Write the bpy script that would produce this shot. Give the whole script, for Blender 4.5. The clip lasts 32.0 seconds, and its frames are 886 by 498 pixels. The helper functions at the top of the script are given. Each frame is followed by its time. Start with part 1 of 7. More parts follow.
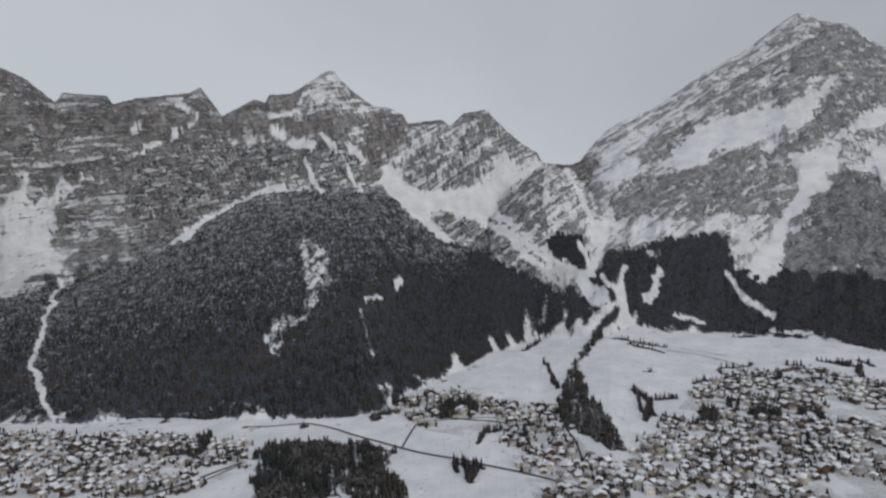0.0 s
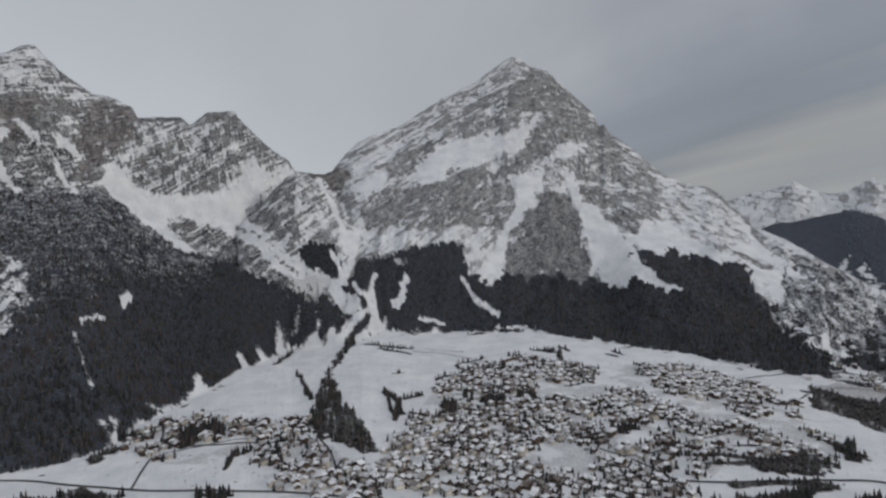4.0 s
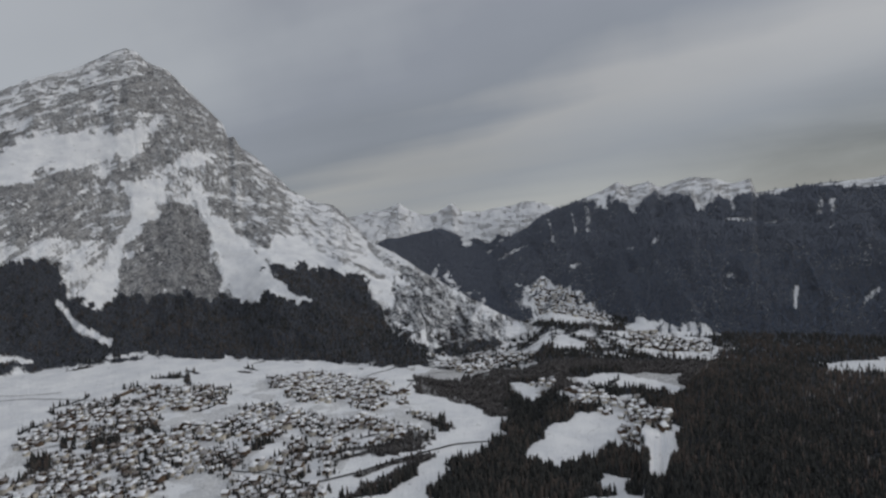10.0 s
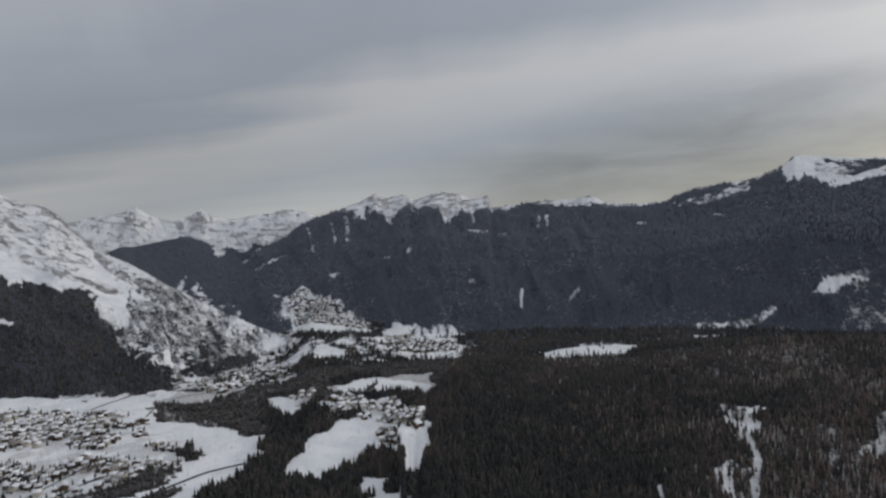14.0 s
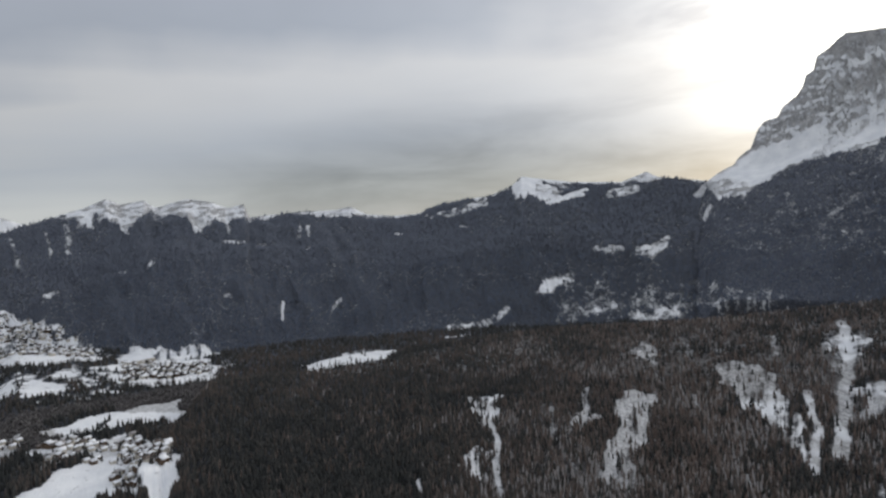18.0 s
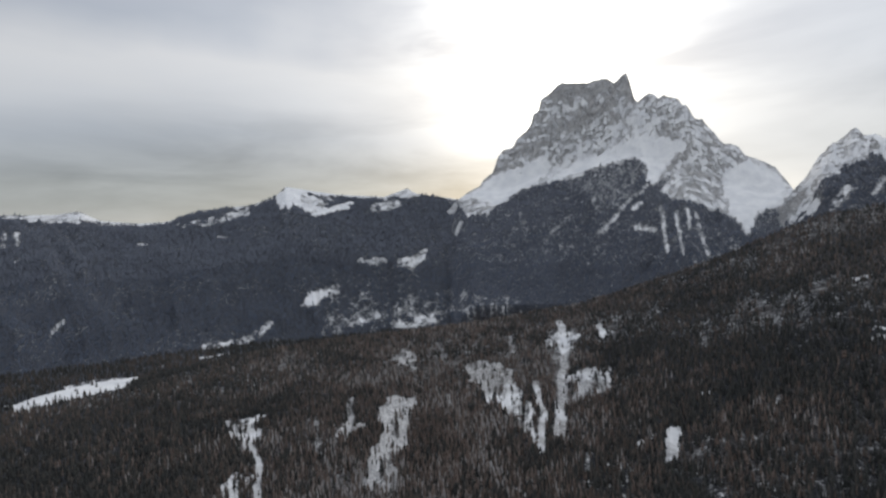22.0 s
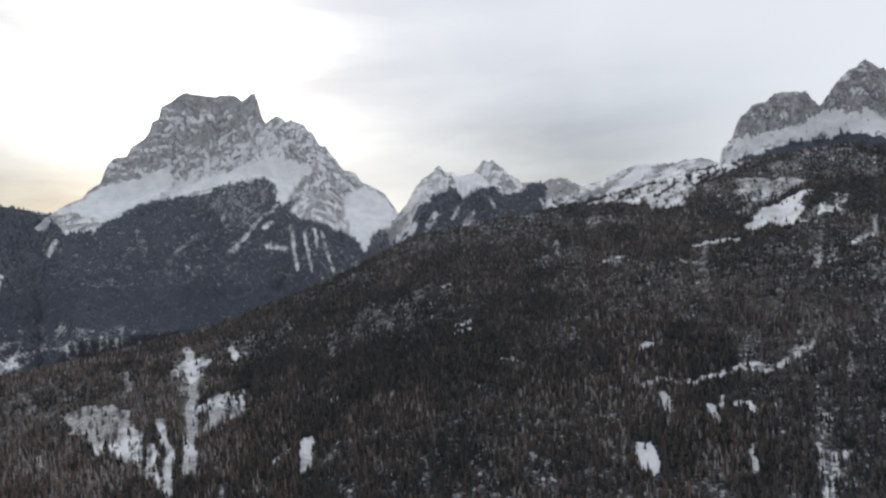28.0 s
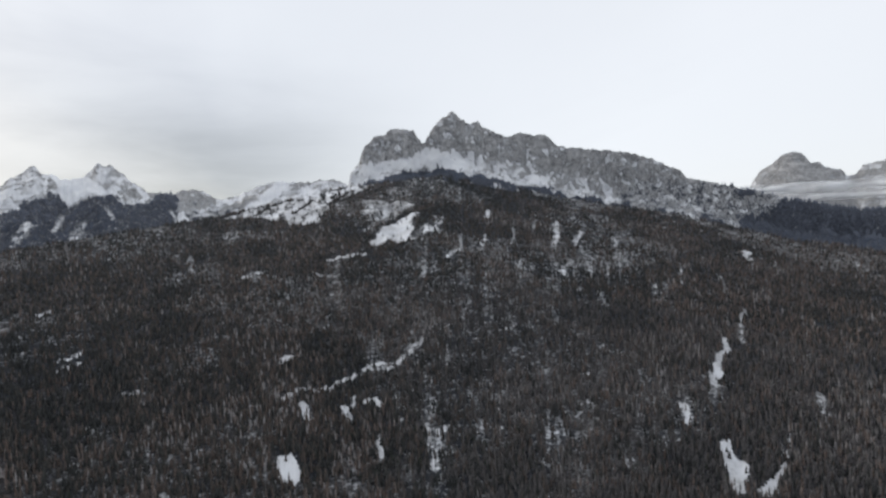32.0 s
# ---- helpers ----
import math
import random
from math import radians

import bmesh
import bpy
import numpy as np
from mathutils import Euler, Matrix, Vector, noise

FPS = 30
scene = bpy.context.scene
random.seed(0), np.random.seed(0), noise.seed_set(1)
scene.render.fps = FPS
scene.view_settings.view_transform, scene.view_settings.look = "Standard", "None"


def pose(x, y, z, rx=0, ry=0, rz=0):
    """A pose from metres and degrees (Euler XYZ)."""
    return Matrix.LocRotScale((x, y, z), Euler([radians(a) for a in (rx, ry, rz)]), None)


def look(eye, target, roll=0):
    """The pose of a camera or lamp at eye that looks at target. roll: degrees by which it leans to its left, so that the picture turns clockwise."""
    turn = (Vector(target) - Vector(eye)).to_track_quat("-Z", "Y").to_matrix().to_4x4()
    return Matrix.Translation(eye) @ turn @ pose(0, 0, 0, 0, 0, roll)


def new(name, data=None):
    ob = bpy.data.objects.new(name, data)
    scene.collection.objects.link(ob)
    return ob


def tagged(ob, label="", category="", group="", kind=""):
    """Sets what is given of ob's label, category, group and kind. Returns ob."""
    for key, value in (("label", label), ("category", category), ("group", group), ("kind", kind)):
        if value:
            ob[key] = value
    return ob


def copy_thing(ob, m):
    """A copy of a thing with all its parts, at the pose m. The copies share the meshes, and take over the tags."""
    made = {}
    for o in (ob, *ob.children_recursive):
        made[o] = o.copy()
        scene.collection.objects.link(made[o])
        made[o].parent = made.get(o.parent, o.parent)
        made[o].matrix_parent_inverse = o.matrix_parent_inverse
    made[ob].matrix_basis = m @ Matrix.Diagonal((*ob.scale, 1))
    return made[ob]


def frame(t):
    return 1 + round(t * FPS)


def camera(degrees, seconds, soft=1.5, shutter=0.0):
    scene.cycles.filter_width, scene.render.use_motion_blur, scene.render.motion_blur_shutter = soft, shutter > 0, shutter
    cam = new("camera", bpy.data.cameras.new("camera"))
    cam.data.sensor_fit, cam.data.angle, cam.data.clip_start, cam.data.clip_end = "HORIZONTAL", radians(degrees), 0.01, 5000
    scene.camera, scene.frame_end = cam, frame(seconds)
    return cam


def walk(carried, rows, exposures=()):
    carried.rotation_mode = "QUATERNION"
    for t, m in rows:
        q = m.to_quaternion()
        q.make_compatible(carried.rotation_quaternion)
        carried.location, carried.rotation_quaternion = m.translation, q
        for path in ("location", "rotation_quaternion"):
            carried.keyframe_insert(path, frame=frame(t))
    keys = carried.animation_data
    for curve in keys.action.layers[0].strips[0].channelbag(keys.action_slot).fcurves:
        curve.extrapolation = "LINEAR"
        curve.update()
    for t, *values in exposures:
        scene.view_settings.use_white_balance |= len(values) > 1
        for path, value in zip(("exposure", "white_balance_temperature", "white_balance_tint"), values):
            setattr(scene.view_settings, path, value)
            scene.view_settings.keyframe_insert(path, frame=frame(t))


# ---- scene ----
# A turn on the spot, high over an Alpine valley. Bearings run clockwise from the first view; z = 0 is the village floor.
EYE = 460.0
cam = camera(77.33, 32.0, soft=2.45)
ROWS = [
    (0.0, 0.99, -0.34, 2.35),
    (1.0, -5.17, -0.37, 2.53),
    (2.0, -11.44, -0.45, 2.56),
    (3.0, -17.69, -0.48, 2.58),
    (3.5, -20.97, -0.48, 2.60),
    (5.5, -33.76, -0.52, 2.53),
    (6.0, -36.89, -0.55, 2.59),
    (7.0, -43.02, -0.63, 2.79),
    (8.0, -49.16, -0.68, 2.94),
    (9.0, -55.10, -0.74, 2.97),
    (10.0, -61.07, -0.83, 2.90),
    (11.0, -67.10, -0.90, 2.85),
    (12.0, -72.93, -0.97, 2.83),
    (13.0, -79.19, -1.03, 2.79),
    (14.0, -85.57, -1.07, 2.65),
    (14.5, -88.68, -1.08, 2.57),
    (16.5, -101.21, -1.12, 2.83),
    (17.0, -104.14, -1.13, 2.85),
    (18.0, -109.89, -1.15, 2.85),
    (19.0, -115.52, -1.14, 2.69),
    (20.0, -121.35, -1.13, 2.49),
    (21.0, -127.50, -1.05, 2.35),
    (22.0, -133.81, -0.97, 2.21),
    (23.0, -139.93, -0.90, 2.20),
    (24.0, -145.92, -0.81, 2.22),
    (25.0, -151.79, -0.73, 2.30),
    (25.5, -154.66, -0.71, 2.37),
    (27.5, -167.50, -0.72, 2.72),
    (28.0, -170.67, -0.67, 2.80),
    (29.0, -177.24, -0.67, 2.89),
    (30.0, -183.90, -0.69, 2.79),
    (30.5, -187.95, -0.70, 2.79),
    (31.0, -193.18, -0.74, 2.83),
    (31.5, -200.19, -0.81, 2.89),
    (32.0, -206.82, -0.90, 2.87),
]
walk(cam, [(t, pose(0.4, 0.3, EYE, 90 + pitch, lean, yaw)) for t, yaw, pitch, lean in ROWS],
     exposures=[(0.0, 0.22), (6.0, 0.08), (9.0, 0.12), (12.0, 0.15), (15.0, 0.35), (17.0, 0.55), (19.0, 0.64), (25.0, 0.75), (28.0, 0.8), (32.0, 0.85)])

# ---- sky and light ----
SUN_BEARING, SUN_HEIGHT = 146.0, 19.0


def heading(bearing, height):
    a, e = radians(bearing), radians(height)
    return Vector((math.sin(a) * math.cos(e), math.cos(a) * math.cos(e), math.sin(e)))


def nodes_of(tree):
    tree.nodes.clear()
    return lambda kind, **given: node(tree, kind, given)


def node(tree, kind, given):
    made = tree.nodes.new("ShaderNode" + kind)
    for key, value in given.items():
        if key.startswith("i_"):
            k = key[2:]
            slot = made.inputs[int(k)] if k.isdigit() else made.inputs[k.replace("_", " ")]
            if hasattr(value, "is_output"):
                tree.links.new(value, slot)
            else:
                slot.default_value = value
        elif key == "operation":
            made.operation = value
        elif key == "data_type":
            made.data_type = value
        elif key == "blend_type":
            made.blend_type = value
        elif key == "attribute_name":
            made.attribute_name = value
        elif key == "noise_dimensions":
            made.noise_dimensions = value
        elif key == "sky_type":
            made.sky_type = value
    return made


def ramp(tree, fac, stops):
    made = tree.nodes.new("ShaderNodeValToRGB")
    tree.links.new(fac, made.inputs[0])
    el = made.color_ramp.elements
    while len(el) < len(stops):
        el.new(0.5)
    for e, (p, c) in zip(el, stops):
        e.position, e.color = p, (*c, 1) if len(c) == 3 else c
    return made.outputs[0]


def grey(v):
    return (v, v, v)


world = bpy.data.worlds.new("sky")
scene.world = world
world.use_nodes = True
wt = world.node_tree
n = nodes_of(wt)
sky = n("TexSky", sky_type="NISHITA")
sky.sun_disc, sky.sun_elevation, sky.sun_rotation = False, radians(SUN_HEIGHT), radians(SUN_BEARING)
way = n("TexCoord").outputs["Generated"]
xyz = n("SeparateXYZ", i_0=way)
lift = n("Math", operation="ADD", i_0=n("Math", operation="MAXIMUM", i_0=xyz.outputs[2], i_1=0.0).outputs[0], i_1=0.04).outputs[0]
deck = n("VectorMath", operation="SCALE", i_0=n("CombineXYZ", i_0=xyz.outputs[0], i_1=xyz.outputs[1]).outputs[0], i_Scale=n("Math", operation="DIVIDE", i_0=1.0, i_1=lift).outputs[0]).outputs[0]
# long banks of stratus, drawn out along one wind
streaks = n("Mapping", i_0=deck)
streaks.inputs["Rotation"].default_value = (0, 0, radians(24.3))
streaks.inputs["Scale"].default_value = (1.0, 0.16, 1)
banks = n("TexNoise", i_Vector=streaks.outputs[0], i_Scale=0.9, i_Detail=4.0, i_Roughness=0.5, i_Distortion=0.2).outputs["Fac"]
puffs = n("TexNoise", i_Vector=way, i_Scale=3.2, i_Detail=4.0, i_Roughness=0.5).outputs["Fac"]
across = n("VectorMath", operation="DOT_PRODUCT", i_0=deck, i_1=(0.91, -0.41, 0)).outputs["Value"]
across = n("Math", operation="MULTIPLY_ADD", i_0=n("Math", operation="SUBTRACT", i_0=banks, i_1=0.5).outputs[0], i_1=1.6, i_2=across).outputs[0]
across = n("Math", operation="MULTIPLY_ADD", i_0=n("Math", operation="SUBTRACT", i_0=puffs, i_1=0.5).outputs[0], i_1=1.5, i_2=across).outputs[0]
both = n("MapRange", i_Value=across, i_1=-6.0, i_2=12.0, i_3=0.0, i_4=1.0).outputs[0]
deck_colour = ramp(wt, both, [(0.0, (0.43, 0.445, 0.47)), (0.23, (0.46, 0.475, 0.50)), (0.30, (0.40, 0.415, 0.44)), (0.36, (0.36, 0.375, 0.40)), (0.41, (0.25, 0.265, 0.30)), (0.45, (0.225, 0.24, 0.27)), (0.493, (0.34, 0.34, 0.345)), (0.589, (0.29, 0.305, 0.335)), (0.722, (0.37, 0.38, 0.39)), (1.0, (0.36, 0.37, 0.385))])
toward = n("VectorMath", operation="DOT_PRODUCT", i_0=way, i_1=heading(SUN_BEARING, SUN_HEIGHT)).outputs["Value"]
near = n("Math", operation="MAXIMUM", i_0=toward, i_1=0.0).outputs[0]
wide = n("Math", operation="POWER", i_0=near, i_1=8.0).outputs[0]
tight = n("Math", operation="POWER", i_0=near, i_1=80.0).outputs[0]
# flat bars of cloud before the veiled sun
flat = n("Mapping", i_0=way)
flat.inputs["Scale"].default_value = (1.0, 1.0, 4.5)
bars = n("TexNoise", i_Vector=flat.outputs[0], i_Scale=2.6, i_Detail=5.0, i_Roughness=0.55, i_Distortion=0.3).outputs["Fac"]
thin = n("MapRange", i_Value=bars, i_1=0.36, i_2=0.64, i_3=0.25, i_4=1.5).outputs[0]
glow = n("Math", operation="MULTIPLY", i_0=n("Math", operation="ADD", i_0=n("Math", operation="MULTIPLY", i_0=wide, i_1=0.08).outputs[0], i_1=n("Math", operation="MULTIPLY", i_0=tight, i_1=1.25).outputs[0]).outputs[0], i_1=thin).outputs[0]
glow_colour = n("VectorMath", operation="SCALE", i_0=(1.0, 0.975, 0.895), i_Scale=glow).outputs[0]
# the deck thins towards the bright side of the sky
side = n("VectorMath", operation="DOT_PRODUCT", i_0=way, i_1=heading(215, 20)).outputs["Value"]
even = n("MapRange", i_Value=side, i_1=0.15, i_2=0.75, i_3=0.0, i_4=0.62).outputs[0]
deck_colour = n("Mix", data_type="RGBA", i_0=even, i_6=deck_colour, i_7=(0.37, 0.38, 0.40, 1)).outputs[2]
thinner = n("MapRange", i_Value=side, i_1=-0.2, i_2=1.0, i_3=1.0, i_4=1.28).outputs[0]
deck_colour = n("VectorMath", operation="SCALE", i_0=deck_colour, i_Scale=thinner).outputs[0]
# an overcast deck is brightest overhead
zenith = n("MapRange", i_Value=xyz.outputs[2], i_1=0.46, i_2=0.95, i_3=1.0, i_4=1.38).outputs[0]
deck_colour = n("VectorMath", operation="SCALE", i_0=deck_colour, i_Scale=zenith).outputs[0]
clouds = n("VectorMath", operation="ADD", i_0=deck_colour, i_1=glow_colour).outputs[0]
# long flat banks low in the deck, thicker and thinner
level = n("VectorMath", operation="NORMALIZE", i_0=n("VectorMath", operation="MULTIPLY", i_0=way, i_1=(1, 1, 3)).outputs[0]).outputs[0]
for side_bearing, side_height, weight, spread in ((108, 16, -0.42, 14), (114, 6, 0.46, 12), (98, 27, 0.14, 24), (182, 7, 0.32, 22), (136, 5, 0.42, 60), (98, 5, 0.24, 30), (60, 6, 0.10, 20)):
    aim = heading(side_bearing, side_height)
    aim = Vector((aim.x, aim.y, 3 * aim.z)).normalized()
    lobe = n("Math", operation="POWER", i_0=n("Math", operation="MAXIMUM", i_0=n("VectorMath", operation="DOT_PRODUCT", i_0=level, i_1=aim).outputs["Value"], i_1=0.0).outputs[0], i_1=float(spread)).outputs[0]
    lobe = n("Math", operation="MULTIPLY", i_0=lobe, i_1=n("MapRange", i_Value=bars, i_1=0.3, i_2=0.7, i_3=1.5 * weight, i_4=0.6 * weight).outputs[0]).outputs[0]
    clouds = n("VectorMath", operation="SCALE", i_0=clouds, i_Scale=n("Math", operation="SUBTRACT", i_0=1.0, i_1=lobe).outputs[0]).outputs[0]
clear = n("VectorMath", operation="SCALE", i_0=sky.outputs[0], i_Scale=0.1).outputs[0]
mixed = n("Mix", data_type="RGBA", i_0=0.9, i_6=clear, i_7=clouds).outputs[2]
back = n("Background", i_Color=mixed, i_Strength=1.0)
wt.links.new(back.outputs[0], n("OutputWorld").inputs[0])

sun = new("sun", bpy.data.lights.new("sun", "SUN"))
sun.data.energy, sun.data.angle, sun.data.color = 0.7, radians(14), (1.0, 0.95, 0.88)
sun.matrix_world = look(heading(SUN_BEARING, SUN_HEIGHT) * 100, (0, 0, 0))

# ---- the lie of the land ----


def lattice(ix, iy, seed):
    h = (ix.astype(np.int64) * 374761393 + iy.astype(np.int64) * 668265263 + seed * 144665) & 0xFFFFFFFF
    h = ((h ^ (h >> 13)) * 1274126177) & 0xFFFFFFFF
    return ((h ^ (h >> 16)) & 0xFFFF) / 65535.0


def value_noise(x, y, seed=0):
    fx, fy = np.floor(x), np.floor(y)
    u, v = x - fx, y - fy
    u, v = u * u * u * (u * (6 * u - 15) + 10), v * v * v * (v * (6 * v - 15) + 10)
    ix, iy = fx.astype(np.int64), fy.astype(np.int64)
    a, b = lattice(ix, iy, seed), lattice(ix + 1, iy, seed)
    c, d = lattice(ix, iy + 1, seed), lattice(ix + 1, iy + 1, seed)
    return (a + (b - a) * u) * (1 - v) + (c + (d - c) * u) * v


def fbm(x, y, seed=0, octaves=4, gain=0.5):
    total, amp, norm = 0.0, 1.0, 0.0
    for k in range(octaves):
        total, norm = total + amp * value_noise(x * 2**k + 17.3 * k, y * 2**k - 9.1 * k, seed + k), norm + amp
        amp *= gain
    return total / norm


def ridged(x, y, seed=0, octaves=4, gain=0.5):
    total, amp, norm = 0.0, 1.0, 0.0
    for k in range(octaves):
        total, norm = total + amp * (1 - np.abs(2 * value_noise(x * 2**k + 5.7 * k, y * 2**k + 3.3 * k, seed + k) - 1)), norm + amp
        amp *= gain
    return total / norm


def step(a, b, x):
    s = np.clip((x - a) / (b - a), 0, 1)
    return s * s * (3 - 2 * s)


def along(rows, bearing, column):
    rows = sorted(rows)
    return np.interp(bearing, [q[0] for q in rows], [q[column] for q in rows])


WALL_CREST = [
    (-41.1, 3944, 1566), (-39.1, 3944, 1557), (-37.5, 3944, 1510), (-35.5, 3944, 1391), (-35.0, 3944, 1451), (-31.7, 3944, 1460),
    (-31.3, 3944, 1411), (-29.5, 3944, 1457), (-25.0, 3944, 1520), (-24.0, 3944, 1563), (-22.2, 3944, 1377), (-19.2, 3944, 1500),
    (-18.2, 3944, 1481), (-17.8, 3944, 1534), (-15.7, 3944, 1545), (-12.3, 3944, 1703), (-11.5, 3944, 1714), (-9.8, 3944, 1581),
    (-7.5, 3944, 1464), (-6.1, 3944, 1454), (-4.5, 3944, 1397), (-4.1, 3944, 1338), (-0.6, 3944, 1357), (0.2, 3944, 1305),
    (1.7, 3944, 1395), (4.2, 3952, 1421), (4.5, 3955, 1373), (7.1, 4023, 1198), (9.1, 4079, 1098), (9.6, 4094, 1028),
    (12.5, 4176, 1016), (13.9, 4215, 1072), (16.3, 4283, 1006),
]
SHOULDER_CREST = [
    (-43.1, 2914, 302), (-35.9, 2904, 338), (-29.3, 2893, 474), (-24.5, 2884, 610), (-19.3, 2875, 750), (-14.5, 2867, 774),
    (-7.6, 2781, 768), (-4.3, 2741, 648), (0.2, 2687, 484), (5.9, 2621, 355), (11.4, 2563, 217), (14.1, 2534, 143),
    (16.3, 2532, 71),
]
KNOLL_CREST = [
    (3.8, 3520, 594), (4.7, 3520, 663), (5.6, 3520, 704), (6.5, 3520, 767), (7.5, 3520, 836), (9.0, 3520, 929),
    (9.9, 3520, 948), (10.8, 3520, 934), (11.4, 3520, 896), (12.4, 3520, 821), (13.5, 3520, 764), (14.6, 3520, 671),
    (17.4, 3520, 476),
]
PYRAMID_CREST = [
    (11.3, 4451, 989), (12.5, 4460, 1009), (14.6, 4478, 1206), (15.8, 4487, 1301), (17.3, 4499, 1367), (18.7, 4510, 1389),
    (19.0, 4513, 1413), (20.4, 4524, 1440), (24.9, 4560, 1669), (28.2, 4586, 1783), (30.8, 4606, 1920), (32.1, 4617, 1980),
    (33.0, 4614, 1957), (33.8, 4604, 1885), (35.5, 4583, 1832), (40.0, 4529, 1432), (40.4, 4525, 1324), (40.9, 4519, 1344),
    (41.4, 4513, 1258), (42.7, 4498, 1187), (46.0, 4459, 913), (48.0, 4412, 824), (50.0, 4356, 780), (51.1, 4325, 716),
    (51.6, 4310, 647), (53.5, 4182, 487), (55.5, 3967, 415), (59.0, 3500, 266), (62.2, 3287, 162), (64.6, 3112, 100),
    (66.8, 2914, 61), (70.8, 2532, 36), (72.8, 2532, -5),
]
PYRAMID_BENCH = [
    (11.3, 3105, 258), (15.6, 3124, 399), (19.9, 3143, 441), (24.2, 3163, 462), (27.5, 3178, 373), (29.7, 3187, 277),
    (35.5, 3180, 271), (41.3, 3140, 250), (43.8, 3124, 328), (47.2, 3085, 286), (52.1, 2930, 232), (56.3, 2799, 143),
    (61.7, 2627, 50), (70.8, 2341, 30),
]
BACK_HILL = [
    (49.8, 4615, 463), (52.6, 4564, 497), (54.2, 4532, 508), (56.5, 4489, 504), (59.4, 4432, 546), (61.0, 4400, 557),
    (62.6, 4350, 498), (63.8, 4280, 436), (64.9, 4200, 380), (66.2, 4099, 319), (67.9, 3976, 236), (70.7, 3760, 47),
    (72.3, 3633, -54), (73.8, 3520, 2),
]
FAR_RANGE = [
    (46.6, 4875, 729), (50.0, 4875, 677), (52.2, 4875, 718), (53.3, 4875, 748), (55.5, 4875, 770), (56.7, 4875, 815),
    (57.8, 4875, 748), (58.9, 4875, 709), (60.0, 4875, 705), (61.2, 4875, 750), (62.2, 4875, 796), (63.2, 4875, 713),
    (65.3, 4875, 705), (66.4, 4875, 730), (68.2, 4875, 742), (69.4, 4875, 767), (70.6, 4875, 771), (71.7, 4875, 741),
    (74.0, 4875, 656), (76.8, 4875, 545), (79.9, 4875, 551),
]
SOUTH_RIDGE = [
    (61.7, 4283, 207), (64.5, 4353, 353), (69.8, 4484, 530), (71.0, 4508, 608), (72.8, 4536, 671), (77.2, 4541, 790),
    (78.7, 4543, 852), (79.9, 4545, 811), (81.7, 4547, 838), (82.6, 4547, 784), (85.3, 4550, 847), (87.4, 4552, 818),
    (88.7, 4554, 773), (90.3, 4556, 796), (90.7, 4556, 694), (95.5, 4561, 725), (98.9, 4565, 729), (100.6, 4567, 751),
    (102.2, 4569, 681), (105.1, 4572, 662), (107.5, 4574, 672), (109.8, 4577, 737), (115.1, 4582, 794), (117.2, 4584, 855),
    (118.2, 4585, 928), (123.1, 4590, 860), (128.0, 4596, 831), (130.3, 4598, 899), (131.3, 4599, 849), (135.5, 4604, 790),
    (137.8, 4606, 814), (140.3, 4609, 784), (150.4, 4620, 624),
]
TABLE_CREST = [
    (131.27, 4620, 623), (133.29, 4620, 704), (134.2, 4620, 824), (135.81, 4620, 831), (137.73, 4620, 864), (138.32, 4620, 932),
    (139.17, 4620, 977), (139.8, 4620, 1114), (140.27, 4620, 1159), (141.35, 4620, 1181), (141.72, 4620, 1246), (142.83, 4620, 1310),
    (143.21, 4620, 1354), (143.48, 4620, 1428), (144.12, 4620, 1460), (144.28, 4620, 1539), (145.16, 4620, 1576), (145.87, 4620, 1631),
    (146.47, 4620, 1658), (148.95, 4620, 1635), (150.42, 4620, 1660), (150.82, 4620, 1649), (151.44, 4620, 1610), (152.17, 4620, 1664),
    (152.64, 4620, 1676), (152.9, 4620, 1605), (153.24, 4620, 1486),
]
TABLE_SHOULDER = [
    (153.57, 4620, 1454), (154.17, 4620, 1489), (154.59, 4620, 1511), (155.16, 4620, 1485), (155.43, 4620, 1455), (155.91, 4620, 1477),
    (156.71, 4620, 1445), (157.16, 4620, 1433), (157.49, 4620, 1390), (157.84, 4620, 1388), (158.26, 4620, 1321), (158.59, 4620, 1272),
    (159.16, 4620, 1270), (159.59, 4620, 1212), (160.03, 4620, 1172), (160.57, 4620, 1100), (161.01, 4620, 1065), (161.41, 4620, 1068),
    (162.08, 4620, 1046), (162.5, 4620, 983), (162.89, 4620, 958), (163.6, 4620, 927), (164.43, 4620, 895), (164.97, 4620, 870),
    (167.56, 4620, 539), (169.21, 4620, 727), (172.2, 4620, 668),
]
SMALL_PEAKS = [
    (163.5, 4030, 640), (164.1, 4028, 761), (165.41, 4022, 807), (167.19, 4015, 853), (168.3, 4011, 918), (169.39, 4007, 951),
    (170.2, 4004, 992), (170.73, 4001, 1012), (171.23, 3999, 966), (172.01, 3996, 965), (172.51, 3994, 938), (174.03, 3988, 947),
    (175.22, 3984, 1035), (175.7, 3983, 1013), (176.15, 3981, 1032), (176.76, 3979, 994), (177.23, 3977, 972), (177.54, 3975, 940),
    (179.06, 3970, 860), (181.09, 3962, 842), (181.98, 3958, 870), (182.85, 3954, 877), (183.7, 3951, 860), (184.9, 3947, 806),
    (185.4, 3944, 807), (186.7, 3926, 826), (188.5, 3897, 878), (190.2, 3868, 918), (193.0, 3820, 891), (194.5, 3795, 900),
    (195.6, 3775, 898), (198.3, 3730, 931), (201.5, 3686, 896),
]
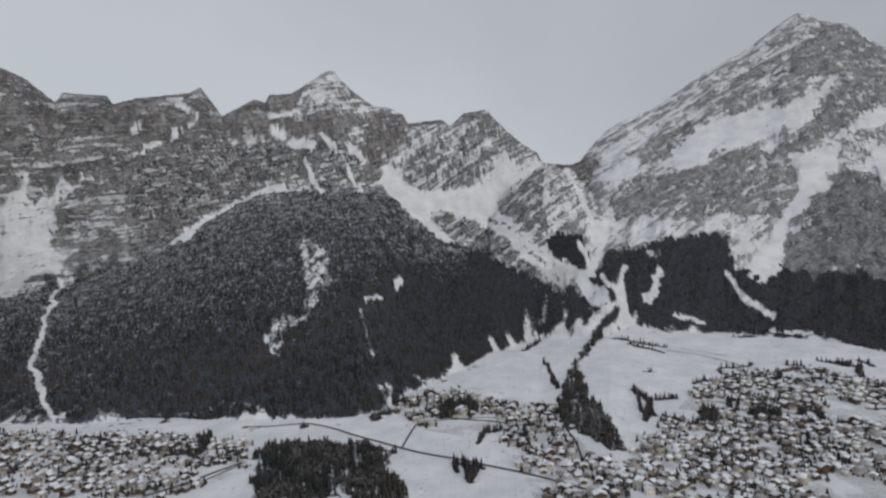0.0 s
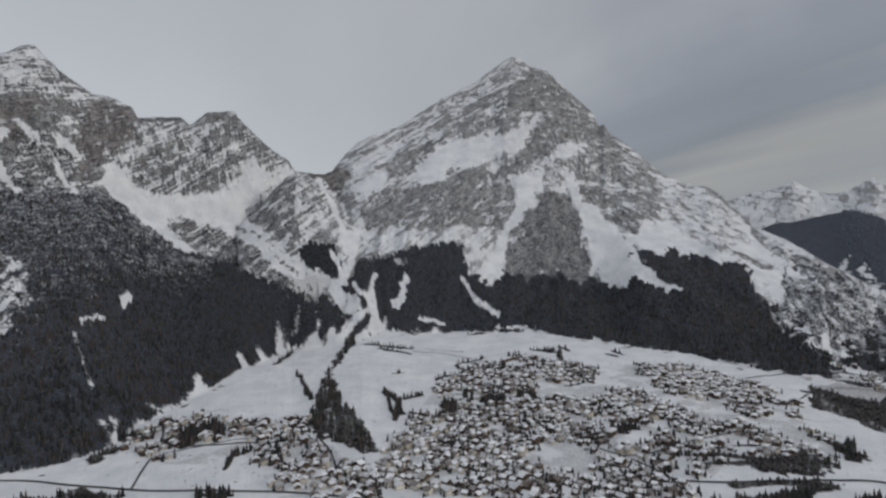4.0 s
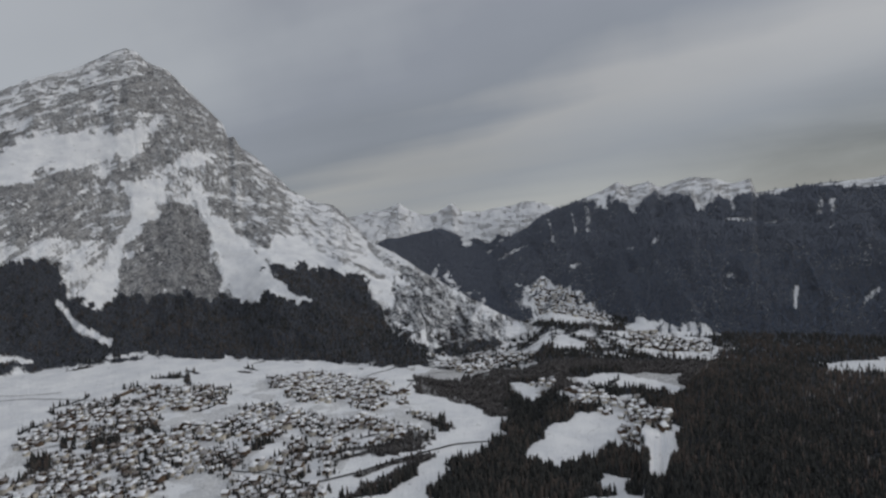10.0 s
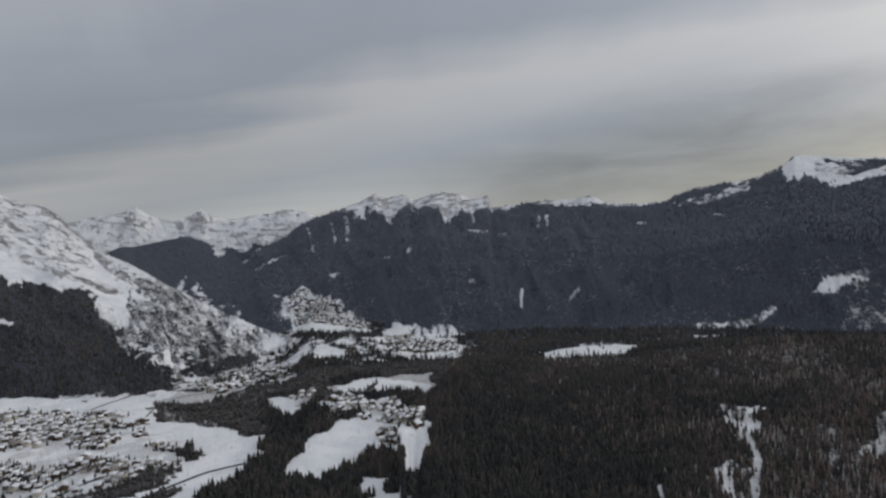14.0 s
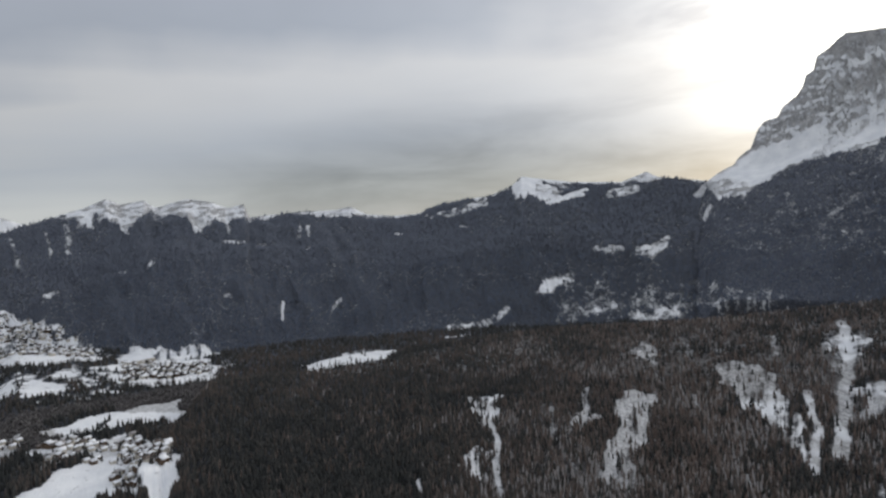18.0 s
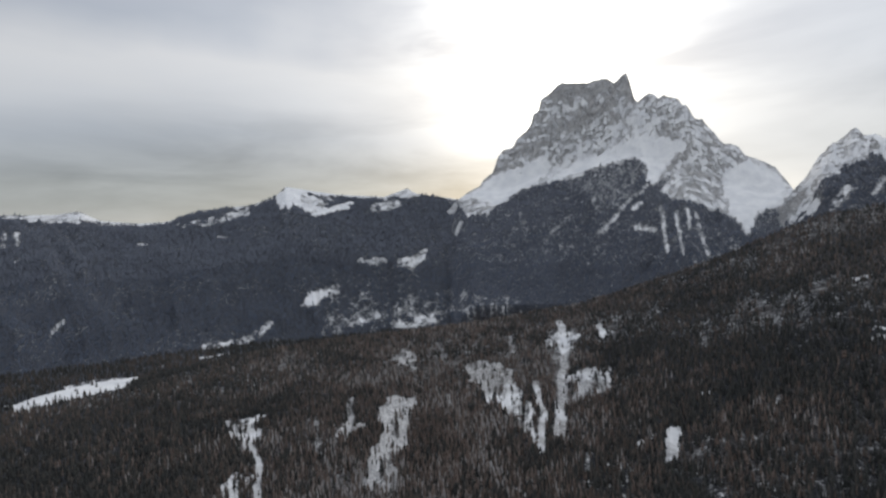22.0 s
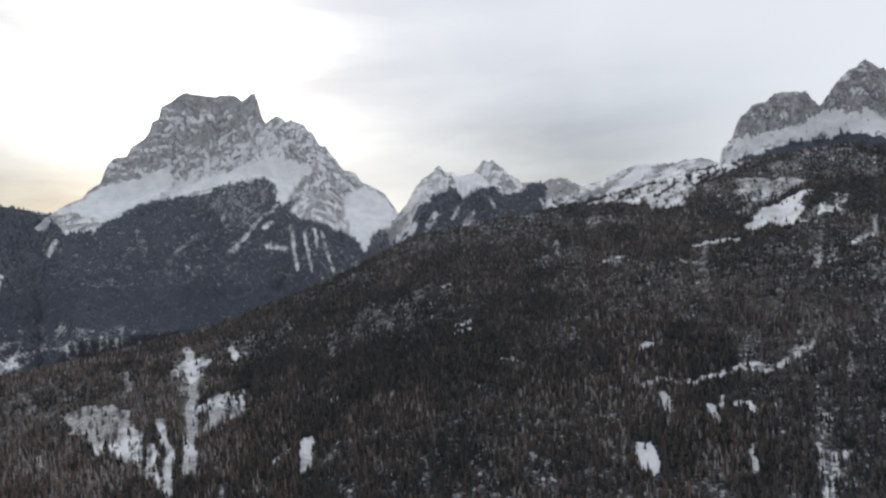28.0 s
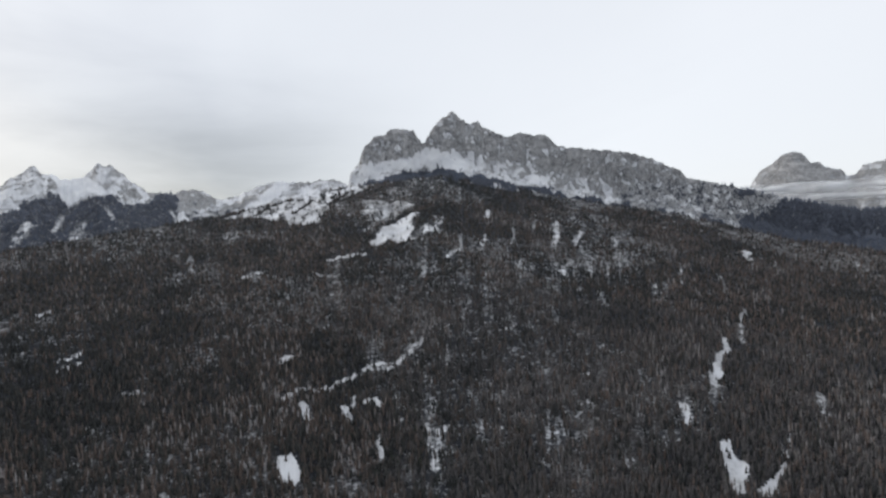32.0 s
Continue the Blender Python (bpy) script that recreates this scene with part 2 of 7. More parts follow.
CASTLE_CREST = [
    (196.8, 3600, 721), (197.7, 3600, 905), (198.6, 3600, 968), (199.1, 3600, 1069), (200.2, 3600, 1146), (201.4, 3600, 1154),
    (202.0, 3600, 1195), (204.3, 3600, 1175), (205.2, 3600, 1084), (205.7, 3600, 1126), (206.4, 3600, 1196), (207.3, 3600, 1246),
    (208.4, 3600, 1283), (209.3, 3600, 1236), (210.1, 3600, 1202), (211.0, 3600, 1215), (211.5, 3600, 1169), (213.9, 3600, 1101),
    (215.0, 3600, 1119), (217.7, 3600, 1095), (219.0, 3600, 1017), (223.5, 3600, 964), (225.9, 3600, 927), (227.8, 3600, 887),
    (230.2, 3600, 799), (230.8, 3601, 744), (232.4, 3612, 726), (236.9, 3650, 637), (241.1, 3686, 554), (244.5, 3715, 507),
    (245.8, 3726, 526), (251.2, 3772, 481),
]
HILL_CREST = [
    (79.9, 1218, 42), (83.9, 1483, 51), (86.4, 1648, 84), (95.0, 1935, 21), (104.3, 2014, 40), (113.2, 2091, 70),
    (122.0, 2165, 87), (130.2, 2232, 91), (138.1, 2298, 113), (146.8, 2387, 159), (150.4, 2436, 197), (155.7, 2507, 265),
    (160.5, 2571, 345), (164.0, 2616, 417), (168.1, 2668, 496), (176.4, 2791, 561), (185.2, 2922, 634), (190.7, 3009, 699),
    (196.9, 3106, 778), (207.2, 3200, 835), (214.0, 3200, 745), (221.8, 3200, 635), (230.1, 3200, 535), (239.1, 3200, 375),
    (245.7, 3200, 315), (253.2, 3200, 254),
]
STACKS = [
    (233.1, 4824, 566), (235.6, 4824, 691), (236.3, 4824, 802), (236.8, 4824, 874), (237.7, 4824, 908), (238.6, 4824, 975),
    (239.2, 4824, 985), (240.0, 4824, 968), (240.6, 4824, 888), (241.2, 4824, 894), (241.6, 4824, 850), (242.7, 4824, 826),
    (243.1, 4824, 775), (243.7, 4824, 790), (244.1, 4824, 844), (245.4, 4824, 858), (246.7, 4824, 908), (249.2, 4824, 823),
    (253.2, 4824, 655),
]
FOOT = [
    (-43.1, 2073, 4), (-40.1, 2033, 7), (-36.8, 1881, 5), (-32.4, 1813, 3), (-27.9, 1751, 2), (-21.5, 1608, 1),
    (-16.6, 1577, 0), (-12.9, 1530, 0), (-9.7, 1550, 1), (-7.0, 1626, 3), (-5.3, 1732, 5), (-2.4, 1801, 11),
    (-0.1, 1895, 23), (2.9, 2049, 38), (8.4, 2512, 32), (13.0, 2412, 48), (15.3, 2399, 58), (17.7, 2710, 60),
    (20.6, 2610, 44), (25.3, 2681, 37), (29.7, 2589, 35), (33.0, 2538, 39), (37.6, 2385, 41), (45.2, 2225, 23),
    (50.9, 2112, 13), (55.4, 2030, 6), (58.2, 1976, 1), (62.1, 2170, -8), (69.0, 2474, 6), (71.8, 2625, 58),
    (76.6, 2895, 47), (82.1, 2405, 17),
]
NEAR = 870.0
FLOOR, WALL, SHOULDER, KNOLL, PYRAMID, BACKHILL, FARRANGE, SOUTH, TABLE, SMALL, HILL, CASTLE, STACK, CLOSING = range(14)
# per landform: crest, jaggedness of the crest (m), relief of its face (m), fall behind the crest
FORMS = {
    WALL: (WALL_CREST, 7, 95, 0.8),
    SHOULDER: (SHOULDER_CREST, 6, 26, 0.35),
    KNOLL: (KNOLL_CREST, 8, 26, 0.7),
    PYRAMID: (PYRAMID_CREST, 4, 85, 0.8),
    BACKHILL: (BACK_HILL, 4, 12, 0.3),
    FARRANGE: (FAR_RANGE, 8, 30, 0.5),
    SOUTH: (SOUTH_RIDGE, 4, 110, 0.5),
    TABLE: (TABLE_CREST + TABLE_SHOULDER, 7, 100, 1.0),
    SMALL: (SMALL_PEAKS, 16, 80, 0.5),
    HILL: (HILL_CREST, 5, 30, 0.22),
    CASTLE: (CASTLE_CREST, 20, 110, 0.8),
    STACK: (STACKS, 12, 20, 0.8),
    CLOSING: ([(246, 3750, 400), (262, 3850, 960), (285, 4030, 1200), (305, 4030, 1400), (319, 3950, 1500)], 20, 60, 0.6),
}


def bearing_of(x, y):
    b = np.degrees(np.arctan2(x, y))
    return np.where(b < -60, b + 360, b)


def floor_height(b, r):
    rf, zf = along(FOOT, b, 1), along(FOOT, b, 2)
    x, y = xy(b, r)
    rolling = (fbm(x / 210.0, y / 210.0, 70, 3) - 0.5) * 16 * step(720, 1300, r)
    return zf * step(NEAR, rf, r) + rolling, rf, zf


def foot_of(form, b):
    """Distance and height at which a landform's face begins."""
    rf, zf = along(FOOT, b, 1), along(FOOT, b, 2)
    if form in (SHOULDER, PYRAMID):
        return rf, zf
    if form == WALL:
        return rf + 850, zf + 170
    if form == KNOLL:
        return 0 * b + 2961, 0 * b + 308
    if form == HILL:
        return 0 * b + NEAR, along([(80, 0, -4), (92, 0, 8), (130, 0, 20), (200, 0, 30), (250, 0, 0)], b, 2)
    if form in (SOUTH, BACKHILL):
        return np.maximum(along([(60, 3104), (72, 2913), (77, 2865), (82, 2484), (100, 2531), (150, 2818)], b, 1), 0), 0 * b - 8
    if form == TABLE:
        return 0 * b + 2722, 0 * b + 122
    if form == SMALL:
        return 0 * b + 2722, 0 * b + 239
    if form == CASTLE:
        return 0 * b + 3085, along(HILL_CREST, b, 2) - 40
    if form == CLOSING:
        return 0 * b + 1860, 0 * b
    return 0 * b + 4282, 0 * b + 174


def face(form, b, r):
    """Height of one landform over bearing b and distance r, and how far up its face that is (0 foot, 1 crest)."""
    crest, jag, relief, fall = FORMS[form]
    rc, zc = along(crest, b, 1), along(crest, b, 2)
    rf, zf = foot_of(form, b)
    s = np.clip((r - rf) / np.maximum(rc - rf, 1), 0, 1.0)
    zc = zc + jag * (ridged(b * 1.3, 0 * b + form * 7.7, 11 + form, 5, 0.74) - 0.56) * 2.0
    if form == PYRAMID:
        rb, zb = along(PYRAMID_BENCH, b, 1), along(PYRAMID_BENCH, b, 2)
        low = zf + (zb - zf) * np.clip((r - rf) / (rb - rf), 0, 1)
        t = np.clip((r - rb) / (rc - rb), 0, 1)
        z = np.where(r < rb, low, zb + (zc - zb) * (0.8 * t + 0.2 * t * t))
    elif form == TABLE:
        # wooded apron, snowfield, then the steep block
        tower = step(0.80, 0.94, s)
        knee = 460 + 4620 * np.tan(np.radians(np.interp(b, [131, 136, 144, 152, 160, 170], [1.5, 4.0, 6.2, 7.8, 4.6, 2.0])))
        low = zf + (np.minimum(knee, zc) - zf) * np.clip(s / 0.86, 0, 1)
        z = low + np.maximum(zc - knee, 0) * tower
    elif form == CASTLE:
        tower = step(0.72, 0.93, s)
        z = zf + (zc - zf) * (0.35 * s + 0.65 * tower)
    elif form == WALL:
        z = zf + (zc - zf) * (0.55 * s + 0.45 * step(0.55, 0.97, s))
    else:
        z = zf + (zc - zf) * s
    # relief as it lies on the face: u across, v up, both in metres
    u, v = b * np.maximum(rc, 1200) * 0.01745, z
    wu, wv = u + 90 * (fbm(u / 330, v / 330, 31 + form, 3) - 0.5), v + 90 * (fbm(u / 330 + 9, v / 330, 35 + form, 3) - 0.5)
    lean = np.interp(b, [-40, -8, 0, 14, 24, 33, 38, 60, 120, 150, 170], [0.5, 0.2, -0.6, -0.5, -0.5, 0.1, 0.7, 0.9, 0.4, -0.8, 0.3])
    ribs = 0.62 * ridged((wu + lean * wv) / 330, wv / 620, 40 + form, 5, 0.56) + 0.38 * ridged(wu / 150, wv / 170, 47 + form, 4, 0.58) - 0.6
    beds = fbm((wv - climb(b)) / 42 + 0 * b, wu / 520, 61 + form, 3, 0.6) - 0.5
    env = step(0.0, 0.12, s) * (1 - 0.97 * step(0.80, 0.99, s))
    wild = 1.0 if form in (WALL, PYRAMID, TABLE, CASTLE, KNOLL, SMALL) else 0.15
    if form == WALL:
        env = env * (1 - 0.8 * step(3.5, 6.0, b))
    z = z + relief * env * (1.5 * ribs + 0.5 * wild * beds)
    ribs = ribs + 0.8 * wild * beds
    z = np.where(r > rc, z - (r - rc) * fall, z)
    if form in (TABLE, SOUTH, SMALL, BACKHILL):
        ends = np.minimum(b - min(q[0] for q in crest), max(q[0] for q in crest) - b)
        z = z - 260 * (1 - step(0, 6, ends))
    z = np.where((r < rf - 1) | (b < min(q[0] for q in crest)) | (b > max(q[0] for q in crest)), -900.0, z)
    return z, s, ribs


# slope of the strata over bearing, and the height by which they have climbed
DIP = [(-45, 0.10), (-25, 0.16), (-12, 0.25), (-5, 0.45), (0, 0.62), (14, 0.62), (30, 0.58), (33, 0.35), (36, -0.15), (40, 0.05), (44, -0.35), (60, -0.4), (75, 0.2), (131, 0.12), (147, 0.15), (149.5, 0.85), (157.5, 0.85), (159, -0.7), (166, -0.7), (172, 0.5), (196, 0.3), (206, -0.3), (232, -0.25), (320, 0.0)]
DIP_B = np.arange(-45.0, 320.0, 0.5)
CLIMB = np.cumsum(np.interp(DIP_B, [q[0] for q in DIP], [q[1] for q in DIP])) * 0.5 * 66.0


def climb(b):
    return np.interp(b, DIP_B, CLIMB)


def land(b, r):
    z, rf, zf = floor_height(b, r)
    kind = np.zeros(b.shape, np.int32)
    up, rib = np.zeros(b.shape), np.zeros(b.shape)
    for form in FORMS:
        h, s, ribs = face(form, b, r)
        win = h > z
        z, kind = np.where(win, h, z), np.where(win, form, kind)
        up, rib = np.where(win, s, up), np.where(win, ribs, rib)
    return z, kind, up, rib


def polyline_distance(x, y, pts):
    best = np.full(x.shape, 1e9)
    for (ax, ay), (bx, by) in zip(pts, pts[1:]):
        dx, dy = bx - ax, by - ay
        t = np.clip(((x - ax) * dx + (y - ay) * dy) / (dx * dx + dy * dy + 1e-6), 0, 1)
        best = np.minimum(best, np.hypot(x - ax - t * dx, y - ay - t * dy))
    return best


def xy(bearing, distance):
    a = np.radians(bearing)
    return np.sin(a) * distance, np.cos(a) * distance


WALL_MARKS = [
    ("snow", 0, [(-2270, 2780), (-2220, 2835), (-2180, 2830), (-2060, 2940), (-1955, 3040), (-2010, 2950), (-2070, 2855), (-2010, 2805), (-1825, 2570), (-1835, 2510), (-1930, 2340), (-2010, 2310), (-2345, 2730)]),
    ("snow", 8, [(-1800, 2515), (-1590, 2145), (-1460, 1900), (-1400, 1790), (-1240, 1635), (-1140, 1530)]),
]
STREAM_MARKS = [
    ("snow", 17, [(120, 3555), (335, 3185), (490, 2975), (590, 2900), (650, 2800), (670, 2570)]),
    ("snow", 11, [(345, 3255), (440, 3065), (605, 2905)]),
    ("snow", 15, [(640, 3080), (735, 2985), (725, 2860), (635, 2850)]),
    ("snow", 20, [(630, 2885), (710, 2695), (715, 2585), (640, 2455), (565, 2365)]),
    ("snow", 12, [(860, 2810), (805, 2690), (800, 2565), (755, 2470), (605, 2195)]),
    ("snow", 16, [(1010, 2720), (990, 2660), (910, 2580)]),
    ("snow", 0, [(900, 2625), (965, 2585), (950, 2480), (855, 2540)]),
    ("thin", 21, [(565, 2365), (430, 1975), (325, 1665), (270, 1520)]),
]
CLUMPS_MARKS = [
    ("park", 0, [(415, 1895), (575, 2230), (715, 2565), (655, 2525), (540, 2275), (380, 1860), (270, 1530), (255, 1405), (315, 1205), (360, 1200), (380, 1340), (360, 1555)]),
    ("park", 0, [(-475, 1275), (-405, 1340), (-235, 1320), (-160, 1270), (-150, 1165), (-85, 995), (-205, 1000), (-230, 1080), (-225, 1005), (-385, 1015)]),
    ("wood", 9, [(-40, 1545), (45, 1535)]),
    ("wood", 6, [(50, 1315), (100, 1335)]),
    ("wood", 5, [(-5, 1150), (45, 1125)]),
    ("wood", 8, [(-190, 1705), (-195, 1620), (-150, 1630)]),
    ("brown", 9, [(735, 665), (850, 645), (1000, 620)]),
    ("brown", 8, [(915, 795), (1010, 725)]),
    ("brown", 7, [(1210, 725), (1195, 665)]),
    ("wood", 8, [(455, 1365), (520, 1505), (590, 1515)]),
]
CLUMPS_MARKS_B = [
    ("wood", 10, [(645, 2225), (785, 2105)]),
    ("wood", 7, [(695, 1640), (820, 1690)]),
    ("wood", 6, [(600, 1390), (655, 1365)]),
    ("wood", 8, [(1120, 1530), (1105, 1415)]),
    ("wood", 7, [(-45, 1545), (45, 1490)]),
    ("wood", 5, [(160, 1380), (150, 1255)]),
    ("wood", 0, [(820, 485), (1000, 555), (1085, 520), (1250, 520), (1405, 595), (1490, 500), (1345, 430), (1160, 430), (1060, 410), (1050, 345), (1165, 270), (1165, 205), (1120, 160), (995, 145), (990, 195), (1095, 225), (1065, 255), (965, 235)]),
]
CLUMPS_MARKS_C = [
    ("wood", 0, [(1590, 995), (1905, 885), (2260, 840), (2350, 820), (1775, 535), (1910, 445), (1955, 365), (2045, 260), (2025, 120), (1490, 75), (1475, 145), (1635, 260), (1780, 320), (1805, 425), (1725, 505), (1645, 550), (1605, 675), (1305, 555), (1385, 655), (1495, 855)]),
    ("wood", 0, [(995, 145), (1295, 150), (1520, 105), (1675, 10), (1060, 0)]),
    ("wood", 4, [(1020, 1750), (1090, 1760)]),
    ("wood", 4, [(1020, 1630), (1070, 1635)]),
    ("wood", 8, [(1220, 1790), (1235, 1765)]),
    ("wood", 8, [(1295, 1805), (1275, 1720)]),
    ("wood", 6, [(600, 1390), (660, 1395)]),
    ("wood", 5, [(715, 1445), (740, 1480)]),
    ("wood", 6, [(890, 1045), (925, 995)]),
]
CLUMPS_MARKS_D = [
    ("brown", 5, [(985, 835), (1050, 805), (1095, 750)]),
    ("brown", 6, [(930, 790), (1005, 720), (1065, 700)]),
    ("brown", 4, [(1210, 725), (1215, 670)]),
    ("wood", 6, [(865, 1410), (890, 1365)]),
    ("wood", 5, [(755, 1415), (790, 1375)]),
    ("wood", 5, [(995, 1365), (1045, 1360)]),
    ("wood", 10, [(665, 2155), (750, 2030)]),
    ("wood", 5, [(595, 1770), (625, 1760)]),
    ("wood", 5, [(495, 1525), (465, 1415)]),
    ("wood", 7, [(1185, 1830), (1235, 1740)]),
    ("wood", 6, [(1420, 1640), (1410, 1570)]),
    ("wood", 11, [(630, 2245), (785, 2115)]),
    ("wood", 7, [(515, 1535), (485, 1390)]),
    ("wood", 7, [(535, 1305), (675, 1430)]),
    ("wood", 7, [(500, 1585), (505, 1535)]),
    ("wood", 6, [(845, 1790), (985, 1855)]),
    ("wood", 6, [(1070, 1805), (1115, 1785)]),
]
CLUMPS_MARKS_E = [
    ("wood", 6, [(-670, 1405), (-615, 1325)]),
    ("wood", 6, [(-935, 1405), (-885, 1355)]),
    ("wood", 9, [(-15, 2085), (35, 1985)]),
    ("wood", 9, [(255, 2180), (365, 2395)]),
    ("wood", 6, [(315, 2010), (295, 1655)]),
    ("wood", 7, [(-940, 1560), (-615, 1525)]),
]
FIELDS_MARKS = [
    ("snow", 0, [(1605, 675), (1645, 550), (1525, 525), (1515, 605)]),
    ("snow", 0, [(1740, 500), (1805, 425), (1825, 290), (1835, 180), (1515, 145), (1665, 245), (1680, 360)]),
    ("patchy", 0, [(3250, 1270), (3285, 1060), (3100, 865), (2855, 620), (2515, 570), (2765, 930)]),
    ("patchy", 0, [(2645, 520), (2670, 395), (2400, 330), (2350, 150), (2140, 140), (2135, 405)]),
    ("snow", 0, [(2730, 495), (2670, 395), (2595, 370), (2560, 460)]),
    ("snow", 0, [(2105, -185), (2200, -345), (2200, -550), (1935, -470), (2015, -315), (1995, -180)]),
    ("snow", 10, [(2320, -830), (2305, -935)]),
    ("thin", 24, [(1770, 1040), (2030, 930), (2100, 735)]),
    ("thin", 16, [(1865, 1220), (2115, 1130)]),
]
FIELDS_MARKS_B = [
    ("patchy", 0, [(3050, 1185), (3200, 1110), (3095, 830), (2995, 790), (2900, 655), (2670, 600), (2490, 805)]),
    ("thin", 18, [(1905, 1020), (1970, 885), (2035, 815), (2195, 750)]),
    ("snow", 0, [(1625, 675), (1640, 545), (1520, 525), (1525, 610)]),
    ("snow", 0, [(1710, 485), (1770, 365), (1825, 270), (1750, 260), (1640, 375), (1640, 445)]),
]
FLANK_MARKS = [
    ("patchy", 0, [(2445, 1585), (3300, 1910), (3090, 1440), (2345, 845), (2165, 805), (2110, 990), (2010, 1130), (1960, 1305)]),
    ("patchy", 0, [(2515, 1690), (2585, 1535), (3045, 1405), (2420, 840), (2145, 865), (1790, 1020), (1785, 1110), (2095, 1365)]),
    ("patchy", 0, [(3230, 1275), (3260, 1005), (2935, 670), (2550, 580), (2700, 900)]),
    ("patchy", 0, [(2370, 645), (2560, 205), (2155, 175), (1985, 500)]),
    ("patchy", 0, [(2030, 1215), (2340, 735), (1555, 630), (1595, 910)]),
    ("thin", 14, [(1775, 1070), (2085, 975), (2290, 820)]),
]


SLOPE_MARKS = [
    ('thin', 0, [(2013, -164), (2121, -237), (2260, -437), (2199, -546), (1932, -453), (1944, -293)]),
    ('snow', 7, [(1320, -584), (1132, -506), (971, -440), (850, -388)]),
    ('open', 0, [(1336, -533), (1328, -611), (1177, -553), (1136, -498), (1239, -500)]),
    ('open', 0, [(989, -365), (1066, -446), (1024, -453), (912, -395), (931, -364)]),
    ('open', 0, [(1066, -668), (1115, -746), (1039, -709), (994, -648)]),
    ('thin', 0, [(1454, -1118), (1500, -1233), (1412, -1207), (1338, -1118), (1373, -1085)]),
    ('open', 5, [(967, -278), (909, -262)]),
    ('faint', 0, [(1227, -641), (1152, -676), (988, -589), (1057, -576)]),
    ('snow', 13, [(1209, -1759), (940, -1375), (789, -1144), (670, -949)]),
]
SLOPE_MARKS_B = [
    ('thin', 0, [(1150, -1617), (1039, -1612), (903, -1364), (934, -1307)]),
    ('open', 0, [(844, -1274), (765, -1343), (693, -1212), (715, -1136), (730, -1097)]),
    ('snow', 10, [(1001, -1692), (930, -1581)]),
    ('open', 0, [(1206, -1210), (1162, -1292), (1014, -1223), (884, -1096), (808, -1033), (678, -899), (640, -845), (735, -916), (806, -966), (920, -1018), (1033, -1076)]),
    ('snow', 8, [(891, -1167), (739, -996), (646, -856)]),
    ('open', 0, [(1146, -1184), (1053, -1244), (887, -1094), (866, -1018), (971, -1053)]),
    ('thin', 8, [(1266, -1535), (1130, -1375)]),
    ('thin', 17, [(1429, -1081), (1366, -1178)]),
    ('snow', 7, [(1420, -1141), (1305, -1102)]),
]
SLOPE_MARKS_C = [
    ('open', 0, [(1159, -871), (1099, -937), (940, -791), (856, -685), (763, -589), (807, -549), (912, -640), (996, -738)]),
    ('snow', 7, [(1130, -889), (988, -750), (811, -575)]),
    ('snow', 6, [(1092, -899), (957, -780), (901, -715)]),
    ('open', 10, [(1227, -816), (1026, -686)]),
    ('open', 12, [(1051, -1008), (1003, -971)]),
    ('snow', 0, [(498, -1063), (482, -1090), (448, -1014), (434, -941), (461, -974)]),
    ('open', 8, [(522, -991), (506, -1033)]),
    ('open', 9, [(492, -1236), (472, -1231)]),
    ('open', 6, [(334, -1207), (337, -1243)]),
    ('snow', 8, [(320, -1909), (289, -1932)]),
    ('open', 8, [(236, -1570), (193, -1606)]),
    ('faint', 0, [(95, -1453), (48, -1449), (51, -1395), (87, -1393)]),
    ('faint', 0, [(583, -899), (492, -932), (443, -815), (523, -767)]),
]
SLOPE_MARKS_D = [
    ('open', 5, [(706, -782), (672, -748)]),
    ('snow', 5, [(606, -726), (582, -723)]),
    ('faint', 0, [(1274, -717), (998, -674), (891, -574), (1056, -603)]),
    ('snow', 0, [(-169, -1034), (-194, -1024), (-193, -981), (-176, -954), (-162, -975)]),
    ('open', 10, [(-240, -1357), (-266, -1352)]),
    ('open', 8, [(-215, -1203), (-265, -1211), (-312, -1200), (-375, -1213), (-469, -1206), (-575, -1279)]),
    ('open', 11, [(-244, -1148), (-242, -1106)]),
    ('open', 10, [(-312, -1101), (-314, -1075)]),
    ('open', 11, [(-364, -1110), (-381, -1079)]),
    ('snow', 5, [(-294, -1205), (-320, -1204)]),
    ('snow', 5, [(-401, -1230), (-461, -1222)]),
    ('open', 10, [(231, -1523), (191, -1558)]),
    ('thin', 8, [(315, -1855), (294, -1871)]),
    ('open', 11, [(88, -1363), (60, -1347)]),
]
SLOPE_MARKS_E = [
    ('faint', 0, [(72, -1508), (25, -1492), (37, -1414), (65, -1419)]),
    ('snow', 8, [(-1325, -980), (-1186, -895), (-1068, -822)]),
    ('thin', 8, [(-1569, -1103), (-1331, -931)]),
    ('snow', 0, [(-883, -679), (-914, -679), (-885, -647), (-868, -609), (-801, -568), (-786, -578), (-843, -633)]),
    ('snow', 0, [(-819, -563), (-891, -585), (-975, -610), (-879, -560), (-839, -544)]),
    ('thin', 7, [(-1705, -1446), (-1554, -1309)]),
    ('thin', 9, [(-1768, -1319), (-1634, -1197)]),
    ('snow', 0, [(-2158, -1517), (-2263, -1545), (-2192, -1468), (-2092, -1443)]),
    ('thin', 7, [(-2217, -1418), (-2103, -1340)]),
    ('open', 10, [(-941, -799), (-896, -749)]),
    ('open', 11, [(-1233, -693), (-1155, -635)]),
    ('open', 7, [(-1024, -634), (-956, -606)]),
    ('faint', 0, [(-1735, -924), (-1710, -868), (-1404, -716), (-1410, -755)]),
]
